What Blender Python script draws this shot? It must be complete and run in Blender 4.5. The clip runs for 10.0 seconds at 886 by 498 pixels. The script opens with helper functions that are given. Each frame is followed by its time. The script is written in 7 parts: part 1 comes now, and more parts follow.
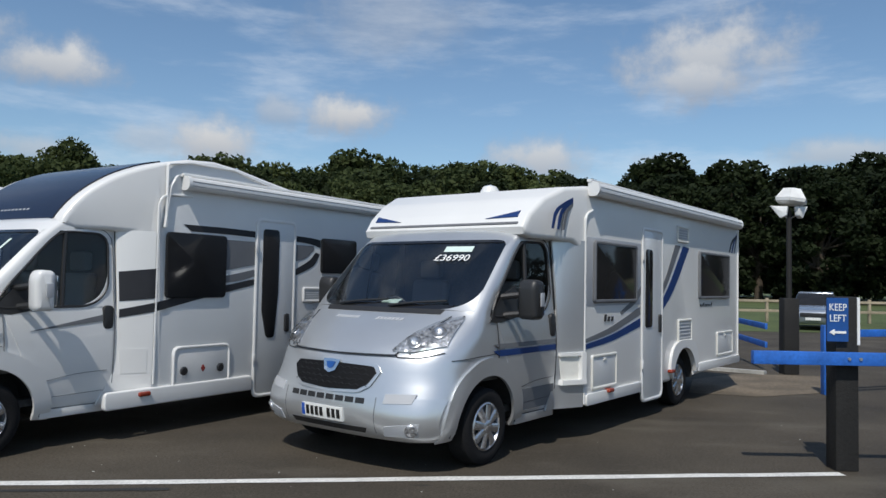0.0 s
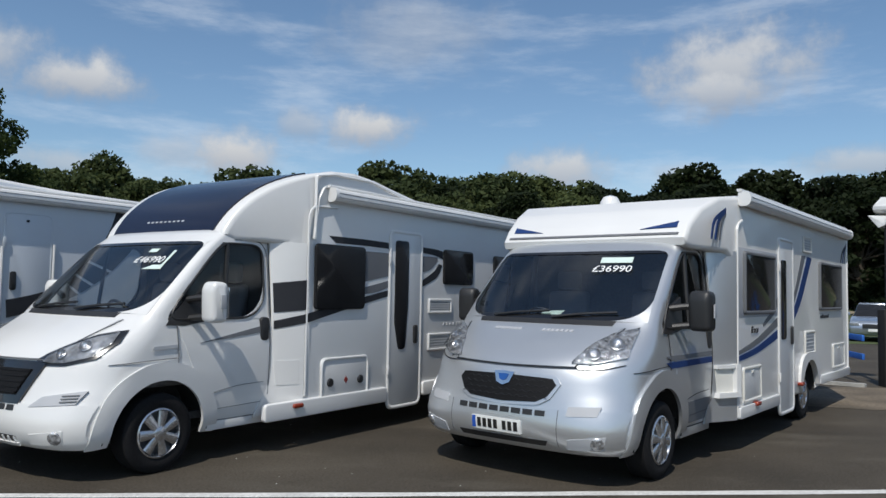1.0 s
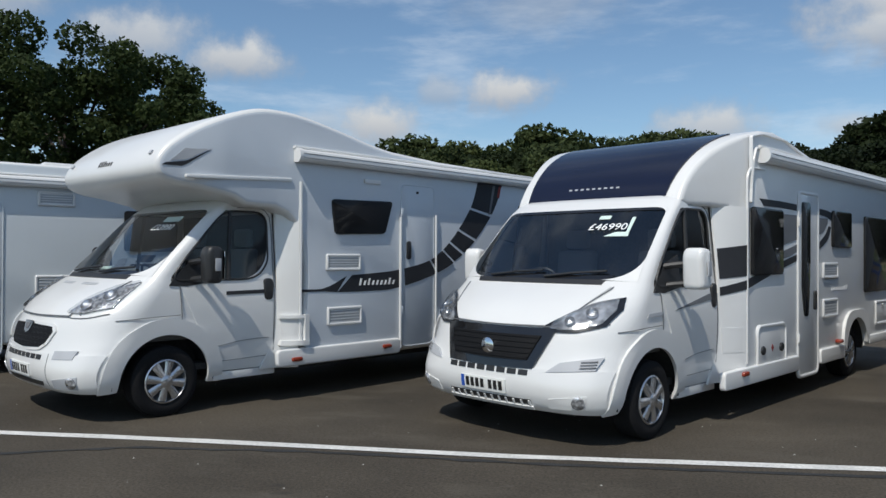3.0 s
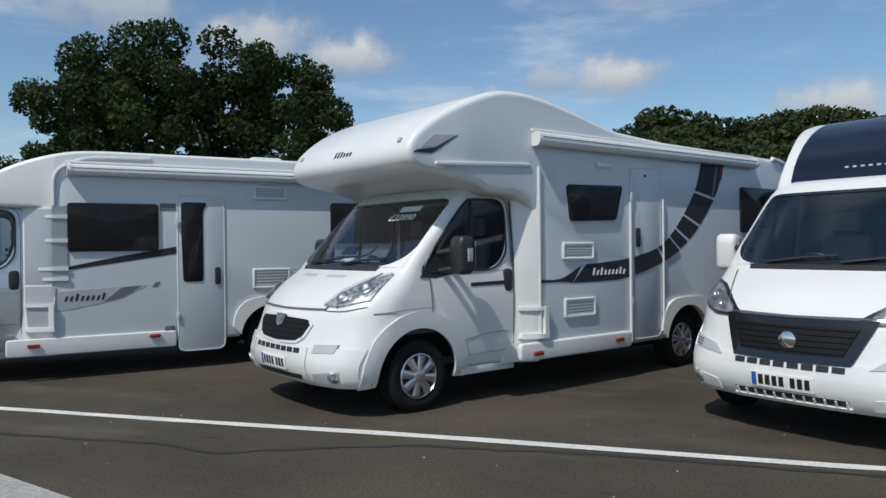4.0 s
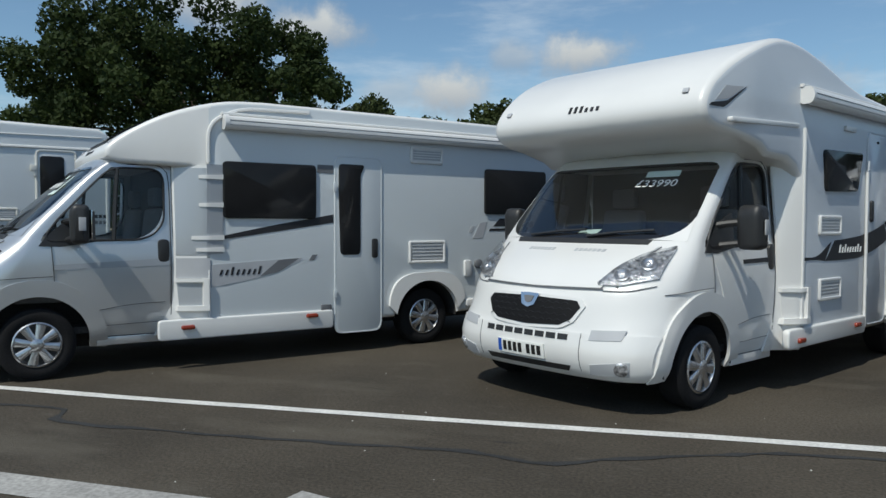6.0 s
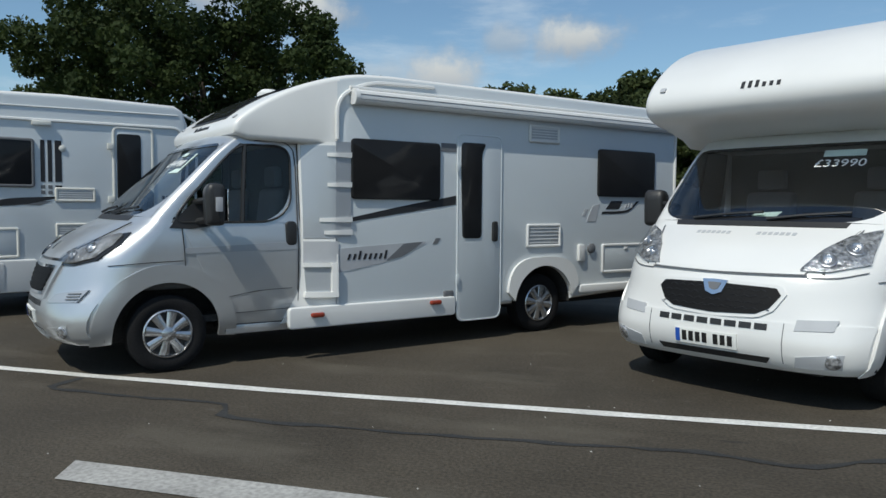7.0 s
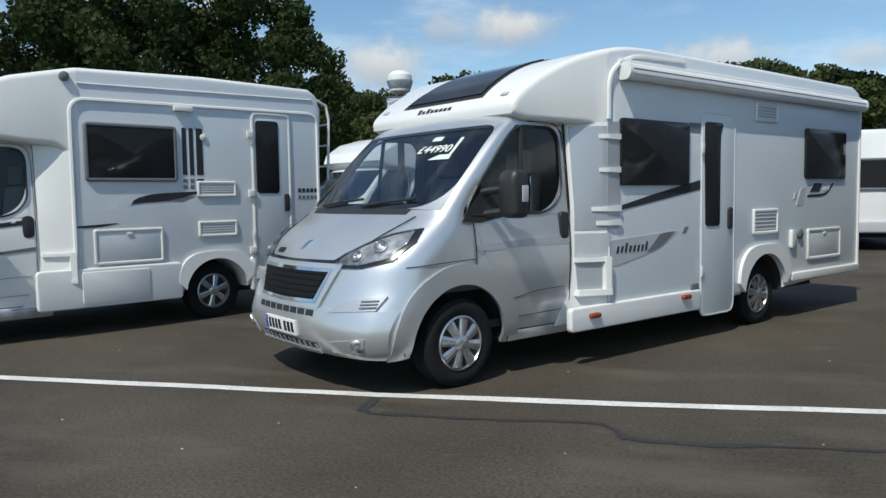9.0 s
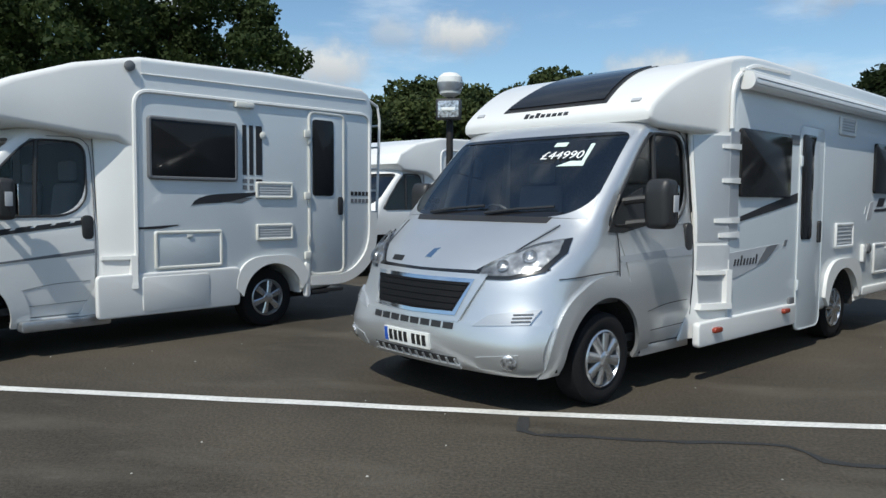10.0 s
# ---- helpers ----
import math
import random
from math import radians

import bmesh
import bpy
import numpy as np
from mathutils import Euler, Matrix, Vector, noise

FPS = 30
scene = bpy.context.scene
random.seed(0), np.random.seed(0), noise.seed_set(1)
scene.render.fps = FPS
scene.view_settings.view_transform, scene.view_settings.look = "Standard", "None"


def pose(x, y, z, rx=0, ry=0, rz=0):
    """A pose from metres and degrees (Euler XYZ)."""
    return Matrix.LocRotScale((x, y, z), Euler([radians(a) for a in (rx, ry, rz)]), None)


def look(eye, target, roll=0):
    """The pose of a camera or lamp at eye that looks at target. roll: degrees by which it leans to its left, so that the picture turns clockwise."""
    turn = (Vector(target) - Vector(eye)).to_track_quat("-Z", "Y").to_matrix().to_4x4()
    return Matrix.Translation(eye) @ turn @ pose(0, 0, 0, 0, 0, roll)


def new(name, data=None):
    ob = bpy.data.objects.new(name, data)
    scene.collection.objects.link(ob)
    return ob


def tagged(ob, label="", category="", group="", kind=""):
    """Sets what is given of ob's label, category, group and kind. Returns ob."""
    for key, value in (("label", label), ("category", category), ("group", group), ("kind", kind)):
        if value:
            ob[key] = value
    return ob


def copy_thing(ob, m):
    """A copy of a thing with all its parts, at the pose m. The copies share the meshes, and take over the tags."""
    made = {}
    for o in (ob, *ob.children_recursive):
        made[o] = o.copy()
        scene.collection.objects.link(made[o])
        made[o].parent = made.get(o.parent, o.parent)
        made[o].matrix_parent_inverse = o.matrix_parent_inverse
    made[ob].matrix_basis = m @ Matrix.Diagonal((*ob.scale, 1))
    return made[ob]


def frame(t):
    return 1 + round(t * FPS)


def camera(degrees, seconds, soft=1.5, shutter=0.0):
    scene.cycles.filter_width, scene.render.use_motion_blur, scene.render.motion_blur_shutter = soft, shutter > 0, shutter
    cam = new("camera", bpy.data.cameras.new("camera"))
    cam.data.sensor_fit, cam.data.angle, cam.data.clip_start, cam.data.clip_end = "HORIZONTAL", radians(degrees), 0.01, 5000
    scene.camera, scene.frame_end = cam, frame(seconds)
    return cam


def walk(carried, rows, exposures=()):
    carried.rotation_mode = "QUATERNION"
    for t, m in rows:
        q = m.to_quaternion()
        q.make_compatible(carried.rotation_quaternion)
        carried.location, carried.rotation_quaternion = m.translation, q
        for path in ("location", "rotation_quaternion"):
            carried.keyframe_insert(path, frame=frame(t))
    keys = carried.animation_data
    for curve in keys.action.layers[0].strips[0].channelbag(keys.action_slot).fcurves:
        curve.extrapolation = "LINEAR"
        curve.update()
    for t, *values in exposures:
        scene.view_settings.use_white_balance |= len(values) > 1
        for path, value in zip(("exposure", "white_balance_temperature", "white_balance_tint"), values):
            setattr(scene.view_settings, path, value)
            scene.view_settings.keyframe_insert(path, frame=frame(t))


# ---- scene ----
cam = camera(61.4, 10.0)
METRES, EYE, TILT, LEAN, TURN = 14.4, 1.585, -0.15, -0.32, 0.0
ROWS = [
    (0.0, 0.0, 0.0, 0.0, -0.04, 2.64, -0.81),
    (0.5, -0.0413, 0.0014, -0.0015, -0.29, 3.35, 0.09),
    (1.0, -0.0909, 0.002, -0.0011, 1.55, 3.47, -0.77),
    (1.5, -0.1366, -0.0009, -0.0016, 1.52, 0.73, 1.01),
    (2.0, -0.189, -0.0044, -0.0012, 2.15, -0.91, -0.25),
    (2.5, -0.2379, -0.0121, -0.0014, 5.29, -0.26, 0.6),
    (3.0, -0.2926, -0.0143, -0.0014, 12.41, 0.69, -0.04),
    (4.5, -0.4397, -0.0084, -0.0022, 21.74, -0.55, 1.44),
    (5.0, -0.4903, -0.0043, -0.0027, 19.2, -1.4, 2.62),
    (6.5, -0.6356, -0.005, -0.006, 17.71, -1.94, -0.62),
    (7.0, -0.6888, -0.0063, -0.0066, 17.35, -3.01, -0.17),
    (7.5, -0.7381, -0.0076, -0.0053, 15.16, -2.65, -1.6),
    (8.0, -0.7911, -0.0108, -0.0058, 11.1, -2.62, -0.79),
    (8.5, -0.8431, -0.0102, -0.006, 11.62, -2.72, -1.16),
    (9.0, -0.8967, -0.0103, -0.0061, 13.01, -3.79, 1.1),
    (9.5, -0.9459, -0.0081, -0.004, 11.27, -3.17, -0.02),
    (10.0, -0.9979, -0.0092, -0.0041, 8.79, -3.46, -0.12),
]
walk(cam, [(t, pose(0, 0, EYE, TILT, LEAN, TURN) @ pose(METRES * x, METRES * y, METRES * z, 90 + pitch, roll, yaw)) for t, x, y, z, yaw, pitch, roll in ROWS],
     exposures=[(0.0, 0.0, 6500, 9), (3.0, 0.0, 6500, 8), (4.5, -0.04, 6500, 6), (6.5, -0.07, 6500, 4), (7.0, -0.03, 6500, 4), (7.5, 0.10, 6500, 5), (8.0, 0.20, 6500, 5), (10.0, 0.22, 6500, 5)])

# ---------------- light ----------------
SUN_EL, SUN_DIR = 54.0, Vector((-0.27, -0.963))
world = bpy.data.worlds.new("sky")
scene.world = world
world.use_nodes = True
wt = world.node_tree
wt.nodes.clear()


def wmath(op, a, b=None, c=None):
    n = wt.nodes.new("ShaderNodeMath")
    n.operation = op
    for i, v in enumerate((a, b, c)):
        if v is None:
            continue
        if isinstance(v, (int, float)):
            n.inputs[i].default_value = v
        else:
            wt.links.new(v, n.inputs[i])
    return n.outputs[0]


sky = wt.nodes.new("ShaderNodeTexSky")
sky.sky_type = "NISHITA"
sky.sun_disc = False
sky.sun_elevation = radians(SUN_EL)
sky.sun_rotation = math.atan2(SUN_DIR.x, SUN_DIR.y)
sky.altitude, sky.air_density, sky.dust_density, sky.ozone_density = 60, 1.0, 0.6, 1.6
coord = wt.nodes.new("ShaderNodeTexCoord")
split = wt.nodes.new("ShaderNodeSeparateXYZ")
wt.links.new(coord.outputs["Generated"], split.inputs[0])
azimuth = wmath("MULTIPLY", wmath("ARCTAN2", split.outputs[0], split.outputs[1]), 57.2958)
elevation = wmath("MULTIPLY", wmath("ARCSINE", split.outputs[2]), 57.2958)
puff = wt.nodes.new("ShaderNodeTexNoise")
puff.inputs["Scale"].default_value, puff.inputs["Detail"].default_value, puff.inputs["Roughness"].default_value = 22.0, 6.0, 0.6
wt.links.new(coord.outputs["Generated"], puff.inputs["Vector"])
wob = wmath("MULTIPLY_ADD", puff.outputs[0], 1.9, -0.95)
# cumulus: azimuth, elevation, half width, half height, density
CLOUDS = [(-7.2, 12.3, 3.0, 1.5, 1.0), (-17.3, 9.9, 2.6, 1.7, 1.0), (-12.6, 12.4, 1.8, 1.1, 0.55), (7.6, 9.4, 3.6, 1.5, 0.9),
          (19.2, 16.2, 5.4, 2.6, 0.9), (18.2, 14.9, 3.8, 1.3, 0.85), (20.6, 17.4, 3.2, 1.2, 0.85), (-28.2, 14.2, 3.6, 1.5, 0.95), (-34.5, 15.2, 4.0, 1.9, 0.85), (-21.8, 9.8, 2.2, 0.9, 0.45),
          (-4.5, 19.5, 6.0, 2.6, 0.35), (28.5, 9.2, 4.0, 1.0, 0.7), (-29.2, 8.4, 3.0, 0.9, 0.6), (16.0, 8.8, 1.6, 0.7, 0.6),
          (-45.0, 17.0, 5.0, 2.0, 0.7), (40.0, 13.0, 6.0, 2.4, 0.8), (-63.0, 12.0, 6.0, 2.4, 0.8)]
cover = None
shade = None
for ca, ce, sa, se, dens in CLOUDS:
    dx = wmath("MULTIPLY", wmath("SUBTRACT", azimuth, ca), 0.87 / sa)
    dy = wmath("MULTIPLY", wmath("SUBTRACT", elevation, ce), 0.87 / se)
    d = wmath("SQRT", wmath("ADD", wmath("MULTIPLY", dx, dx), wmath("MULTIPLY", dy, dy)))
    body = wmath("SUBTRACT", wmath("SUBTRACT", 1.36, d), wob)
    n = wt.nodes.new("ShaderNodeMapRange")
    n.interpolation_type = "SMOOTHSTEP"
    n.inputs["From Min"].default_value, n.inputs["From Max"].default_value, n.inputs["To Max"].default_value = 0.0, 1.15, dens
    wt.links.new(body, n.inputs["Value"])
    cover = n.outputs[0] if cover is None else wmath("MAXIMUM", cover, n.outputs[0])
    lit = wmath("MULTIPLY", n.outputs[0], wmath("MULTIPLY_ADD", dy, 0.55, 0.46))
    shade = lit if shade is None else wmath("MAXIMUM", shade, lit)
# thin high cloud
stretch = wt.nodes.new("ShaderNodeMapping")
stretch.inputs["Scale"].default_value = (2.0, 2.0, 9.0)
stretch.inputs["Rotation"].default_value = (0.0, 0.25, 0.0)
wt.links.new(coord.outputs["Generated"], stretch.inputs["Vector"])
wisp = wt.nodes.new("ShaderNodeTexNoise")
wisp.inputs["Scale"].default_value, wisp.inputs["Detail"].default_value, wisp.inputs["Roughness"].default_value = 1.7, 7.0, 0.62
wt.links.new(stretch.outputs[0], wisp.inputs["Vector"])
veil = wt.nodes.new("ShaderNodeMapRange")
veil.interpolation_type = "SMOOTHSTEP"
veil.inputs["From Min"].default_value, veil.inputs["From Max"].default_value, veil.inputs["To Max"].default_value = 0.46, 0.75, 0.46
wt.links.new(wisp.outputs[0], veil.inputs["Value"])
mix1 = wt.nodes.new("ShaderNodeMixRGB")
mix1.inputs[2].default_value = (6.4, 6.9, 7.6, 1)
wt.links.new(veil.outputs[0], mix1.inputs[0])
blue = wt.nodes.new("ShaderNodeMixRGB")
blue.blend_type = "MULTIPLY"
blue.inputs[0].default_value = 1.0
blue.inputs[2].default_value = (0.85, 0.95, 1.0, 1)
wt.links.new(sky.outputs[0], blue.inputs[1])
wt.links.new(blue.outputs[0], mix1.inputs[1])
tone = wt.nodes.new("ShaderNodeMixRGB")
tone.inputs[1].default_value, tone.inputs[2].default_value = (3.1, 3.45, 4.1, 1), (6.9, 6.85, 6.75, 1)
wt.links.new(shade, tone.inputs[0])
mix2 = wt.nodes.new("ShaderNodeMixRGB")
wt.links.new(cover, mix2.inputs[0])
wt.links.new(mix1.outputs[0], mix2.inputs[1])
wt.links.new(tone.outputs[0], mix2.inputs[2])
back = wt.nodes.new("ShaderNodeBackground")
back.inputs["Strength"].default_value = 0.115
wt.links.new(mix2.outputs[0], back.inputs["Color"])
wout = wt.nodes.new("ShaderNodeOutputWorld")
wt.links.new(back.outputs[0], wout.inputs["Surface"])

sun = new("sun", bpy.data.lights.new("sun", "SUN"))
sun.data.energy, sun.data.angle, sun.data.color = 3.45, radians(0.55), (1.0, 0.955, 0.89)
sx, sy = SUN_DIR.normalized() * math.cos(radians(SUN_EL))
sun.matrix_world = look((sx * 60, sy * 60, math.sin(radians(SUN_EL)) * 60), (0, 0, 0))


# ---------------- materials ----------------
def mat(name, color, rough=0.5, metal=0.0, grain=0.0, grain_scale=40.0, stain=0.0, stain_scale=1.5, bump=0.0, bump_scale=60.0, coat=0.0, vary=0.0, dark=0.7):
    """A surface with fine grain, broad stains and relief, in object space."""
    m = bpy.data.materials.new(name)
    m.use_nodes = True
    nt = m.node_tree
    p = nt.nodes["Principled BSDF"]
    p.inputs["Base Color"].default_value = (*color, 1)
    p.inputs["Roughness"].default_value = rough
    p.inputs["Metallic"].default_value = metal
    p.inputs["Coat Weight"].default_value = coat
    p.inputs["Coat Roughness"].default_value = 0.05
    tc = nt.nodes.new("ShaderNodeTexCoord")
    out = None

    def noise_node(scale, detail):
        n = nt.nodes.new("ShaderNodeTexNoise")
        n.inputs["Scale"].default_value, n.inputs["Detail"].default_value = scale, detail
        nt.links.new(tc.outputs["Object"], n.inputs["Vector"])
        return n.outputs[0]

    for amount, scale, detail in ((grain, grain_scale, 4.0), (stain, stain_scale, 5.0)):
        if amount:
            r = nt.nodes.new("ShaderNodeMapRange")
            r.inputs["From Min"].default_value, r.inputs["From Max"].default_value = 0.32, 0.68
            r.inputs["To Min"].default_value, r.inputs["To Max"].default_value = 1.0 - amount, 1.0 + amount * dark
            nt.links.new(noise_node(scale, detail), r.inputs["Value"])
            out = (out, r.outputs[0]) if out is None else (out[0], out[1], r.outputs[0])
    chain = []
    if out:
        chain = [o for o in out if o is not None]
    if vary:
        info = nt.nodes.new("ShaderNodeObjectInfo")
        r = nt.nodes.new("ShaderNodeMapRange")
        r.inputs["To Min"].default_value, r.inputs["To Max"].default_value = 1.0 - vary, 1.0 + vary
        nt.links.new(info.outputs["Random"], r.inputs["Value"])
        chain.append(r.outputs[0])
    if chain:
        value = chain[0]
        for c in chain[1:]:
            k = nt.nodes.new("ShaderNodeMath")
            k.operation = "MULTIPLY"
            nt.links.new(value, k.inputs[0]), nt.links.new(c, k.inputs[1])
            value = k.outputs[0]
        sc = nt.nodes.new("ShaderNodeVectorMath")
        sc.operation = "SCALE"
        sc.inputs[0].default_value = color
        nt.links.new(value, sc.inputs["Scale"])
        nt.links.new(sc.outputs[0], p.inputs["Base Color"])
    if bump:
        b = nt.nodes.new("ShaderNodeBump")
        b.inputs["Strength"].default_value, b.inputs["Distance"].default_value = bump, 0.01
        nt.links.new(noise_node(bump_scale, 5.0), b.inputs["Height"])
        nt.links.new(b.outputs[0], p.inputs["Normal"])
    return m


def glass(name, tint, gloss=1.5):
    """Thin tinted glass: it lets light through and mirrors by Fresnel."""
    m = bpy.data.materials.new(name)
    m.use_nodes = True
    nt = m.node_tree
    nt.nodes.remove(nt.nodes["Principled BSDF"])
    t = nt.nodes.new("ShaderNodeBsdfTransparent")
    t.inputs[0].default_value = (*tint, 1)
    g = nt.nodes.new("ShaderNodeBsdfGlossy")
    g.inputs["Roughness"].default_value = 0.02
    f = nt.nodes.new("ShaderNodeFresnel")
    f.inputs[0].default_value = gloss
    x = nt.nodes.new("ShaderNodeMixShader")
    nt.links.new(f.outputs[0], x.inputs[0])
    nt.links.new(t.outputs[0], x.inputs[1])
    nt.links.new(g.outputs[0], x.inputs[2])
    nt.links.new(x.outputs[0], nt.nodes["Material Output"].inputs["Surface"])
    return m


WHITE = mat("white_paint", (0.72, 0.715, 0.70), 0.28, stain=0.03, stain_scale=1.2, coat=0.5)
GELCOAT = mat("white_gelcoat", (0.73, 0.725, 0.71), 0.33, stain=0.04, stain_scale=1.0, bump=0.02, bump_scale=8, coat=0.3)
PANEL = mat("white_side_panel", (0.675, 0.68, 0.675), 0.36, stain=0.035, stain_scale=0.8, bump=0.03, bump_scale=3, coat=0.25)
PANEL_WARM = mat("warm_white_side_panel", (0.715, 0.70, 0.67), 0.36, stain=0.035, stain_scale=0.8, bump=0.03, bump_scale=3, coat=0.25)
PANEL_BLUE = mat("pale_blue_grey_side_panel", (0.575, 0.61, 0.65), 0.34, stain=0.03, stain_scale=0.8, bump=0.03, bump_scale=3, coat=0.3)
PANEL_GREY = mat("pale_grey_side_panel", (0.60, 0.635, 0.655), 0.35, stain=0.03, stain_scale=0.8, bump=0.03, bump_scale=3, coat=0.3)
CREAM = mat("old_white_plastic", (0.70, 0.685, 0.63), 0.45, stain=0.08, stain_scale=3)
SILVER = mat("silver_metallic_paint", (0.60, 0.615, 0.63), 0.31, 0.66, grain=0.06, grain_scale=900, stain=0.05, coat=0.4)
SILVER_TINT = mat("silver_band", (0.42, 0.44, 0.47), 0.33, 0.35, stain=0.03, coat=0.4)
NAVY = mat("dark_blue_gloss_panel", (0.008, 0.010, 0.026), 0.2, grain=0.1, stain=0.1, coat=0.15)
CHARCOAL = mat("charcoal_decal", (0.028, 0.029, 0.033), 0.55, stain=0.1, stain_scale=4)
GREY_DECAL = mat("grey_decal", (0.15, 0.155, 0.165), 0.55, stain=0.06, stain_scale=4)
PALE_DECAL = mat("pale_grey_decal", (0.42, 0.43, 0.45), 0.55, stain=0.06, stain_scale=4)
BLUE_DECAL = mat("blue_decal", (0.012, 0.04, 0.15), 0.55, stain=0.08, stain_scale=4)
RED_DECAL = mat("red_decal", (0.25, 0.04, 0.035), 0.55, stain=0.08, stain_scale=4)
for decal in (CHARCOAL, GREY_DECAL, BLUE_DECAL, RED_DECAL):
    decal.node_tree.nodes["Principled BSDF"].inputs["Specular IOR Level"].default_value = 0.25
BLACK = mat("black_plastic", (0.023, 0.023, 0.024), 0.45, grain=0.15, grain_scale=200, bump=0.1, bump_scale=300)
GLOSS_BLACK = mat("gloss_black_plastic", (0.012, 0.012, 0.013), 0.15, stain=0.1, coat=0.5)
ACRYLIC = mat("tinted_acrylic", (0.021, 0.021, 0.022), 0.10, stain=0.15, stain_scale=2)
ACRYLIC.node_tree.nodes["Principled BSDF"].inputs["Specular IOR Level"].default_value = 0.17
RUBBER = mat("tyre_rubber", (0.015, 0.015, 0.016), 0.85, grain=0.2, grain_scale=60, stain=0.2, bump=0.3, bump_scale=120)
RUBBER.node_tree.nodes["Principled BSDF"].inputs["Specular IOR Level"].default_value = 0.15
ALLOY = mat("silver_wheel_trim", (0.54, 0.55, 0.57), 0.26, 0.85, stain=0.06, stain_scale=8, coat=0.3)
CHROME = mat("chrome", (0.75, 0.76, 0.78), 0.10, 1.0, stain=0.05, stain_scale=10)
UNDER = mat("dark_underbody", (0.032, 0.031, 0.031), 0.9, grain=0.3, stain=0.3)
TRIM_DARK = mat("dark_cab_lining", (0.13, 0.132, 0.138), 0.8, grain=0.15, stain=0.15)
SEAT = mat("grey_seat_fabric", (0.28, 0.285, 0.30), 0.9, grain=0.2, grain_scale=150, stain=0.12)
AMBER = mat("amber_lens", (0.27, 0.04, 0.02), 0.25, grain=0.1, grain_scale=90)
LENS = mat("headlamp_reflector", (0.55, 0.56, 0.58), 0.12, 0.55, grain=0.7, grain_scale=30, stain=0.45, stain_scale=12, bump=1.0, bump_scale=34, coat=1.0)
LENS_DARK = mat("smoked_headlamp", (0.44, 0.45, 0.47), 0.14, 0.4, grain=0.5, grain_scale=12, stain=0.5, stain_scale=5, bump=0.5, bump_scale=18, coat=1.0)
MIRROR_GLASS = mat("mirror_glass", (0.8, 0.8, 0.8), 0.03, 1.0)
PLATE = mat("plate_white", (0.75, 0.75, 0.72), 0.4, stain=0.04, stain_scale=9)
INK = mat("black_ink", (0.012, 0.012, 0.012), 0.5, stain=0.05)
LETTER = mat("white_lettering", (0.82, 0.82, 0.80), 0.5, stain=0.04)
STICKER = mat("pale_green_sticker", (0.62, 0.74, 0.68), 0.5, stain=0.08, stain_scale=6)
PLATE_BLUE = mat("plate_blue", (0.02, 0.09, 0.42), 0.4, stain=0.05)
SIGN_BLUE = mat("sign_blue", (0.012, 0.075, 0.28), 0.42, stain=0.10, stain_scale=6)
RAIL_BLUE = mat("blue_painted_timber", (0.02, 0.13, 0.50), 0.55, grain=0.15, grain_scale=30, stain=0.2, stain_scale=4, bump=0.3, bump_scale=30)
POST_BLACK = mat("black_stained_timber", (0.014, 0.013, 0.012), 0.75, grain=0.3, grain_scale=40, stain=0.3, bump=0.5, bump_scale=50)
TIMBER = mat("weathered_timber", (0.36, 0.30, 0.21), 0.8, grain=0.2, grain_scale=20, stain=0.25, bump=0.3)
LAMP_WHITE = mat("lamp_cover", (0.72, 0.72, 0.70), 0.4, stain=0.1, stain_scale=5)
STEEL = mat("galvanised_steel", (0.45, 0.46, 0.47), 0.4, 0.8, stain=0.15, stain_scale=8)
CAR_SILVER = mat("car_paint", (0.36, 0.40, 0.46), 0.25, 0.6, stain=0.04, coat=0.8)
FADED_PAINT = mat("faded_road_paint", (0.36, 0.35, 0.33), 0.8, grain=0.25, grain_scale=35, stain=0.2, stain_scale=2, bump=0.3)
PAINT_LINE = mat("worn_white_road_paint", (0.66, 0.65, 0.62), 0.7, grain=0.22, grain_scale=45, stain=0.12, stain_scale=3, bump=0.2)
BARK = mat("bark", (0.07, 0.055, 0.04), 0.9, grain=0.3, grain_scale=6, stain=0.3, bump=0.8, bump_scale=8)
HEADGLASS = glass("headlamp_glass", (0.90, 0.91, 0.92), 1.45)
MESH_BLACK = mat("dark_grille_mesh", (0.007, 0.007, 0.008), 0.6, grain=0.3, grain_scale=120, bump=0.4, bump_scale=160)
MESH_BLACK.node_tree.nodes["Principled BSDF"].inputs["Specular IOR Level"].default_value = 0.2
SCREEN = glass("windscreen_glass", (0.80, 0.84, 0.86), 2.1)
CABGLASS = glass("side_glass", (0.74, 0.78, 0.79), 1.5)


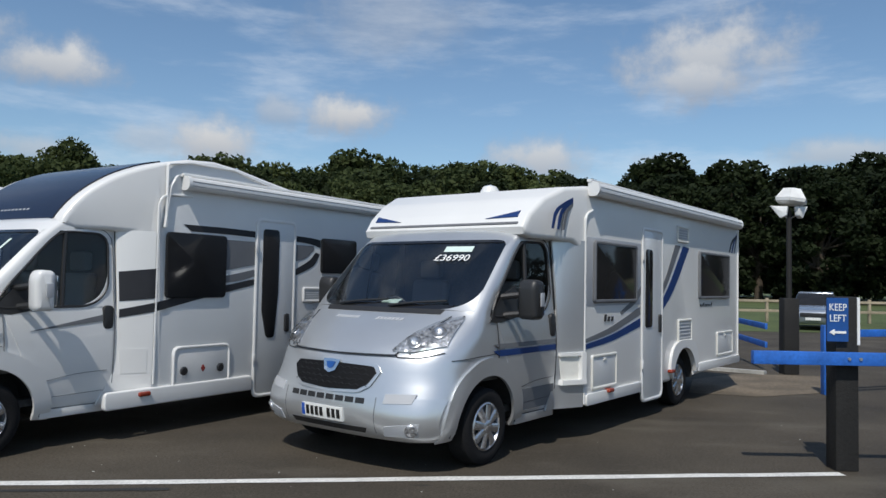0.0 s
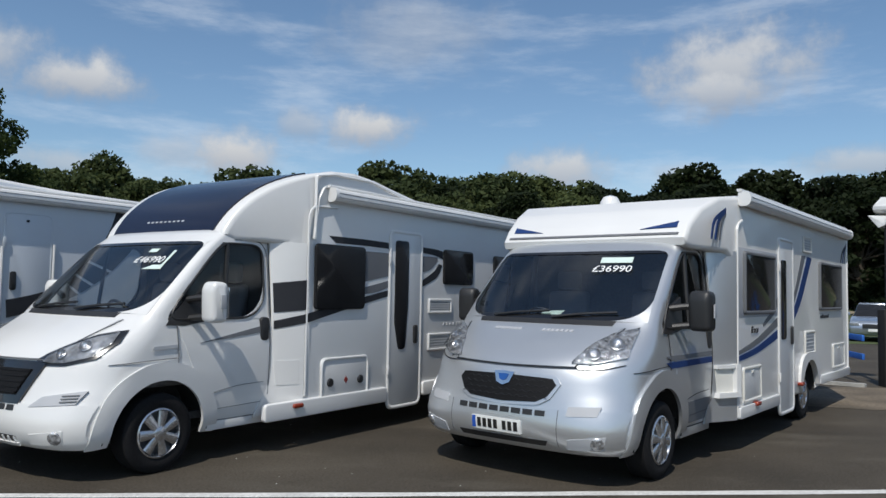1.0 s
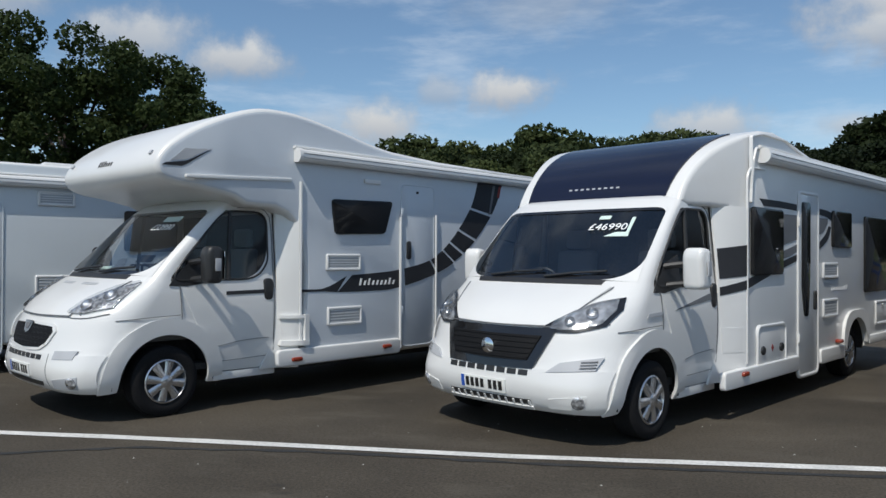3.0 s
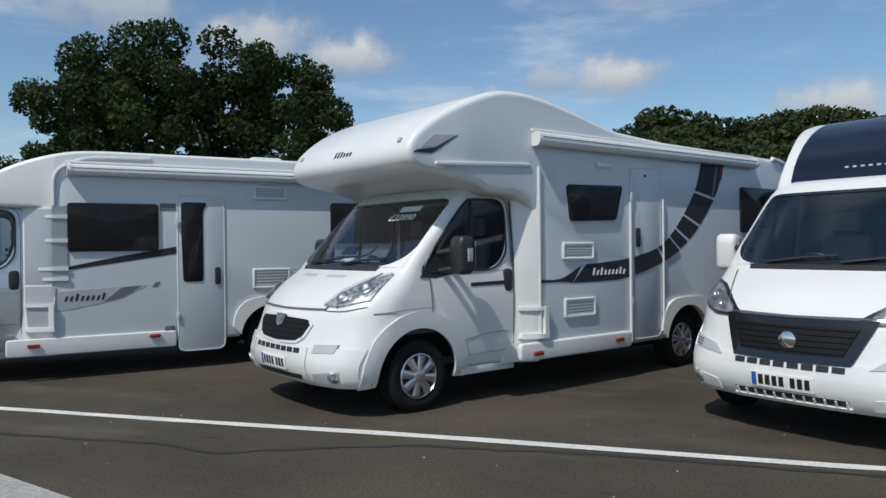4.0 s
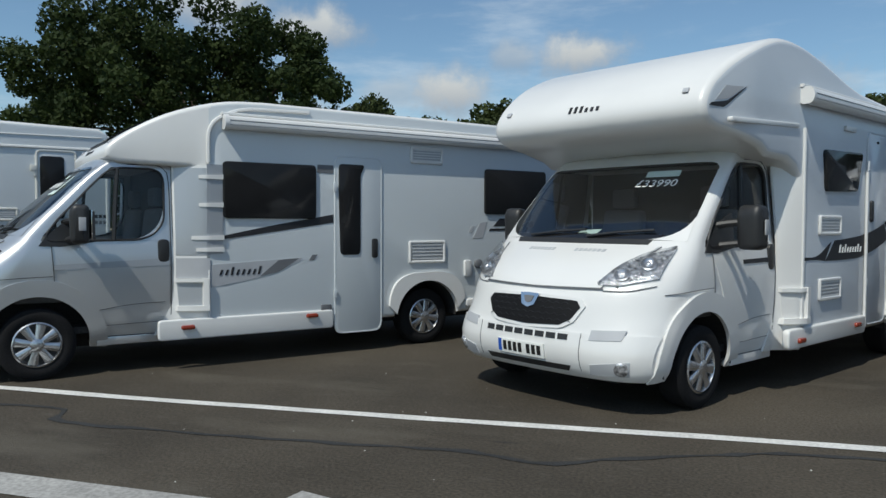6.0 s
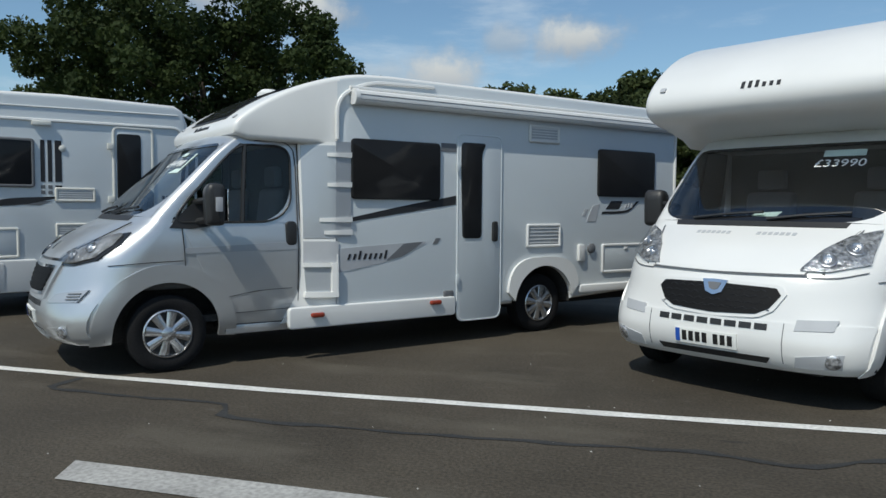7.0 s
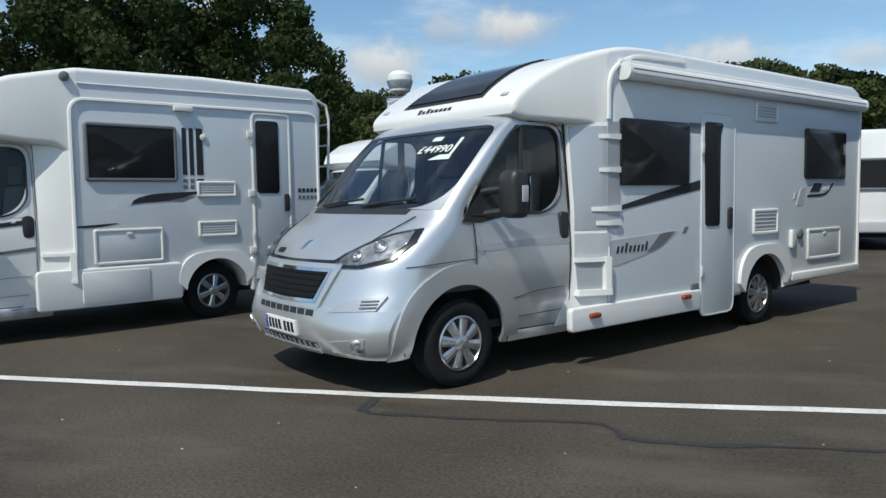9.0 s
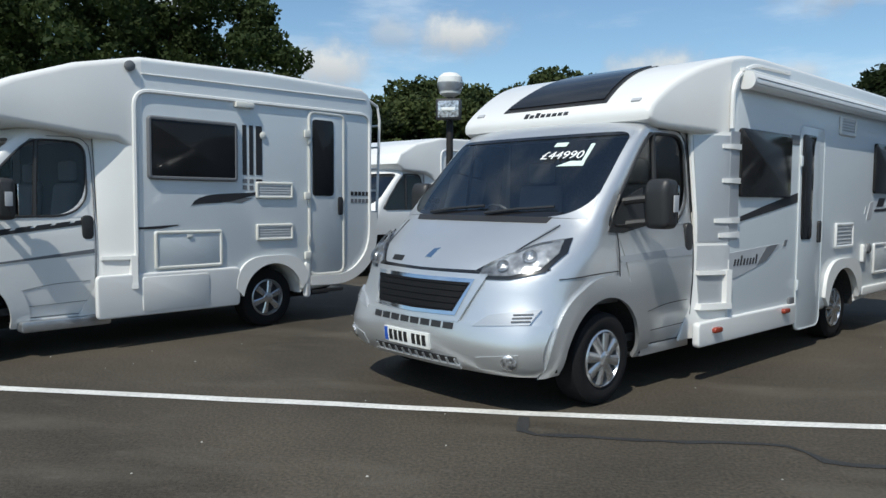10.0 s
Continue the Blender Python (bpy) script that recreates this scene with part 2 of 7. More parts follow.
def leaf_mat(name, color):
    m = bpy.data.materials.new(name)
    m.use_nodes = True
    nt = m.node_tree
    p = nt.nodes["Principled BSDF"]
    p.inputs["Roughness"].default_value = 0.75
    p.inputs["Specular IOR Level"].default_value = 0.2
    geo = nt.nodes.new("ShaderNodeNewGeometry")
    tc = nt.nodes.new("ShaderNodeTexCoord")
    info = nt.nodes.new("ShaderNodeObjectInfo")
    ns = nt.nodes.new("ShaderNodeTexNoise")
    ns.inputs["Scale"].default_value, ns.inputs["Detail"].default_value = 0.35, 3.0
    nt.links.new(tc.outputs["Object"], ns.inputs["Vector"])
    a = nt.nodes.new("ShaderNodeMath")
    a.operation = "MULTIPLY_ADD"
    a.inputs[1].default_value = 0.38
    nt.links.new(geo.outputs["Random Per Island"], a.inputs[0])
    nt.links.new(ns.outputs[0], a.inputs[2])
    b = nt.nodes.new("ShaderNodeMath")
    b.operation = "MULTIPLY_ADD"
    b.inputs[1].default_value = 0.55
    nt.links.new(info.outputs["Random"], b.inputs[0])
    nt.links.new(a.outputs[0], b.inputs[2])
    ramp = nt.nodes.new("ShaderNodeValToRGB")
    ramp.color_ramp.elements[0].position, ramp.color_ramp.elements[1].position = 0.35, 1.0
    ramp.color_ramp.elements[0].color = (color[0] * 0.55, color[1] * 0.6, color[2] * 0.6, 1)
    ramp.color_ramp.elements[1].color = (color[0] * 1.7, color[1] * 1.5, color[2] * 1.2, 1)
    k = nt.nodes.new("ShaderNodeMath")
    k.operation = "MULTIPLY"
    k.inputs[1].default_value = 0.6
    nt.links.new(b.outputs[0], k.inputs[0])
    nt.links.new(k.outputs[0], ramp.inputs[0])
    nt.links.new(ramp.outputs[0], p.inputs["Base Color"])
    thin = nt.nodes.new("ShaderNodeBsdfTranslucent")
    nt.links.new(ramp.outputs[0], thin.inputs["Color"])
    both = nt.nodes.new("ShaderNodeMixShader")
    both.inputs[0].default_value = 0.35
    nt.links.new(p.outputs[0], both.inputs[1])
    nt.links.new(thin.outputs[0], both.inputs[2])
    nt.links.new(both.outputs[0], nt.nodes["Material Output"].inputs["Surface"])
    return m


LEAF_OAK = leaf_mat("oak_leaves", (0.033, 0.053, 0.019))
# distance haze put into the leaf colour: a paler olive
LEAF_HAZED = leaf_mat("hazed_woodland_leaves", (0.060, 0.082, 0.032))
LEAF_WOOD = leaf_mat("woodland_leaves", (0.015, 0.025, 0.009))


def asphalt_material():
    m = mat("asphalt", (0.067, 0.056, 0.042), 0.82, grain=0.42, grain_scale=48, stain=0.34, stain_scale=0.55, bump=0.5, bump_scale=90)
    nt = m.node_tree
    p = nt.nodes["Principled BSDF"]
    src = p.inputs["Base Color"].links[0].from_socket
    tc = nt.nodes.new("ShaderNodeTexCoord")
    # pale dusty scuffs and dark oil drips
    for scale, lo, hi, col, amt in ((11.0, 0.58, 0.72, (0.095, 0.085, 0.07, 1), 0.45), (38.0, 0.70, 0.76, (0.20, 0.19, 0.17, 1), 0.7), (0.9, 0.54, 0.72, (0.115, 0.102, 0.080, 1), 0.62), (1.9, 0.68, 0.74, (0.018, 0.018, 0.018, 1), 0.75)):
        n = nt.nodes.new("ShaderNodeTexNoise")
        n.inputs["Scale"].default_value, n.inputs["Detail"].default_value, n.inputs["Roughness"].default_value = scale, 5.0, 0.55
        mp = nt.nodes.new("ShaderNodeMapping")
        mp.inputs["Location"].default_value = (scale * 7, scale * 3, 0)
        mp.inputs["Scale"].default_value = (0.55, 1.3, 1)
        nt.links.new(tc.outputs["Object"], mp.inputs[0])
        nt.links.new(mp.outputs[0], n.inputs["Vector"])
        r = nt.nodes.new("ShaderNodeMapRange")
        r.inputs["From Min"].default_value, r.inputs["From Max"].default_value, r.inputs["To Max"].default_value = lo, hi, amt
        nt.links.new(n.outputs[0], r.inputs["Value"])
        x = nt.nodes.new("ShaderNodeMixRGB")
        x.inputs[2].default_value = col
        nt.links.new(r.outputs[0], x.inputs[0])
        nt.links.new(src, x.inputs[1])
        src = x.outputs[0]
    nt.links.new(src, p.inputs["Base Color"])
    return m


ASPHALT = asphalt_material()
ASPHALT.node_tree.nodes["Principled BSDF"].inputs["Specular IOR Level"].default_value = 0.3
OLD_SEAM = mat("newer_asphalt_strip", (0.026, 0.026, 0.026), 0.85, grain=0.3, grain_scale=60, stain=0.3, stain_scale=2, bump=0.5, bump_scale=90)
GRASS = mat("mown_grass", (0.075, 0.10, 0.03), 0.9, grain=0.3, grain_scale=6, stain=0.3, stain_scale=0.2, bump=0.6, bump_scale=10)
KERB = mat("concrete", (0.40, 0.39, 0.36), 0.85, grain=0.2, grain_scale=30, stain=0.2, bump=0.3)
DIRT = mat("dusty_earth", (0.15, 0.12, 0.085), 0.95, grain=0.3, grain_scale=20, stain=0.35, stain_scale=1.2, bump=0.6, bump_scale=25)


# ---------------- mesh helpers ----------------
def mesh_ob(name, bm, material, parent=None, label="", smooth=True):
    me = bpy.data.meshes.new(name)
    bmesh.ops.recalc_face_normals(bm, faces=bm.faces)
    for f in bm.faces:
        f.smooth = smooth
    bm.to_mesh(me)
    bm.free()
    me.materials.append(material)
    if smooth:
        me.set_sharp_from_angle(angle=radians(38))
    ob = new(name, me)
    if parent:
        ob.parent = parent
    if label:
        ob["label"] = label
    return ob


def part(name, bm, material, parent, label="", smooth=True):
    return mesh_ob(name, bm, material, parent, label, smooth)


def thing(name, m, label, category, group="", kind=""):
    ob = new(name)
    ob.empty_display_size = 0.2
    ob.matrix_world = m
    return tagged(ob, label, category, group, kind)


def box(bm, x0, x1, y0, y1, z0, z1, bev=0.0):
    r = bmesh.ops.create_cube(bm, size=1)
    vs = r["verts"]
    bmesh.ops.scale(bm, vec=(x1 - x0, y1 - y0, z1 - z0), verts=vs)
    bmesh.ops.translate(bm, vec=((x0 + x1) / 2, (y0 + y1) / 2, (z0 + z1) / 2), verts=vs)
    if bev:
        es = list({e for v in vs for e in v.link_edges})
        bmesh.ops.bevel(bm, geom=es, offset=bev, segments=2, affect="EDGES", profile=0.6)
    return bm


def boxed(*a, **k):
    return box(bmesh.new(), *a, **k)


def tube(bm, pts, r, n=8, caps=True):
    """A round bar along points."""
    pts = [Vector(p) for p in pts]
    rings = []
    for i, p in enumerate(pts):
        d = (pts[min(i + 1, len(pts) - 1)] - pts[max(i - 1, 0)]).normalized()
        a = d.orthogonal().normalized() if i == 0 else (rings[-1][1] - d * rings[-1][1].dot(d)).normalized()
        b = d.cross(a)
        rad = r[i] if isinstance(r, (list, tuple)) else r
        rings.append(([bm.verts.new(p + rad * (a * math.cos(t) + b * math.sin(t))) for t in [2 * math.pi * k / n for k in range(n)]], a))
    for (v, _), (w, _) in zip(rings, rings[1:]):
        for k in range(n):
            bm.faces.new((v[k], v[(k + 1) % n], w[(k + 1) % n], w[k]))
    if caps:
        bm.faces.new(rings[0][0][::-1]), bm.faces.new(rings[-1][0])
    return bm


def lathe(bm, profile, n=40, axis="y", centre=(0, 0, 0)):
    """Turns (radius, along) pairs round an axis."""
    rings = []
    for rad, al in profile:
        ring = []
        for k in range(n):
            t = 2 * math.pi * k / n
            c, s = rad * math.cos(t), rad * math.sin(t)
            p = (c, al, s) if axis == "y" else ((c, s, al) if axis == "z" else (al, c, s))
            ring.append(bm.verts.new(Vector(p) + Vector(centre)))
        rings.append(ring)
    for v, w in zip(rings, rings[1:]):
        for k in range(n):
            bm.faces.new((v[k], v[(k + 1) % n], w[(k + 1) % n], w[k]))
    for ring, rad in ((rings[0], profile[0][0]), (rings[-1], profile[-1][0])):
        if rad > 1e-4:
            bm.faces.new(ring)
    bmesh.ops.remove_doubles(bm, verts=bm.verts, dist=1e-6)
    return bm


def rounded(pts, r, n=4):
    """Rounds the corners of a polygon; r is one radius or one for each corner."""
    out = []
    pts = [Vector(p) for p in pts]
    for i, p in enumerate(pts):
        rad = r[i] if isinstance(r, (list, tuple)) else r
        a, b = pts[i - 1] - p, pts[(i + 1) % len(pts)] - p
        if rad <= 0:
            out.append(p)
            continue
        d = min(rad, a.length * 0.49, b.length * 0.49)
        s, e = p + a.normalized() * d, p + b.normalized() * d
        for k in range(n + 1):
            t = k / n
            out.append(s * (1 - t) ** 2 + p * 2 * t * (1 - t) + e * t * t)
    return out


def inset(pts, d):
    """The polygon moved inwards by d."""
    area = sum(a.x * b.y - b.x * a.y for a, b in zip(pts, pts[1:] + pts[:1]))
    s = 1 if area > 0 else -1
    out = []
    for i, p in enumerate(pts):
        e1, e2 = (p - pts[i - 1]).normalized(), (pts[(i + 1) % len(pts)] - p).normalized()
        n1, n2 = Vector((-e1.y, e1.x)) * s, Vector((-e2.y, e2.x)) * s
        m = n1 + n2
        m = m / max(m.length_squared / 2, 0.5)
        out.append(p + m * d)
    return out


def slab(bm, pts, y0, y1, bev=0.0, steps=1):
    """A polygon in x and z drawn out from y0 to y1, its rims rounded."""
    pts = [Vector(p) for p in pts]
    rows = []
    if bev:
        rows = [(y0 + bev * (1 - math.sin(math.pi / 2 * k / steps)), bev * (1 - math.cos(math.pi / 2 * k / steps))) for k in range(steps, -1, -1)]
        rows += [(y1 - (y - y0), i) for y, i in rows[::-1]]
    else:
        rows = [(y0, 0), (y1, 0)]
    rings = []
    for y, ins in rows:
        q = inset(pts, ins) if ins else pts
        rings.append([bm.verts.new((p.x, y, p.y)) for p in q])
    n = len(pts)
    for v, w in zip(rings, rings[1:]):
        for k in range(n):
            bm.faces.new((v[k], v[(k + 1) % n], w[(k + 1) % n], w[k]))
    bm.faces.new(rings[0][::-1]), bm.faces.new(rings[-1])
    return bm


def rect(x0, z0, x1, z1):
    return [(x0, z0), (x1, z0), (x1, z1), (x0, z1)]


def side_panel(name, pts, y, th, material, parent, label="", r=0.03, bev=0.006):
    """A rounded plate that stands th proud of a side wall at y."""
    q = rounded(pts, r)
    return part(name, slab(bmesh.new(), q, y - 0.01, y + th, min(bev, th * 0.6), 2), material, parent, label)


def rim(name, pts, y, th, width, material, parent, label="", r=0.05):
    """A raised frame round an outline on a side wall."""
    bm = bmesh.new()
    outer = rounded(pts, r)
    c = inset(outer, width / 2)
    n = len(c)
    cross = [(-0.5, -0.01), (-0.5, th * 0.6), (-0.2, th), (0.2, th), (0.5, th * 0.6), (0.5, -0.01)]
    rings = [[bm.verts.new((p.x, y + o[1], p.y)) for p in inset(outer, width * (0.5 + o[0]))] for o in cross]
    for v, w in zip(rings, rings[1:]):
        for k in range(n):
            bm.faces.new((v[k], v[(k + 1) % n], w[(k + 1) % n], w[k]))
    return part(name, bm, material, parent, label)


def along(line, n):
    """n points at even steps on a polyline."""
    line = [Vector(p) for p in line]
    acc = [0.0]
    for a, b in zip(line, line[1:]):
        acc.append(acc[-1] + (b - a).length)
    out = []
    for k in range(n):
        s = acc[-1] * k / (n - 1)
        i = max(j for j in range(len(acc) - 1) if acc[j] <= s + 1e-9)
        t = (s - acc[i]) / max(acc[i + 1] - acc[i], 1e-9)
        out.append(line[i].lerp(line[i + 1], min(t, 1)))
    return out


def smooth_line(line, k=4):
    """A Catmull-Rom curve through points."""
    p = [Vector(q) for q in line]
    p = [2 * p[0] - p[1]] + p + [2 * p[-1] - p[-2]]
    out = []
    for i in range(1, len(p) - 2):
        for j in range(k):
            t = j / k
            out.append(0.5 * (2 * p[i] + (p[i + 1] - p[i - 1]) * t + (2 * p[i - 1] - 5 * p[i] + 4 * p[i + 1] - p[i + 2]) * t * t + (3 * p[i] - p[i - 1] - 3 * p[i + 1] + p[i + 2]) * t ** 3))
    out.append(p[-2])
    return out


def patch(lower, upper, to, off, th, n=14, m=6):
    """A skin between two lines on a curved surface, off proud of it, with edges that go th back."""
    bm = bmesh.new()
    lo, up = along(lower, n), along(upper, n)
    grid = []
    for j in range(m + 1):
        row = []
        for i in range(n):
            q = lo[i].lerp(up[i], j / m)
            p, nrm = to(q.x, q.y)
            row.append((p + nrm * off, p + nrm * (off - th)))
        grid.append(row)
    vs = [[bm.verts.new(c[0]) for c in row] for row in grid]
    for j in range(m):
        for i in range(n - 1):
            bm.faces.new((vs[j][i], vs[j][i + 1], vs[j + 1][i + 1], vs[j + 1][i]))
    loop = [(0, i) for i in range(n)] + [(j, n - 1) for j in range(1, m + 1)] + [(m, i) for i in range(n - 2, -1, -1)] + [(j, 0) for j in range(m - 1, 0, -1)]
    inner = [bm.verts.new(grid[j][i][1]) for j, i in loop]
    for k in range(len(loop)):
        a, b = loop[k], loop[(k + 1) % len(loop)]
        bm.faces.new((vs[a[0]][a[1]], vs[b[0]][b[1]], inner[(k + 1) % len(loop)], inner[k]))
    return bm


def lettering(text, size, material, parent, m, name="lettering", depth=0.002):
    cu = bpy.data.curves.new(name, "FONT")
    cu.body, cu.size, cu.extrude, cu.align_x, cu.align_y = text, size, depth, "CENTER", "CENTER"
    tmp = new(name, cu)
    me = bpy.data.meshes.new_from_object(tmp)
    bpy.data.objects.remove(tmp)
    me.materials.append(material)
    ob = new(name, me)
    ob.parent = parent
    ob.matrix_local = m
    return ob


# ---------------- motorhome cab ----------------
# height, nose at the middle, start of the flank, half width, roundness
CAB = [(0.27, 0.78, 0.46, 0.95, 2.8), (0.31, 0.85, 0.46, 1.00, 2.8), (0.40, 0.90, 0.46, 1.03, 2.7), (0.48, 0.915, 0.46, 1.04, 2.6), (0.56, 0.91, 0.44, 1.05, 2.4),
       (0.64, 0.895, 0.40, 1.055, 2.3), (0.72, 0.875, 0.33, 1.06, 2.25), (0.77, 0.862, 0.29, 1.062, 2.25), (0.80, 0.853, 0.27, 1.064, 2.25), (0.83, 0.843, 0.255, 1.065, 2.25), (0.90, 0.82, 0.23, 1.066, 2.25),
       (0.955, 0.79, 0.21, 1.066, 2.25), (1.00, 0.755, 0.19, 1.066, 2.25), (1.07, 0.68, 0.15, 1.064, 2.25), (1.14, 0.58, 0.10, 1.058, 2.25), (1.21, 0.45, 0.05, 1.05, 2.3),
       (1.28, 0.31, 0.01, 1.04, 2.35), (1.33, 0.25, -0.01, 1.03, 2.4), (1.50, 0.09, -0.15, 1.015, 2.4), (1.65, -0.07, -0.29, 1.00, 2.45), (1.80, -0.235, -0.42, 0.985, 2.5),
       (1.90, -0.35, -0.51, 0.975, 2.5), (1.99, -0.455, -0.61, 0.965, 2.5), (2.07, -0.56, -0.72, 0.95, 2.5), (2.11, -0.62, -0.78, 0.94, 2.5)]
WS_LO, WS_HI, ARCH_TOP, DOOR_BACK = 1.33, 1.99, 0.80, -1.21


def cab_level(z):
    for a, b in zip(CAB, CAB[1:]):
        if z <= b[0]:
            t = max(0.0, (z - a[0]) / (b[0] - a[0]))
            return [u + (v - u) * t for u, v in zip(a, b)]
    return list(CAB[-1])


def cab_front(y, z):
    def f(y, z):
        _, xf, xs, w, n = cab_level(z)
        q = min(abs(y) / w, 0.9999)
        return Vector((xs + (xf - xs) * (1 - q ** n) ** (1 / n), y, z))
    p, e = f(y, z), 0.01
    d1, d2 = f(y + e, z) - f(y - e, z), f(y, z + e) - f(y, z - e)
    nrm = d1.cross(d2).normalized()
    return p, nrm if nrm.x > 0 else -nrm


def cab_side(x, z):
    def f(x, z):
        _, xf, xs, w, n = cab_level(z)
        if x <= xs:
            return Vector((x, w, z))
        q = min((x - xs) / max(xf - xs, 1e-3), 0.999)
        return Vector((x, w * (1 - q ** n) ** (1 / n), z))
    p, e = f(x, z), 0.01
    d1, d2 = f(x + e, z) - f(x - e, z), f(x, z + e) - f(x, z - e)
    nrm = d1.cross(d2).normalized()
    return p, nrm if nrm.y > 0 else -nrm


def flank_columns(z):
    h = math.sqrt(max(0.46 ** 2 - (z - 0.333) ** 2, 0.12 ** 2))
    lo = (h, -h, -0.75)
    xs = cab_level(z)[2]
    hi = (xs - 0.05, None, -1.125 - 0.02 * (z - 1.3))
    t = min(max((z - ARCH_TOP) / (1.28 - ARCH_TOP), 0), 1)
    p = lo[0] + (hi[0] - lo[0]) * t
    r = lo[2] + (hi[2] - lo[2]) * t
    q = lo[1] + ((p + r) / 2 - lo[1]) * t
    return [xs, (xs + p) / 2, p, p + (q - p) / 3, p + (q - p) * 2 / 3, q, (q + r) / 2, r, DOOR_BACK]


def cab_shell(parent, paint):
    """Bonnet, wings, pillars and bumper as one skin, open at the windows and the wheel arches."""
    bm = bmesh.new()
    nf = 16
    rows = []
    for lev in CAB:
        z, xf, xs, w, n = lev
        half = []
        for k in range(nf + 1):
            a = math.pi / 2 * k / nf
            half.append((xs + (xf - xs) * math.cos(a) ** (2 / n) if k < nf else xs, w * math.sin(a) ** (2 / n) if k else 0.0))
        flank = [(x, w) for x in flank_columns(z)[1:]]
        left = half + flank
        row = [bm.verts.new((x, -y, z)) for x, y in left[:0:-1]] + [bm.verts.new((x, y, z)) for x, y in left]
        rows.append(row)
    ncol = len(rows[0])
    mid = ncol // 2
    ws = 12
    for (l0, r0), (l1, r1) in zip(zip(CAB, rows), list(zip(CAB, rows))[1:]):
        for c in range(ncol - 1):
            k = c - mid if c >= mid else mid - 1 - c
            zc = (l0[0] + l1[0]) / 2
            if WS_LO < zc < WS_HI and k < ws:
                continue
            f = k - nf
            if zc < ARCH_TOP and 2 <= f <= 4:
                continue
            if 1.28 < zc < WS_HI and 2 <= f <= 6:
                continue
            bm.faces.new((r0[c], r0[c + 1], r1[c + 1], r1[c]))
    bm.faces.new(rows[-1])
    return part("cab_shell", bm, paint, parent)


def fillet(to, a, corner, b, off=0.006, n=7):
    """Body-coloured filler that rounds a corner of a pane."""
    bm = bmesh.new()
    a, c, b = Vector(a), Vector(corner), Vector(b)
    arc = [a * (1 - t) ** 2 + (a * 0.12 + b * 0.12 + c * 0.76) * 2 * t * (1 - t) + b * t * t for t in [k / n for k in range(n + 1)]]
    edge = [a.lerp(c, k / (n // 2 + 1)) for k in range(n // 2 + 1)] + [c.lerp(b, k / (n - n // 2 - 1)) for k in range(n - n // 2)]
    lift = lambda q: (lambda r: r[0] + r[1] * off)(to(q.x, q.y))
    va, ve = [bm.verts.new(lift(q)) for q in arc], [bm.verts.new(lift(q)) for q in edge]
    for k in range(n):
        bm.faces.new((va[k], va[k + 1], ve[k + 1], ve[k]))
    bmesh.ops.remove_doubles(bm, verts=bm.verts, dist=1e-5)
    return bm


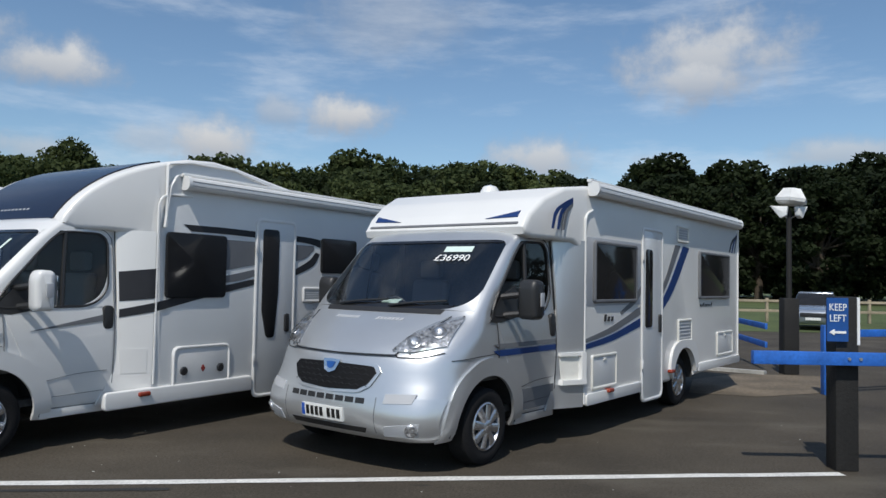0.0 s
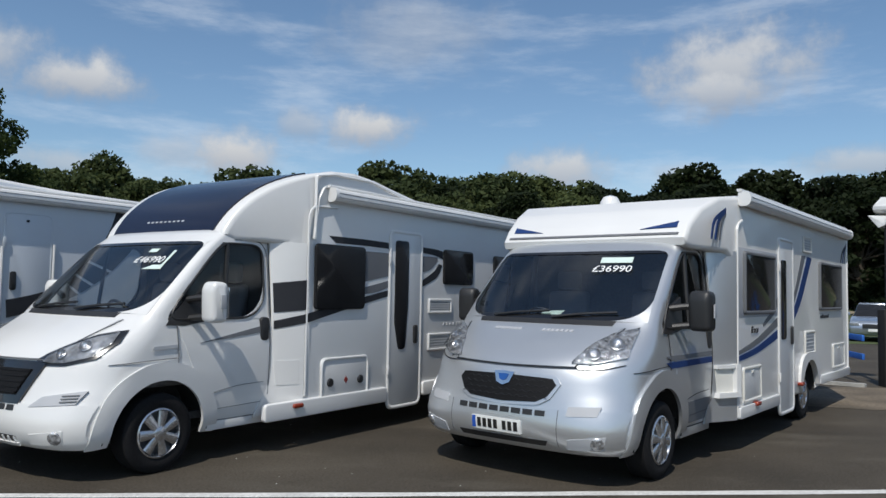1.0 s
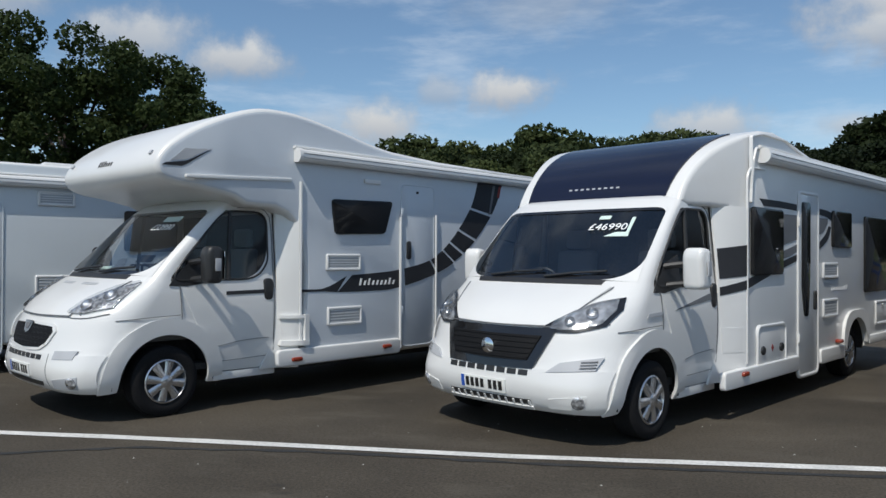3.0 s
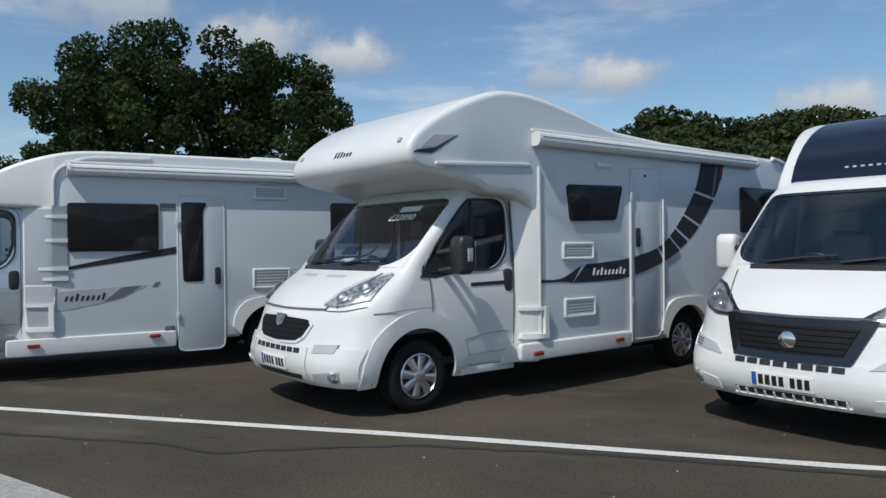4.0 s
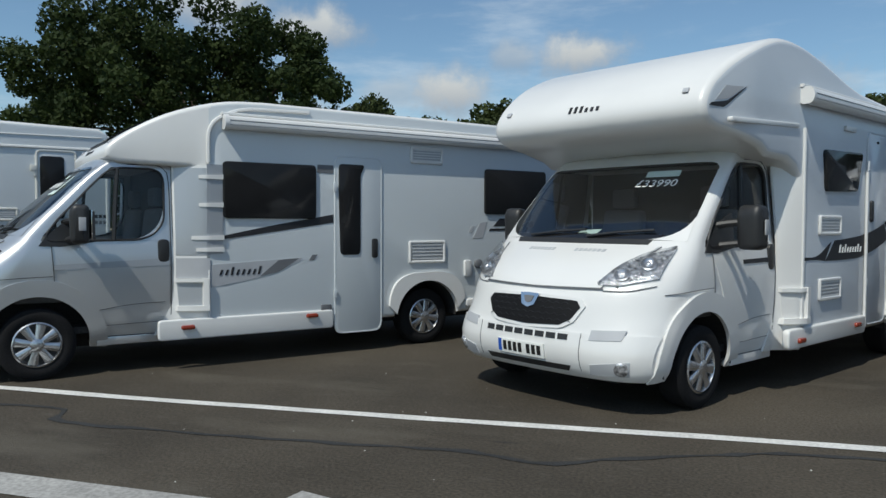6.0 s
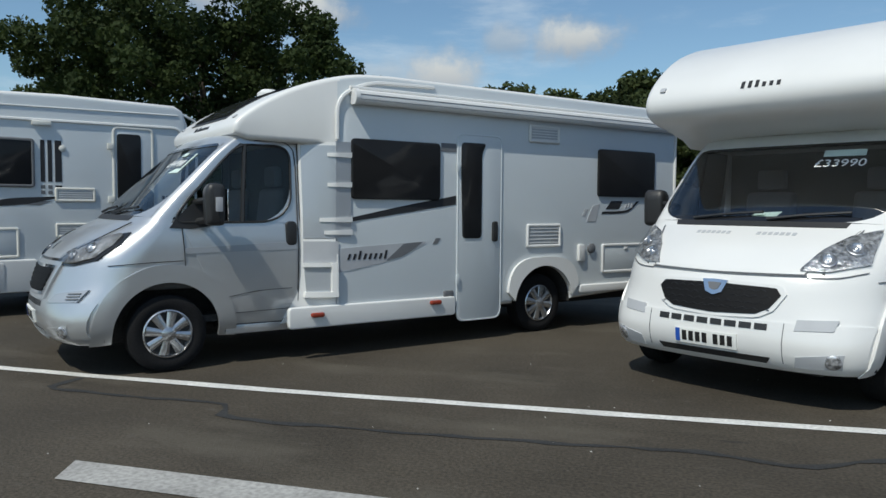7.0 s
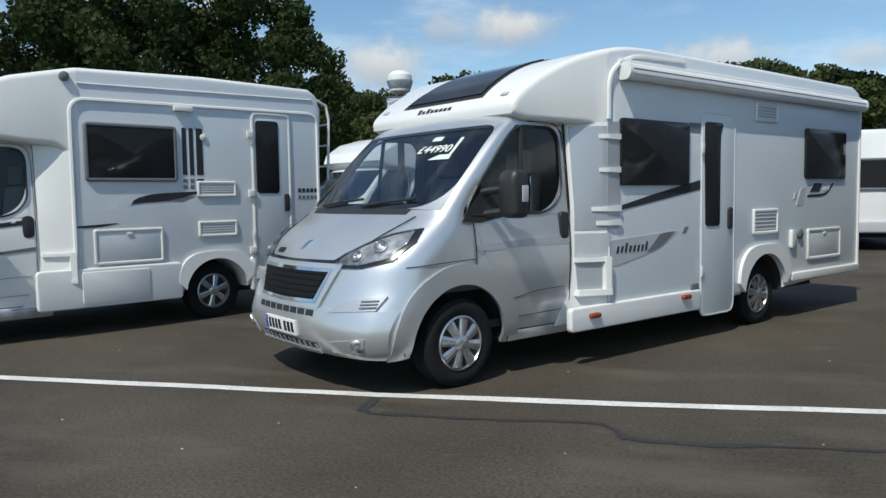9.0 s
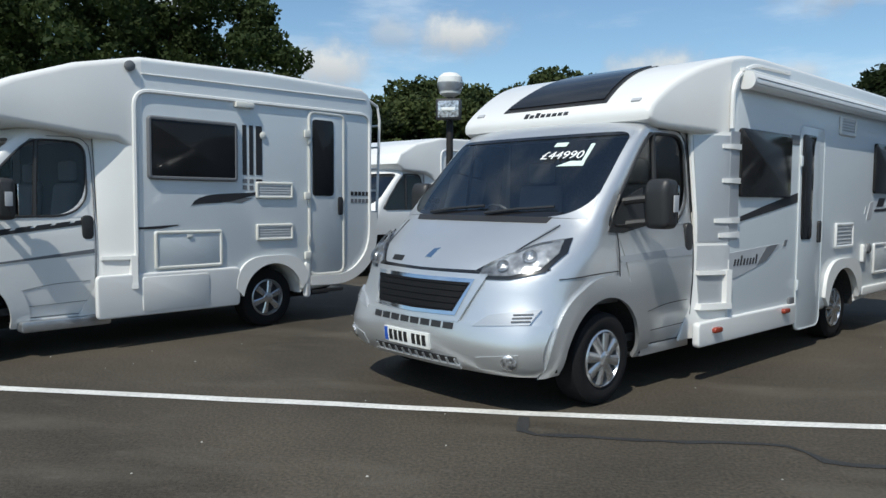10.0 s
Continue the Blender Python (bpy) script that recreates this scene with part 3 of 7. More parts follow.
def cab_glazing(parent, paint):
    nf = 16

    def edge(z, k):
        _, xf, xs, w, n = cab_level(z)
        a = math.pi / 2 * k / nf
        return w * math.sin(a) ** (2 / n)

    zs = [WS_LO + (WS_HI - WS_LO) * k / 8 for k in range(9)]
    bm = bmesh.new()
    rows = []
    for z in zs:
        row = []
        for k in range(-12, 13):
            y = edge(z, abs(k)) * (1 if k > 0 else -1) if k else 0.0
            p, nrm = cab_front(y, z)
            row.append(bm.verts.new(p - nrm * 0.004))
        rows.append(row)
    for a, b in zip(rows, rows[1:]):
        for k in range(24):
            bm.faces.new((a[k], a[k + 1], b[k + 1], b[k]))
    ob = part("windscreen", bm, SCREEN, parent, "tinted curved windscreen")
    for s in (1, -1):
        part("screen_corner", fillet(cab_front, (s * edge(1.52, 12), 1.52), (s * (edge(1.33, 12) + 0.005), 1.325), (s * 0.66, 1.335), 0.004), paint, parent)
        part("screen_corner", fillet(cab_front, (s * edge(1.93, 12), 1.93), (s * (edge(1.99, 12) + 0.005), 1.995), (s * 0.80, 1.99), 0.004), paint, parent)
    # black printed border
    for name, lo, up in (("windscreen_border", [(-0.74, 1.335), (0.74, 1.335)], [(-0.78, 1.375), (0.78, 1.375)]), ("windscreen_border", [(-0.88, 1.965), (0.88, 1.965)], [(-0.88, 1.992), (0.88, 1.992)])):
        part(name, patch(lo, up, cab_front, 0.002, 0.004, 24, 2), GLOSS_BLACK, parent)
    for s in (1, -1):
        bm = bmesh.new()
        rows = []
        for z in [1.28 + (WS_HI - 1.28) * k / 6 for k in range(7)]:
            c = flank_columns(z)
            w = cab_level(z)[3]
            rows.append([bm.verts.new((x, s * (w - 0.006), z)) for x in (c[2], c[3], c[4], c[5], c[6], c[7])])
        for a, b in zip(rows, rows[1:]):
            for k in range(5):
                bm.faces.new((a[k], a[k + 1], b[k + 1], b[k]))
        part("door_window", bm, CABGLASS, parent, "tinted cab door window")
        # rubber surround and the quarter-light bar
        line = [(flank_columns(z)[2], z) for z in (1.28, 1.5, 1.65, 1.8, 1.985)] + [(flank_columns(1.985)[7], 1.985), (flank_columns(1.5)[7], 1.46), (flank_columns(1.3)[7] + 0.10, 1.33), (flank_columns(1.3)[7] + 0.24, 1.285)]
        ring = rounded_path(line + line[:2], 0.15)[1:]
        loop = [Vector((x, s * (cab_level(z)[3] + 0.006), z)) for x, z in ring]
        part("window_seal", tube(bmesh.new(), loop, 0.011, 6), BLACK, parent)
        to = cab_side if s > 0 else (lambda x, z: (lambda r: (Vector((r[0].x, -r[0].y, r[0].z)), Vector((r[1].x, -r[1].y, r[1].z))))(cab_side(x, z)))
        r0, r1 = flank_columns(1.28)[7], flank_columns(1.99)[7]
        part("window_corner", fillet(to, (r0, 1.60), (r0 - 0.01, 1.275), (r0 + 0.34, 1.28), 0.004), paint, parent)
        part("window_corner", fillet(to, (r1, 1.88), (r1 - 0.01, 1.995), (r1 + 0.12, 1.99), 0.004), paint, parent)
        bar = [Vector((x, s * cab_level(z)[3], z)) for x, z in ((-0.66, 1.28), (-0.68, 1.6), (-0.71, 1.975))]
        part("window_bar", tube(bmesh.new(), bar, 0.02, 6), BLACK, parent)
    return ob


def wheel(parent, x, y, style, out=1):
    """Tyre and trim; y is the outer face."""
    w = thing_part("wheel", parent, (x, y, 0.333), out)
    prof = [(0.205, -0.20), (0.30, -0.215), (0.328, -0.19), (0.336, -0.10), (0.328, -0.02), (0.30, 0.0), (0.25, 0.004), (0.208, -0.01), (0.20, -0.06), (0.20, -0.19), (0.205, -0.20)]
    bm = bmesh.new()
    n = 44
    rings = [[bm.verts.new((r * math.cos(2 * math.pi * k / n), a, r * math.sin(2 * math.pi * k / n))) for k in range(n)] for r, a in prof[:-1]]
    for v, u in zip(rings, rings[1:] + rings[:1]):
        for k in range(n):
            bm.faces.new((v[k], v[(k + 1) % n], u[(k + 1) % n], u[k]))
    part("tyre", bm, RUBBER, w)
    part("rim", lathe(bmesh.new(), [(0.206, -0.05), (0.208, -0.004), (0.196, 0.004), (0.186, -0.012), (0.18, -0.045), (0.02, -0.05)], 40), ALLOY if style != "spoke" else STEEL, w)
    part("wheel_recess", lathe(bmesh.new(), [(0.178, -0.044), (0.178, -0.04), (0.02, -0.038)], 32), BLACK, w)
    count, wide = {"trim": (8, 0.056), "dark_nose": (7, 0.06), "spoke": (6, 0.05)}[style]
    for k in range(count):
        a = 2 * math.pi * k / count + 0.2
        bm = bmesh.new()
        q = [(-wide * 0.5, 0.04), (wide * 0.5, 0.04), (wide * 0.75, 0.185), (-wide * 0.75, 0.185)]
        rows = []
        for yy, sh in ((-0.04, 1.0), (-0.006, 1.0), (0.004, 0.6)):
            rows.append([bm.verts.new((u * sh * math.cos(a) - v * math.sin(a), yy + (0.01 if v < 0.1 else 0.0), u * sh * math.sin(a) + v * math.cos(a))) for u, v in q])
        for b, c in zip(rows, rows[1:]):
            for i in range(4):
                bm.faces.new((b[i], b[(i + 1) % 4], c[(i + 1) % 4], c[i]))
        bm.faces.new(rows[-1])
        part("spoke", bm, ALLOY, w)
    part("hub", lathe(bmesh.new(), [(0.062, -0.03), (0.060, 0.012), (0.045, 0.022), (0.0, 0.024)], 20), ALLOY, w)
    return w


def thing_part(name, parent, at, out=1):
    ob = new(name)
    ob.parent = parent
    ob.location = at
    ob.empty_display_size = 0.1
    if out < 0:
        ob.rotation_euler = (0, 0, math.pi)
    return ob


def door_mirror(parent, s, white):
    h = new("door_mirror")
    h.parent = parent
    bm = bmesh.new()
    pts = rounded([(-0.075, -0.17), (0.085, -0.17), (0.095, 0.12), (0.06, 0.19), (-0.075, 0.18)], 0.05, 4)
    slab(bm, pts, -0.10, 0.10, 0.045, 3)
    bmesh.ops.rotate(bm, cent=(0, 0, 0), matrix=Matrix.Rotation(radians(-8 * s), 3, "Z"), verts=bm.verts)
    bmesh.ops.translate(bm, vec=(-0.34, s * 1.28, 1.43), verts=bm.verts)
    part("mirror_housing", bm, WHITE if white else BLACK, h)
    part("mirror_glass", boxed(-0.426, -0.418, s * 1.28 - 0.085, s * 1.28 + 0.085, 1.30, 1.57, 0.004), MIRROR_GLASS, h)
    for z in (1.30, 1.47):
        part("mirror_arm", tube(bmesh.new(), [(-0.24, s * 0.98, z - 0.02), (-0.29, s * 1.10, z), (-0.32, s * 1.2, z + 0.01)], 0.03, 8), BLACK, h)
    part("indicator", boxed(-0.37, -0.31, s * 1.392 - 0.005, s * 1.392 + 0.006, 1.38, 1.50, 0.004), PALE_DECAL, h)
    part("mirror_base", patch([(-0.02, 1.235), (-0.2, 1.225), (-0.50, 1.27)], [(-0.09, 1.33), (-0.25, 1.47), (-0.50, 1.56)], cab_side, 0.010, 0.02, 9, 5) if s > 0 else boxed(-0.3, -0.05, -1.045, -1.01, 1.2, 1.32, 0.005), BLACK, h)
    return h


def bars_on(parent, name, y, z, wide, high, count, material, base_mat, mapper=cab_front, blue=True):
    """A plate with plain bars in place of its writing."""
    pl = part(name, patch([(y - wide / 2, z - high / 2), (y + wide / 2, z - high / 2)], [(y - wide / 2, z + high / 2), (y + wide / 2, z + high / 2)], mapper, 0.028, 0.03, 8, 3), base_mat, parent, "white number plate with dark bars")
    x = y - wide / 2 + (0.055 if blue else 0.02)
    if blue:
        part("plate_band", patch([(y - wide / 2 + 0.004, z - high / 2 + 0.006), (y - wide / 2 + 0.042, z - high / 2 + 0.006)], [(y - wide / 2 + 0.004, z + high / 2 - 0.006), (y - wide / 2 + 0.042, z + high / 2 - 0.006)], mapper, 0.0305, 0.004, 3, 2), PLATE_BLUE, pl)
    step = (y + wide / 2 - 0.02 - x) / (count + 0.6)
    for k in range(count):
        u = x + step * (k + (0.6 if k >= 4 else 0.0))
        part("bar", patch([(u + 0.006, z - high * 0.33), (u + step - 0.012, z - high * 0.33)], [(u + 0.006, z + high * 0.33), (u + step - 0.012, z + high * 0.33)], mapper, 0.0305, 0.004, 3, 2), material, pl)
    return pl


def headlamp(parent, s, lower, upper, bowls, base, label):
    """A reflector bed with two bowls under a clear cover."""
    lo, up = [(s * y, z) for y, z in lower], [(s * y, z) for y, z in upper]
    lamp = part("headlamp", patch(lo, up, cab_front, 0.016, 0.02, 14, 8), base, parent, label)
    for y, z, r in bowls:
        p, nrm = cab_front(s * y, z)
        b = bmesh.new()
        lathe(b, [(r, 0.0), (r, 0.022), (r * 0.9, 0.024), (r * 0.72, 0.012), (r * 0.4, 0.006), (r * 0.38, 0.02), (r * 0.2, 0.03), (0.0, 0.032)], 22, "x")
        bmesh.ops.rotate(b, cent=(0, 0, 0), matrix=nrm.to_track_quat("X", "Z").to_matrix(), verts=b.verts)
        bmesh.ops.translate(b, vec=p + nrm * 0.012, verts=b.verts)
        part("reflector_bowl", b, ALLOY, lamp)
    part("lamp_cover", patch(lo, up, cab_front, 0.040, 0.028, 14, 8), HEADGLASS, lamp)
    return lamp


def cab(parent, paint, nose, price, white_mirror, low_paint=None):
    """The whole cab of a panel-van chassis: skin, glass, lamps, bumper, doors, seats."""
    cab_shell(parent, paint)
    cab_glazing(parent, paint)
    P = lambda name, lo, up, to, off, m, label="", n=14, k=5, th=0.03: part(name, patch(lo, up, to, off, th, n, k), m, parent, label)
    # cab doors and wings, both flanks
    for s in (1, -1):
        side = cab_side if s > 0 else (lambda x, z: (lambda r: (Vector((r[0].x, -r[0].y, r[0].z)), Vector((r[1].x, -r[1].y, r[1].z))))(cab_side(x, z)))
        d = P("cab_door", [(-0.52, 0.37), (-1.17, 0.37)], [(-0.13, 1.235), (-1.17, 1.25)], side, 0.007, paint, n=12, k=10, th=0.02)
        arch = [(0.445 * math.cos(a), 0.333 + 0.445 * math.sin(a)) for a in [math.radians(v) for v in range(-5, 186, 10)]]
        arch2 = [(0.60 * math.cos(a), 0.333 + 0.60 * math.sin(a)) for a in [math.radians(v) for v in range(-5, 186, 10)]]
        P("wheel_arch_flare", [p for p in arch if p[0] < 0.50 or p[1] > 0.3], arch2, side, 0.026, low_paint or paint, n=30, k=3, th=0.03)
        if s > 0:
            hb = bmesh.new()
            slab(hb, rounded([(-1.17, 1.06), (-1.06, 1.06), (-1.06, 1.29), (-1.17, 1.29)], 0.05), 1.03, 1.078, 0.014, 2)
            part("door_handle", hb, BLACK, parent, "black recessed door handle")
        # inner wing and wheel
        wb = bmesh.new()
        arc = [(0.50 * math.cos(t), 0.333 + 0.50 * math.sin(t)) for t in [math.pi * k / 14 for k in range(15)]]
        rows = [[wb.verts.new((x, s * y, z)) for x, z in [(0.5, 0.30)] + arc + [(-0.5, 0.30)]] for y in (0.45, 1.03)]
        for k in range(len(rows[0]) - 1):
            wb.faces.new((rows[0][k], rows[0][k + 1], rows[1][k + 1], rows[1][k]))
        wb.faces.new(rows[0])
        part("wheel_arch_liner", wb, UNDER, parent)
        door_mirror(parent, s, white_mirror)
    part("underbody", boxed(-1.25, 0.66, -0.72, 0.72, 0.24, 0.98), UNDER, parent)
    part("cab_floor", boxed(-1.2, 0.1, -0.98, 0.98, 0.40, 0.46), UNDER, parent)
    # bonnet line, panel edge over it
    P("bonnet", [(-0.60, 0.965), (0, 0.955), (0.60, 0.965)], [(-0.80, 1.275), (0, 1.275), (0.80, 1.275)], cab_front, 0.010, paint, n=20, k=10, th=0.02)
    P("bumper", [(-0.985, 0.285), (-0.5, 0.285), (0.5, 0.285), (0.985, 0.285)], [(-1.03, 0.625), (-0.5, 0.625), (0.5, 0.625), (1.03, 0.625)], cab_front, 0.014, low_paint or paint, n=40, k=10, th=0.03)
    P("scuttle", [(-0.70, 1.295), (0.70, 1.295)], [(-0.72, 1.335), (0.72, 1.335)], cab_front, 0.006, BLACK, n=20, k=2, th=0.01)
    for y0, y1 in ((-0.55, 0.05), (0.1, 0.7)):
        a, na = cab_front(y0, 1.345)
        b, nb = cab_front(y1, 1.40)
        part("wiper", tube(bmesh.new(), [a + na * 0.02, (a + b) / 2 + na * 0.03, b + nb * 0.02], 0.012, 6), BLACK, parent)
    for y0 in (-0.42, 0.10) if nose == "old" else ():
        for k in range(7):
            y = y0 + k * 0.045
            P("bonnet_louvre", [(y, 1.225), (y + 0.03, 1.225)], [(y, 1.245), (y + 0.03, 1.245)], cab_front, 0.013, PALE_DECAL, n=3, k=1, th=0.006)
    # lower bumper
    P("lower_grille", [(-0.42, 0.33), (0.42, 0.33)], [(-0.45, 0.375), (0.45, 0.375)], cab_front, 0.018, BLACK, n=12, k=2)
    for s in (1, -1):
        P("fog_panel", [(s * 0.60, 0.32), (s * 0.88, 0.33)], [(s * 0.62, 0.40), (s * 0.90, 0.44)], cab_front, 0.019, PALE_DECAL if nose == "old" else paint, n=8, k=3)
        p, nrm = cab_front(s * 0.84, 0.385)
        fb = bmesh.new()
        lathe(fb, [(0.055, -0.02), (0.055, 0.026), (0.046, 0.032), (0.0, 0.036)], 20, "x")
        bmesh.ops.rotate(fb, cent=(0, 0, 0), matrix=nrm.to_track_quat("X", "Z").to_matrix(), verts=fb.verts)
        bmesh.ops.translate(fb, vec=p, verts=fb.verts)
        part("fog_lamp", fb, LENS, parent)
    for k in range(8):
        y = -0.44 + k * 0.111
        P("bumper_slot", [(y, 0.562), (y + 0.088, 0.562)], [(y, 0.606), (y + 0.088, 0.606)], cab_front, 0.018, BLACK, n=4, k=1, th=0.01)
    bars_on(parent, "number_plate", -0.03, 0.455, 0.50, 0.105, 7, INK, PLATE)
    if nose == "old":
        P("grille_frame", [(-0.45, 0.70), (-0.35, 0.645), (0, 0.625), (0.35, 0.645), (0.45, 0.70)], [(-0.52, 0.82), (-0.475, 0.885), (0, 0.897), (0.475, 0.885), (0.52, 0.82)], cab_front, 0.014, paint, n=20, k=4)
        P("grille", [(-0.42, 0.715), (-0.33, 0.668), (0, 0.65), (0.33, 0.668), (0.42, 0.715)], [(-0.485, 0.81), (-0.445, 0.86), (0, 0.872), (0.445, 0.86), (0.485, 0.81)], cab_front, 0.019, MESH_BLACK, "black mesh radiator grille", n=18, k=4)
        for r in range(4):
            for c in range(-5, 6):
                u = c * 0.078 + (0.039 if r % 2 else 0.0)
                if abs(u) < 0.40 and not (abs(u) < 0.11 and r > 1):
                    z = 0.695 + r * 0.044
                    part("mesh_link", tube(bmesh.new(), [(lambda q: q[0] + q[1] * 0.021)(cab_front(yy, zz)) for yy, zz in ((u - 0.034, z), (u, z + 0.016), (u + 0.034, z))], 0.003, 4), CHARCOAL, parent)
        P("badge", [(-0.065, 0.80), (0, 0.775), (0.065, 0.80)], [(-0.10, 0.888), (0, 0.893), (0.10, 0.888)], cab_front, 0.032, CHROME, "chrome shield badge", n=8, k=3)
        P("badge_centre", [(-0.034, 0.822), (0, 0.808), (0.034, 0.822)], [(-0.052, 0.866), (0, 0.87), (0.052, 0.866)], cab_front, 0.036, SIGN_BLUE if paint is SILVER else GREY_DECAL, n=6, k=2, th=0.008)
        for s in (1, -1):
            headlamp(parent, s, [(0.57, 0.985), (0.74, 0.985), (0.945, 1.04)], [(0.66, 1.12), (0.77, 1.21), (0.935, 1.265)], [(0.71, 1.055, 0.062), (0.84, 1.135, 0.068)], LENS, "clear headlamp cluster")
            P("bumper_vent", [(s * 0.60, 0.575), (s * 0.83, 0.585)], [(s * 0.61, 0.65), (s * 0.85, 0.66)], cab_front, 0.019, PALE_DECAL, n=8, k=2)
            P("bumper_seam", [(s * 0.53, 0.34), (s * 0.536, 0.34)], [(s * 0.53, 0.62), (s * 0.536, 0.62)], cab_front, 0.0165, GREY_DECAL, n=2, k=6, th=0.01)
    else:
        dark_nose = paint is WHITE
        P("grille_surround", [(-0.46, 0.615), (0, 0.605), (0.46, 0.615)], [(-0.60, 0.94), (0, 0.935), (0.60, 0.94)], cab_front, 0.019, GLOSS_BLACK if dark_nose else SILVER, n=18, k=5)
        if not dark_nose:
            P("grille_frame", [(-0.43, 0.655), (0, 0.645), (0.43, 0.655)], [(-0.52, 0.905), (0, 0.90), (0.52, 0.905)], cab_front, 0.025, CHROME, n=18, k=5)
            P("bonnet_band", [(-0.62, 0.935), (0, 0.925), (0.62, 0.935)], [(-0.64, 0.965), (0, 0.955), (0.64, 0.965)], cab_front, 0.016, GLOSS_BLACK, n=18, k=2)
        g = 0.40
        P("grille", [(-g, 0.68), (0, 0.67), (g, 0.68)], [(-g - 0.09, 0.88), (0, 0.875), (g + 0.09, 0.88)], cab_front, 0.029, MESH_BLACK, "black radiator grille", n=18, k=4)
        for k in range(5):
            z = 0.69 + k * 0.042
            P("grille_bar", [(-g - k * 0.018, z), (g + k * 0.018, z)], [(-g - k * 0.018, z + 0.012), (g + k * 0.018, z + 0.012)], cab_front, 0.036, MESH_BLACK, n=14, k=1, th=0.012)
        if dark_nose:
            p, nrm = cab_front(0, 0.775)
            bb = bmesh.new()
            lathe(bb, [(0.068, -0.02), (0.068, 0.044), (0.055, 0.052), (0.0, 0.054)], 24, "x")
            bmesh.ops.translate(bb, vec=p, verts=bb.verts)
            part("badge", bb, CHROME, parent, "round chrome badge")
        else:
            P("badge", [(-0.035, 1.02), (0.03, 1.02)], [(-0.01, 1.08), (0.05, 1.09)], cab_front, 0.018, CHROME, n=4, k=3, th=0.01)
            P("bonnet_sticker", [(-0.42, 0.985), (-0.28, 0.985)], [(-0.43, 1.02), (-0.29, 1.02)], cab_front, 0.0135, INK, n=4, k=2, th=0.006)
        for s in (1, -1):
            P("headlamp_housing", [(s * 0.47, 0.912), (s * 0.74, 0.915), (s * 0.93, 0.97), (s * 0.985, 1.10)], [(s * 0.49, 0.962), (s * 0.67, 1.085), (s * 0.80, 1.155), (s * 0.96, 1.195)], cab_front, 0.013, GLOSS_BLACK, n=14, k=6)
            headlamp(parent, s, [(0.55, 0.932), (0.74, 0.937), (0.90, 0.985), (0.95, 1.09)], [(0.56, 0.985), (0.68, 1.06), (0.79, 1.13), (0.93, 1.17)], [(0.68, 0.995, 0.044), (0.81, 1.06, 0.052)], LENS_DARK, "headlamp cluster in a dark housing")
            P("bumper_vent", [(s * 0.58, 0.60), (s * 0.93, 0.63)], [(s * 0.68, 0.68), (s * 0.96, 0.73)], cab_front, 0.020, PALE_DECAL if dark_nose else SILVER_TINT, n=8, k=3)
            for k in range(3):
                P("vent_slat", [(s * 0.83, 0.64 + k * 0.022), (s * 0.93, 0.648 + k * 0.022)], [(s * 0.83, 0.648 + k * 0.022), (s * 0.93, 0.656 + k * 0.022)], cab_front, 0.028, GREY_DECAL, n=4, k=1, th=0.01)
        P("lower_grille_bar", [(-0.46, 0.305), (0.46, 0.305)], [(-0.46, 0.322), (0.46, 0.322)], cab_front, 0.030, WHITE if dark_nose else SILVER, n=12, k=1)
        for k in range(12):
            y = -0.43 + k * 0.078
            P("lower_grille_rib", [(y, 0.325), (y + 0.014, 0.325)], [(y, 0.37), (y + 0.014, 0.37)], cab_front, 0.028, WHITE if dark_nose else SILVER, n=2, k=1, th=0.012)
    # shut lines, and one dark line for shade along the wing crease
    line_mat = CHARCOAL if paint is SILVER else GREY_DECAL

    def seam_or_shade(to, pts, off=0.009, r=0.0045):
        q = [to(*p) for p in along(smooth_line([Vector(p) for p in pts], 3), 18)]
        part("shut_line", tube(bmesh.new(), [a + b * off for a, b in q], r, 4), line_mat, parent)

    seam_or_shade(cab_front, [(-0.62, 0.955), (-0.3, 0.95), (0, 0.947), (0.3, 0.95), (0.62, 0.955)], 0.012, 0.006)
    for s in (1, -1):
        seam_or_shade(cab_front, [(s * 0.60, 0.96), (s * 0.68, 1.08), (s * 0.80, 1.24), (s * 0.82, 1.275)], 0.010)
        seam_or_shade(cab_front, [(s * 0.62, 0.945), (s * 0.80, 0.95), (s * 0.95, 0.99)], 0.006)
    seam_or_shade(cab_side, [(-0.125, 1.235), (-0.14, 1.0), (-0.145, 0.86)])
    # no joint here: the wing shoulder's shaded crease drawn as a dark line
    seam_or_shade(cab_side, [(0.46, 0.925), (0.2, 0.945), (-0.13, 0.955)], 0.006, 0.004)
    seam_or_shade(cab_side, [(-1.18, 0.36), (-1.185, 1.2), (-1.185, 1.8), (-1.17, 1.95)])
    seam_or_shade(cab_side, [(-1.17, 1.95), (-1.10, 2.015), (-0.95, 2.025), (-0.80, 2.02)], 0.004)
    seam_or_shade(cab_side, [(-0.50, 0.365), (-0.8, 0.362), (-1.18, 0.36)])
    seam_or_shade(cab_side, [(-0.56, 0.47), (-0.85, 0.475), (-1.10, 0.48)], 0.009, 0.003)
    seam_or_shade(cab_side, [(-0.52, 0.62), (-0.8, 0.66), (-1.12, 0.67)], 0.009, 0.003)
    part("sill", slab(bmesh.new(), rounded(rect(-0.50, 0.275, -1.22, 0.36), 0.012), 0.90, 1.028, 0.008, 2), low_paint or paint, parent)
    # inside
    db = bmesh.new()
    slab(db, rounded([(-0.62, 0.70), (0.20, 0.70), (0.16, 1.24), (-0.25, 1.30), (-0.55, 1.22)], 0.06), -0.95, 0.95, 0.03, 2)
    part("dashboard", db, TRIM_DARK, parent)
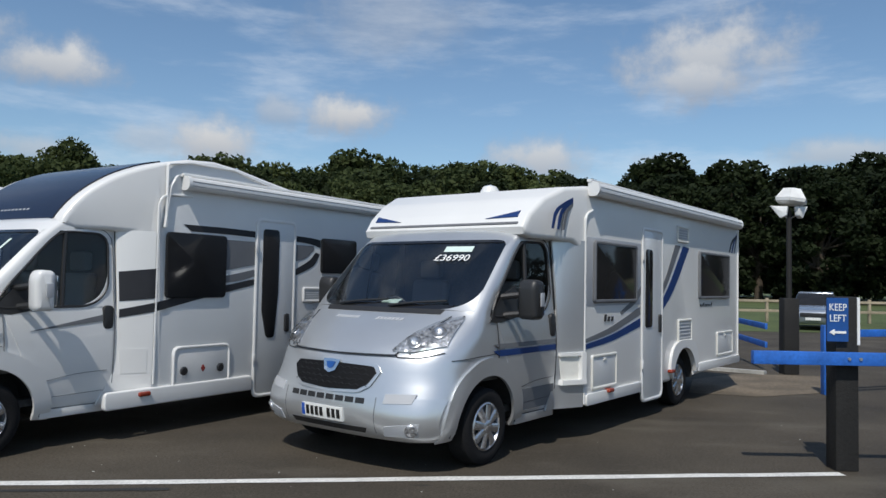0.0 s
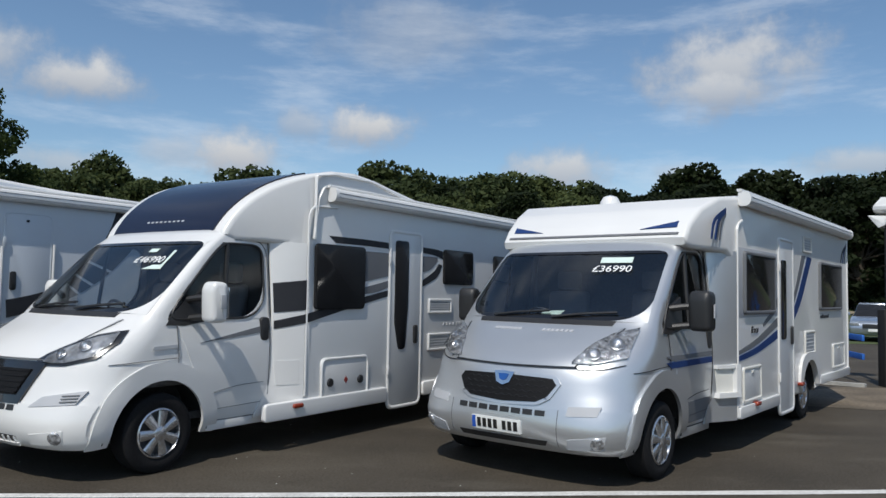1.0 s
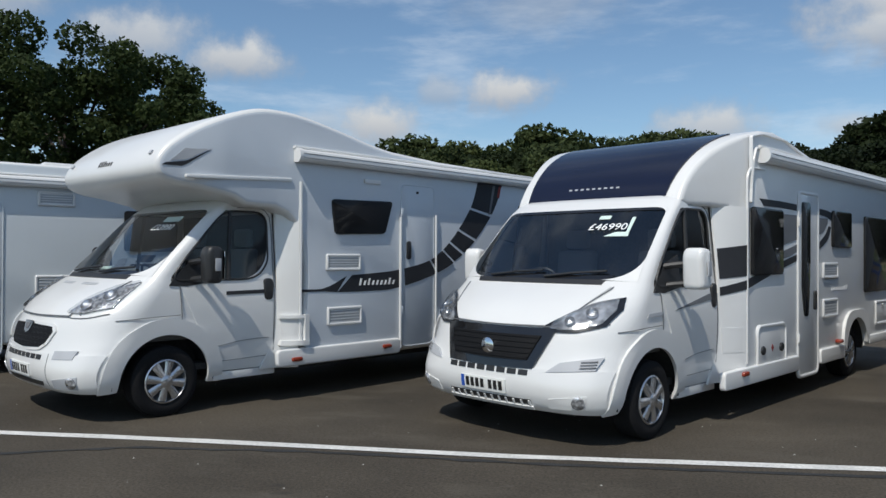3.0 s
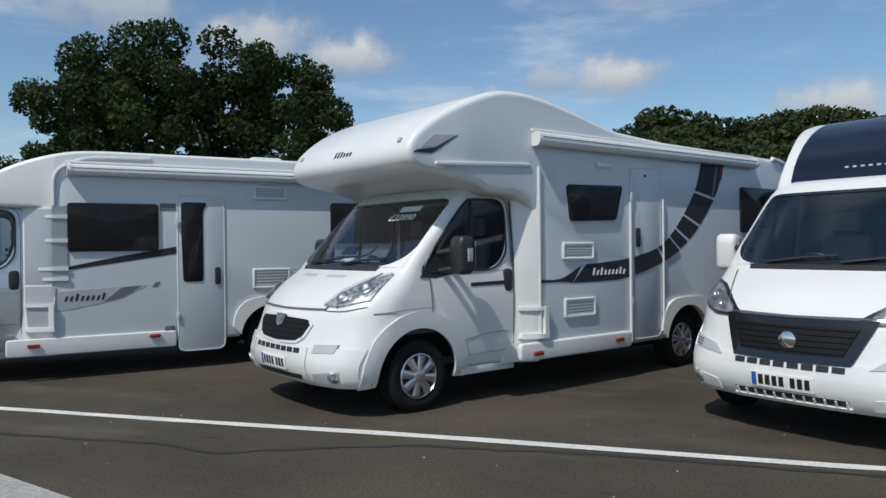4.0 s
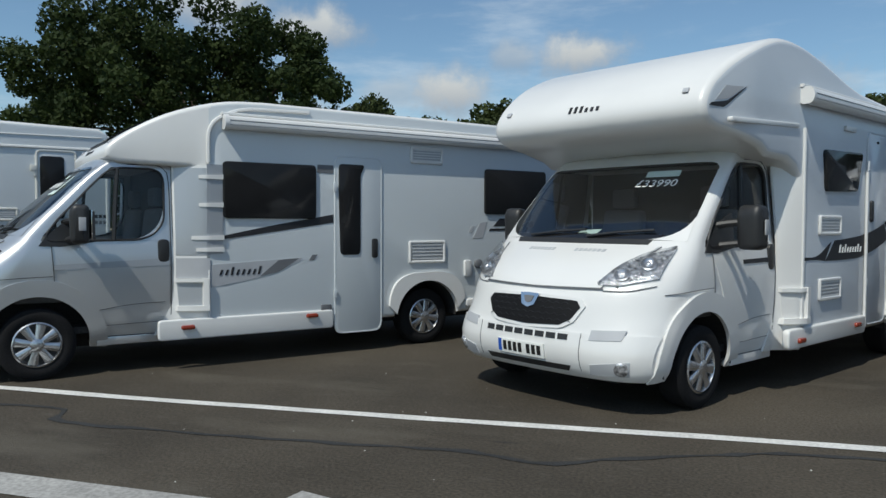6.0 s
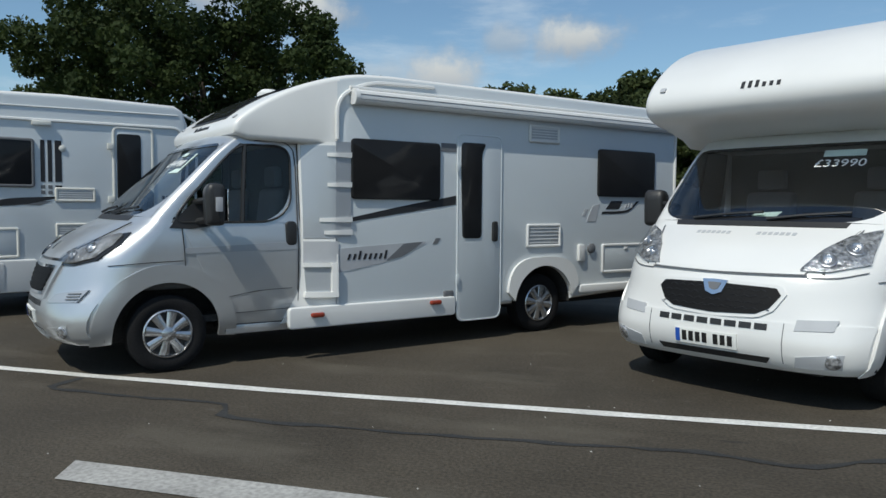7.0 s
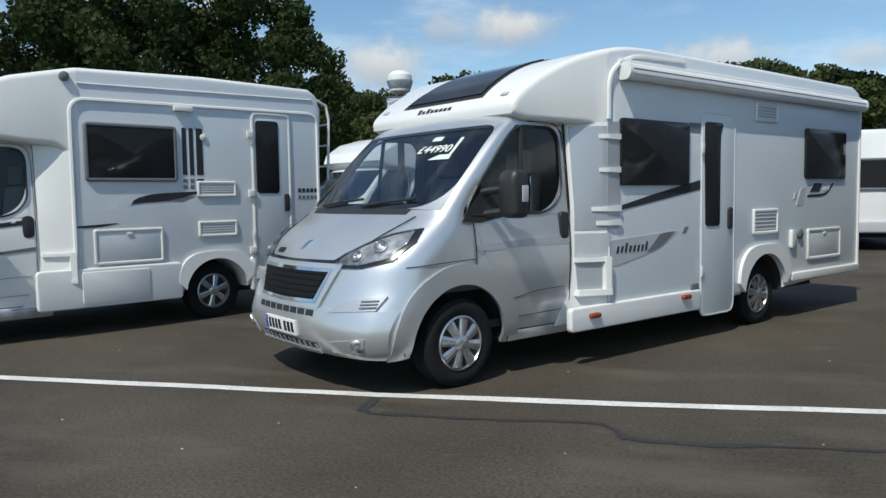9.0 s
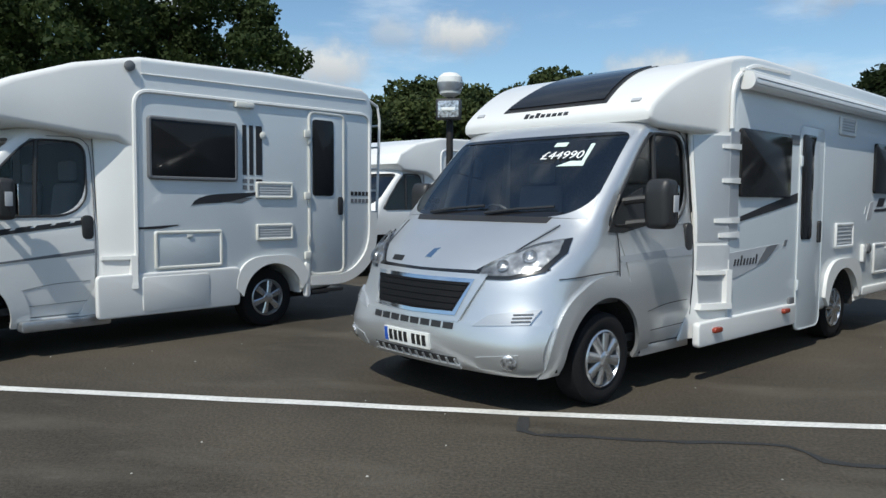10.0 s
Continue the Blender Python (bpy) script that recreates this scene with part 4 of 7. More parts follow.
    part("cabin_lining", boxed(-1.235, -1.205, -0.95, 0.95, 0.45, 2.05), TRIM_DARK, parent)
    for y in (-0.5, 0.5):
        sb = bmesh.new()
        slab(sb, rounded([(-1.15, 0.95), (-1.02, 0.95), (-1.10, 1.60), (-1.22, 1.60)], 0.05), y - 0.24, y + 0.24, 0.05, 3)
        box(sb, -1.12, -0.62, y - 0.25, y + 0.25, 0.80, 0.97, 0.05)
        seat = part("cab_seat", sb, SEAT, parent)
        part("headrest", boxed(-1.21, -1.11, y - 0.14, y + 0.14, 1.62, 1.82, 0.045), SEAT, seat)
    st = bmesh.new()
    c = Vector((-0.60, -0.5, 1.25))
    ring = [c + Vector((0.19 * math.sin(a) * 0.5, 0.19 * math.cos(a), 0.19 * math.sin(a) * 0.87)) for a in [2 * math.pi * k / 20 for k in range(21)]]
    tube(st, ring, 0.016, 6)
    tube(st, [c + Vector((0, -0.18, 0)), c + Vector((0.03, 0, -0.02)), c + Vector((0, 0.18, 0))], 0.02, 6)
    tube(st, [c + Vector((0.03, 0, -0.02)), c + Vector((0.25, 0, -0.12))], 0.03, 6)
    part("steering_wheel", st, BLACK, parent)
    # price on the screen
    if price:
        y, z = 0.46, 1.80
        p, nrm = cab_front(y, z)
        q, _ = cab_front(y, z + 0.02)
        up = (q - p).normalized()
        right = (cab_front(y + 0.2, z)[0] - cab_front(y - 0.2, z)[0]).normalized()
        nn = right.cross(up).normalized()
        up = nn.cross(right)
        m = Matrix((right, up, nn)).transposed().to_4x4()
        m.translation = p + nn * 0.012
        lettering(price, 0.13, LETTER, parent, m, "price_lettering")
        if nose == "old":
            P("price_sticker", [(0.30, 1.87), (0.62, 1.87)], [(0.29, 1.925), (0.61, 1.925)], cab_front, 0.003, STICKER, n=6, k=1, th=0.002)
            P("leaflet", [(-0.08, 1.37), (0.13, 1.37)], [(-0.03, 1.42), (0.18, 1.43)], cab_front, -0.02, STICKER, n=4, k=1, th=0.002)
        else:
            P("price_sticker", [(0.46, 1.72), (0.70, 1.72)], [(0.56, 1.76), (0.69, 1.76)], cab_front, 0.003, STICKER, n=6, k=1, th=0.002)
            P("price_sticker", [(0.66, 1.76), (0.69, 1.76)], [(0.64, 1.90), (0.675, 1.90)], cab_front, 0.003, STICKER, n=3, k=1, th=0.002)
            P("screen_sticker", [(0.30, 1.885), (0.42, 1.885)], [(0.30, 1.92), (0.42, 1.92)], cab_front, 0.003, STICKER, n=3, k=1, th=0.002)


# ---------------- motorhome body ----------------
H = 1.20


def notch(profile_bottom_z, x, r=0.44):
    """Points of a rear wheel arch, from front to back."""
    zc = 0.333
    a0 = math.asin((profile_bottom_z - zc) / r)
    return [(x + r * math.cos(a), zc + r * math.sin(a)) for a in [a0 + (math.pi - 2 * a0) * k / 12 for k in range(13)]]


def body_prism(parent, name, outline, material, half=H, bev=0.05, label=""):
    return part(name, slab(bmesh.new(), [Vector(p) for p in outline], -half, half, bev, 4), material, parent, label)


def awning(parent, x0, x1, z, label="white roll-out awning case"):
    a = new("awning")
    a.parent = parent
    a["label"] = label
    pr = rounded([(H, z - 0.07), (H + 0.09, z - 0.07), (H + 0.12, z - 0.02), (H + 0.10, z + 0.06), (H, z + 0.07)], 0.03, 4)
    bm = bmesh.new()
    rows = [[bm.verts.new((x, p.x, p.y)) for p in pr] for x in (x0 - 0.03, x1 + 0.03)]
    n = len(pr)
    for k in range(n):
        bm.faces.new((rows[0][k], rows[0][(k + 1) % n], rows[1][(k + 1) % n], rows[1][k]))
    part("awning_case", bm, GELCOAT, a)
    for xa, xb in ((x0 - 0.035, x0 + 0.01), (x1 - 0.01, x1 + 0.035)):
        bm = bmesh.new()
        pq = inset(pr, -0.008)
        rows = [[bm.verts.new((x, p.x, p.y)) for p in pq] for x in (xa, xb)]
        for k in range(n):
            bm.faces.new((rows[0][k], rows[0][(k + 1) % n], rows[1][(k + 1) % n], rows[1][k]))
        bm.faces.new(rows[0][::-1]), bm.faces.new(rows[1])
        part("end_cap", bm, GELCOAT, a)
    part("awning_lip", tube(bmesh.new(), [(x0 - 0.04, H + 0.105, z - 0.025), (x1 + 0.04, H + 0.105, z - 0.025)], 0.012, 6), PALE_DECAL, a)
    part("awning_groove", tube(bmesh.new(), [(x0 - 0.02, H + 0.114, z + 0.014), (x1 + 0.02, H + 0.114, z + 0.014)], 0.004, 5), GREY_DECAL, a)
    part("awning_rail", slab(bmesh.new(), rect(x0 + 0.02, z + 0.072, x1 - 0.02, z + 0.10), H - 0.02, H + 0.035, 0.006, 1), GELCOAT, a)
    return a


def habitation_window(parent, x0, z0, x1, z1, pts=None, frame_mat=None):
    p = pts or rect(x0, z0, x1, z1)
    w = side_panel("window", p, H, 0.028, ACRYLIC, parent, "dark tinted acrylic window", 0.05, 0.012)
    if frame_mat:
        rim("window_frame", [Vector(q) for q in inset([Vector(q) for q in p], -0.02)], H, 0.034, 0.045, frame_mat, w)
    return w


def vent(parent, x0, z0, x1, z1, material=WHITE):
    v = side_panel("vent", rect(x0, z0, x1, z1), H, 0.010, PALE_DECAL, parent, "appliance vent grille", 0.02)
    rim("vent_frame", [Vector(q) for q in rect(x0, z0, x1, z1)], H, 0.024, 0.035, material, v, r=0.03)
    n = 5
    for k in range(n):
        z = z0 + (z1 - z0) * (0.2 + 0.6 * k / (n - 1))
        part("slat", boxed(min(x0, x1) + 0.045, max(x0, x1) - 0.045, H + 0.008, H + 0.018, z - 0.006, z + 0.006), PANEL, v)
    return v


def locker(parent, x0, z0, x1, z1, material=WHITE, panel=None):
    d = side_panel("locker_door", rect(x0, z0, x1, z1), H, 0.012, panel or PANEL, parent, "service locker door", 0.03)
    rim("locker_frame", [Vector(q) for q in rect(x0, z0, x1, z1)], H, 0.022, 0.035, material, d, r=0.04)
    xm = (x0 + x1) / 2
    part("latch", boxed(xm - 0.03, xm + 0.03, H + 0.005, H + 0.024, z1 - 0.075, z1 - 0.045, 0.006), material, d)
    return d


def entry_door(parent, x0, z0, x1, z1, wx0, wz0, wx1, wz1, hx, hz, wpts=None, rim_mat=None, panel=None, rim_w=0.04):
    d = side_panel("entry_door", rect(x0, z0, x1, z1), H, 0.010, panel or PANEL, parent, "habitation entry door with a slim window", [0.10, 0.10, 0.08, 0.08])
    rim("door_frame", [Vector(q) for q in rect(x0, z0, x1, z1)], H, 0.020 if rim_w > 0.03 else 0.014, rim_w, rim_mat or GELCOAT, d, r=[0.12, 0.12, 0.09, 0.09])
    side_panel("door_window", wpts or rect(wx0, wz0, wx1, wz1), H + 0.010, 0.010, ACRYLIC, d, r=0.05)
    side_panel("door_handle", rect(hx - 0.035, hz - 0.11, hx + 0.035, hz + 0.11), H + 0.010, 0.022, BLACK, d, r=0.03)
    for z in (z0 + 0.45, z1 - 0.35):
        part("hinge", boxed(x0 - 0.02, x0 + 0.02, H + 0.02, H + 0.036, z - 0.05, z + 0.05, 0.006), rim_mat or GELCOAT, d)
    return d


def stripe(parent, lower, upper, material, name="stripe", y=H, off=0.004, n=24, label=""):
    return part(name, patch(smooth_line([Vector(p) for p in lower]), smooth_line([Vector(p) for p in upper]), lambda x, z: (Vector((x, y, z)), Vector((0, 1, 0))), off, 0.006, n, 1), material, parent, label)


def flat_shape(parent, pts, material, name="decal", y=H, off=0.004, label="", r=0.0):
    q = rounded(pts, r) if r else [Vector(p) for p in pts]
    return part(name, slab(bmesh.new(), q, y - 0.004, y + off), material, parent, label, smooth=False)


def word_bars(parent, x0, z0, length, high, count, material, y=H, slant=0.02, name="lettering_bar", off=0.006):
    """Plain slanted bars where a name stands; it runs towards the back."""
    rng = random.Random(int(1000 * (abs(x0) + z0)))
    step = length / count
    for k in range(count):
        a = x0 - k * step
        hh = high * (0.62 + 0.30 * (rng.random() < 0.3))
        flat_shape(parent, [(a, z0), (a - step * 0.42, z0), (a - step * 0.42 - slant, z0 + hh), (a - slant, z0 + hh)], material, name, y, off)


def side_lamp(parent, x, z):
    b = bmesh.new()
    slab(b, rounded(rect(x - 0.066, z - 0.022, x + 0.066, z + 0.022), 0.021), H - 0.005, H + 0.062, 0.012, 2)
    return part("side_marker", b, AMBER, parent, "amber side marker lamp")


def arch_trim(parent, x, material, r=0.44, wide=0.10, z0=0.40):
    lo = [(x + r * math.cos(a), 0.333 + r * math.sin(a)) for a in [math.radians(v) for v in range(8, 173, 8)]]
    sq = lambda u: math.copysign(abs(u) ** 0.62, u)
    up = [(x + (r + wide) * sq(math.cos(a)), 0.333 + (r + wide) * sq(math.sin(a))) for a in [math.radians(v) for v in range(8, 173, 8)]]
    return part("wheel_arch_trim", patch(lo, up, lambda u, w: (Vector((u, H, w)), Vector((0, 1, 0))), 0.035, 0.05, 26, 3), material, parent)


def roof_vent(parent, x, y, z, r=0.2):
    b = bmesh.new()
    slab(b, rounded([(x - r, z), (x + r, z), (x + r * 0.85, z + 0.12), (x - r * 0.85, z + 0.12)], 0.03), y - r, y + r, 0.03, 2)
    return part("roof_vent", b, WHITE, parent, "white roof light dome")


def under(parent, x_rear, rw):
    part("chassis", boxed(x_rear + 0.4, -1.2, -0.80, 0.80, 0.26, 0.62), UNDER, parent)
    for s in (1, -1):
        lb = bmesh.new()
        arc = [(rw + 0.436 * math.cos(t), 0.333 + 0.436 * math.sin(t)) for t in [math.pi * k / 14 for k in range(15)]]
        rows = [[lb.verts.new((x, s * y, z)) for x, z in arc] for y in (0.6, H - 0.03)]
        for k in range(14):
            lb.faces.new((rows[0][k], rows[0][k + 1], rows[1][k + 1], rows[1][k]))
        part("wheel_arch_liner", lb, UNDER, parent)
        part("wheel_box", boxed(rw - 0.5, rw + 0.5, s * 0.55 - 0.18, s * 0.55 + 0.18, 0.30, 0.98), UNDER, parent)


def edge_trim(parent, pts, r=0.014, material=None, name="seam_trim"):
    """A thin rounded moulding along the side wall."""
    q = rounded_path(pts, 0.16)
    return part(name, tube(bmesh.new(), [(x, H + 0.003, z) for x, z in q], r, 6), material or GELCOAT, parent)


def rounded_path(pts, r, n=5):
    p = [Vector(q) for q in pts]
    out = [p[0]]
    for a, b, c in zip(p, p[1:], p[2:]):
        d = min(r, (a - b).length * 0.45, (c - b).length * 0.45)
        s, e = b + (a - b).normalized() * d, b + (c - b).normalized() * d
        out += [s * (1 - t) ** 2 + b * 2 * t * (1 - t) + e * t * t for t in [k / n for k in range(n + 1)]]
    return out + [p[-1]]


# ---------------- ground ----------------
def sheet(name, pts, z, material, label, category, kind="structure", thick=0.0):
    bm = bmesh.new()
    f = bm.faces.new([bm.verts.new((x, y, z)) for x, y in pts])
    if thick:
        r = bmesh.ops.extrude_face_region(bm, geom=[f])
        bmesh.ops.translate(bm, vec=(0, 0, -thick), verts=[v for v in r["geom"] if isinstance(v, bmesh.types.BMVert)])
    return tagged(mesh_ob(name, bm, material, smooth=False), label, category, "", kind)


sheet("ground", [(-1500, -1500), (1500, -1500), (1500, 1500), (-1500, 1500)], 0.0, ASPHALT, "worn dark grey asphalt forecourt", "ground")
sheet("grass_field", [(-400, 27), (400, 27), (400, 600), (-400, 600)], 0.012, GRASS, "sunlit mown grass field behind the fence", "grass")


def painted_strip(name, line, width, z, material, label, wobble=0.008, seed=3):
    rng = random.Random(seed)
    pts = along(line, 90)
    bm = bmesh.new()
    rows = []
    for i, p in enumerate(pts):
        d = (pts[min(i + 1, 89)] - pts[max(i - 1, 0)]).normalized()
        nrm = Vector((-d.y, d.x))
        a, b = width / 2 + rng.uniform(-wobble, wobble), width / 2 + rng.uniform(-wobble, wobble)
        rows.append((bm.verts.new((*(p + nrm * a), z)), bm.verts.new((*(p - nrm * b), z))))
    for (a, b), (c, d) in zip(rows, rows[1:]):
        bm.faces.new((a, b, d, c))
    return tagged(mesh_ob(name, bm, material, smooth=False), label, "road marking", "", "structure")


painted_strip("bay_line", [(3.46, 6.47), (1.5, 6.24), (-0.5, 6.0), (-2.8, 5.73), (-4.9, 5.51), (-8.0, 5.345), (-10.5, 5.13), (-13.0, 4.97), (-14.6, 4.915), (-18.5, 4.885), (-34.0, 4.9)], 0.115, 0.005, PAINT_LINE, "narrow worn white painted line on asphalt")
painted_strip("asphalt_joint", [(-14.57, 4.83), (-14.57, 4.47), (-13.96, 4.46), (-12.96, 4.52), (-12.85, 4.24), (-12.4, 4.22), (-10.86, 4.34), (-9.8, 4.5), (-9.2, 4.39), (-8.88, 4.61), (-7.9, 5.06), (-6.5, 5.28), (-4.8, 5.34), (-2.0, 5.62)], 0.055, 0.004, OLD_SEAM, "dark wavy tar joint in the asphalt", 0.02, 5)
sheet("arrow_marking", [(-13.09, 3.21), (-12.98, 2.95), (-10.5, 3.0), (-10.42, 2.72), (-8.9, 3.15), (-10.39, 3.52), (-10.44, 3.28)], 0.005, FADED_PAINT, "faded white painted arrow on asphalt", "road marking")


# ---------------- motorhomes ----------------
def place(x, y, heading):
    return pose(x, y, 0, 0, 0, heading)


def body(parent, outline, material, taper=None, name="body", bev=0.05, label="", cap_x=-1.55):
    bm = slab(bmesh.new(), [Vector(p) for p in outline], -H, H, bev, 4)
    if taper:
        x0, x1, f, zmin = taper
        for k in range(9):
            bmesh.ops.bisect_plane(bm, geom=bm.verts[:] + bm.edges[:] + bm.faces[:], plane_co=(x0 + (x1 - x0) * k / 9, 0, 0), plane_no=(1, 0, 0))
        for v in bm.verts:
            if v.co.z > zmin and v.co.x > x0:
                t = min((v.co.x - x0) / (x1 - x0), 1.0)
                v.co.y *= 1 + (f - 1) * t * t * (3 - 2 * t)
    ob = part(name, bm, material, parent, label)
    # roof, front and capsule are white mouldings, the flat side walls carry the panel colour
    ob.data.materials.append(GELCOAT)
    for f in ob.data.polygons:
        if abs(f.normal.y) < 0.93 or (cap_x is not None and f.center.x > cap_x and f.center.z > 1.3):
            f.material_index = 1
    return ob


def cab_fairing(parent, material, x_seam=-1.52, recess=True, recess_mat=None, lips=True, bands=()):
    """Moulded side piece between the cab door and the side wall."""
    up = [(-1.21, 2.03), (-1.21, 1.6), (-1.21, 1.2), (-1.21, 0.95), (-1.17, 0.6), (-1.02, 0.34)]

    def to(u, w):
        t = min(max((-1.19 - u) / (-1.19 - x_seam), 0), 1)
        yy = 1.055 - max(0, w - 1.28) * 0.11
        return Vector((u, yy + (H + 0.006 - yy) * t ** 0.8, w)), Vector((0, 1, 0))

    lo = [(x_seam, 2.03), (x_seam, 0.34)]
    part("cab_fairing", patch(lo, up, to, 0.0, 0.02, 16, 10), material, parent)
    part("cab_fairing", patch(lo, up, lambda u, w: (Vector((to(u, w)[0].x, -to(u, w)[0].y, w)), Vector((0, -1, 0))), 0.0, 0.02, 16, 10), material, parent)
    for z0, z1, m in bands:
        part("fairing_band", patch([(x_seam - 0.03, z0), (-1.225, z0)], [(x_seam - 0.03, z1), (-1.225, z1)], to, 0.005, 0.006, 8, 8), m, parent)
    if recess:
        p = [(-1.25, 0.62), (-1.47, 0.62), (-1.47, 0.86), (-1.23, 0.86)]
        part("step_recess", patch([p[0], p[1]], [p[3], p[2]], to, 0.004, 0.02, 6, 4), recess_mat or WHITE, parent)
        # moulded lips round the pocket
        for a, b, c, d, o in () if not lips else (((-1.22, 0.575), (-1.51, 0.575), (-1.23, 0.625), (-1.51, 0.625), 0.05), ((-1.455, 0.60), (-1.51, 0.60), (-1.455, 0.90), (-1.51, 0.90), 0.045), ((-1.22, 0.86), (-1.51, 0.86), (-1.22, 0.895), (-1.51, 0.895), 0.035)):
            part("pocket_lip", patch([a, b], [c, d], to, o, o + 0.01, 6, 3), GELCOAT, parent)


def motorhome_a():
    v = thing("motorhome", place(-0.426, 7.179, -127.3), "silver-cab low-profile motorhome with blue swoosh decals, parked on asphalt", "motorhome", "parked motorhomes")
    rear, rw = -6.95, -4.45
    body(v, [(-1.48, 0.34)] + notch(0.36, rw) + [(rear, 0.42), (rear - 0.02, 2.5), (rear + 0.05, 2.62), (rear + 0.2, 2.66), (-4.0, 2.64), (-1.7, 2.62), (-1.22, 2.56), (-0.92, 2.43), (-0.70, 2.26), (-0.60, 2.12), (-0.62, 2.05), (-0.75, 2.02), (-1.10, 2.02), (-1.36, 2.01), (-1.46, 1.95), (-1.50, 1.85), (-1.505, 1.30)], PANEL_WARM, (-1.7, -0.6, 0.86, 1.9))
    under(v, rear, rw)
    cab(v, SILVER, "old", "£36990", False)
    cab_fairing(v, SILVER, recess_mat=CREAM)
    wheel(v, 0, 1.05, "trim"), wheel(v, 0, -1.05, "trim", -1), wheel(v, rw, 1.13, "trim"), wheel(v, rw, -1.13, "trim", -1)
    arch_trim(v, rw, GELCOAT)
    awning(v, -1.62, -6.8, 2.58)
    habitation_window(v, -1.74, 1.41, -2.82, 2.03, frame_mat=GREY_DECAL)
    habitation_window(v, -5.05, 1.43, -6.4, 2.06, frame_mat=GREY_DECAL)
    entry_door(v, -3.02, 0.20, -3.68, 2.28, -3.12, 1.08, -3.33, 2.02, -3.57, 1.12)
    locker(v, -1.70, 0.48, -2.32, 0.85, CREAM), locker(v, -5.85, 0.56, -6.62, 0.92, CREAM)
    vent(v, -4.22, 0.84, -4.75, 1.15, CREAM), vent(v, -4.18, 2.16, -4.6, 2.38, CREAM)
    side_lamp(v, -2.1, 0.45), side_lamp(v, -3.95, 0.50)
    edge_trim(v, [(-1.54, 0.36), (-1.54, 2.30), (-1.7, 2.36)])
    edge_trim(v, [(rear + 0.03, 0.45), (rear + 0.03, 2.5)])
    side_panel("skirt", rect(-1.56, 0.34, -2.98, 0.46), H, 0.03, GELCOAT, v, "", 0.03)
    part("skirt", slab(bmesh.new(), rounded(rect(-5.0, 0.40, rear, 0.52), 0.03), H - 0.02, H + 0.03, 0.01, 2), GELCOAT, v)
    # blue and grey swoosh
    stripe(v, [(-1.56, 0.915), (-2.2, 0.97), (-2.99, 1.10)], [(-1.56, 0.965), (-2.2, 1.04), (-2.99, 1.20)], BLUE_DECAL)
    stripe(v, [(-1.56, 0.98), (-2.2, 1.06), (-2.99, 1.24)], [(-1.56, 1.02), (-2.2, 1.13), (-2.99, 1.34)], GREY_DECAL)
    stripe(v, [(-3.70, 1.28), (-4.1, 1.55), (-4.65, 2.10)], [(-3.70, 1.42), (-3.98, 1.66), (-4.42, 2.12)], BLUE_DECAL)
    stripe(v, [(-3.70, 1.48), (-3.92, 1.68), (-4.32, 2.12)], [(-3.70, 1.60), (-3.85, 1.76), (-4.12, 2.12)], GREY_DECAL)
    stripe(v, [(-2.45, 1.25), (-2.8, 1.36), (-3.0, 1.48)], [(-2.42, 1.28), (-2.75, 1.42), (-3.0, 1.58)], GREY_DECAL)
    for k in range(3):
        stripe(v, [(-6.50 - k * 0.13, 2.12), (-6.64 - k * 0.1, 2.28), (-6.88, 2.36 + k * 0.02)], [(-6.46 - k * 0.13, 2.13), (-6.60 - k * 0.1, 2.31), (-6.88, 2.42 + k * 0.02)], (CHARCOAL, BLUE_DECAL, GREY_DECAL)[k], n=10)
    side_panel("grey_band", rect(-1.58, 1.36, -3.0, 2.08), H, 0.003, PALE_DECAL, v, "", 0.02, 0.001)
    word_bars(v, -2.0, 1.19, 0.26, 0.08, 3, CHARCOAL, off=0.012)
    word_bars(v, -5.1, 1.30, 0.55, 0.06, 8, CHARCOAL)
    # cab side stripes
    for z0, z1, m in ((0.93, 0.985, BLUE_DECAL), (1.0, 1.04, GREY_DECAL)):
        part("cab_stripe", patch([(-0.16, z0), (-1.17, z0 + 0.0)], [(-0.05, z1), (-1.17, z1)], cab_side, 0.011, 0.006, 16, 2), m, v)
    part("cab_lower_band", patch([(-0.6, 0.40), (-1.16, 0.40)], [(-0.55, 0.60), (-1.16, 0.60)], cab_side, 0.010, 0.006, 10, 3), GREY_DECAL, v)
    # capsule front decals
    cap = lambda y, z: (Vector((-0.60 - (z - 2.12) * 0.8 - max(0, z - 2.3) * 0.5, y, z)), Vector((0.77, 0, 0.63)))
    part("capsule_band", patch([(-0.95, 2.145), (0.95, 2.145)], [(-0.95, 2.165), (0.95, 2.165)], cap, 0.012, 0.03, 16, 1), GREY_DECAL, v)
    for s in (1, -1):
        part("capsule_flash", patch([(s * 0.55, 2.205), (s * 0.92, 2.215)], [(s * 0.91, 2.275), (s * 0.92, 2.28)], cap, 0.014, 0.04, 6, 2), BLUE_DECAL, v)
    for k in range(3):
        stripe(v, [(-0.95 - k * 0.11, 2.12), (-1.05 - k * 0.1, 2.30), (-1.42, 2.46 - k * 0.02)], [(-0.91 - k * 0.11, 2.12), (-1.0 - k * 0.1, 2.32), (-1.42, 2.49 - k * 0.02)], BLUE_DECAL if k < 2 else GREY_DECAL, y=1.155, n=10)
    d = lathe(bmesh.new(), [(0.17, 0), (0.17, 0.06), (0.135, 0.07), (0.13, 0.16), (0.09, 0.23), (0.0, 0.26)], 24, "z", (-2.75, -0.80, 2.62))
    part("satellite_dome", d, WHITE, v, "white satellite dome on the roof")
    roof_vent(v, -5.2, 0, 2.64)
    return v


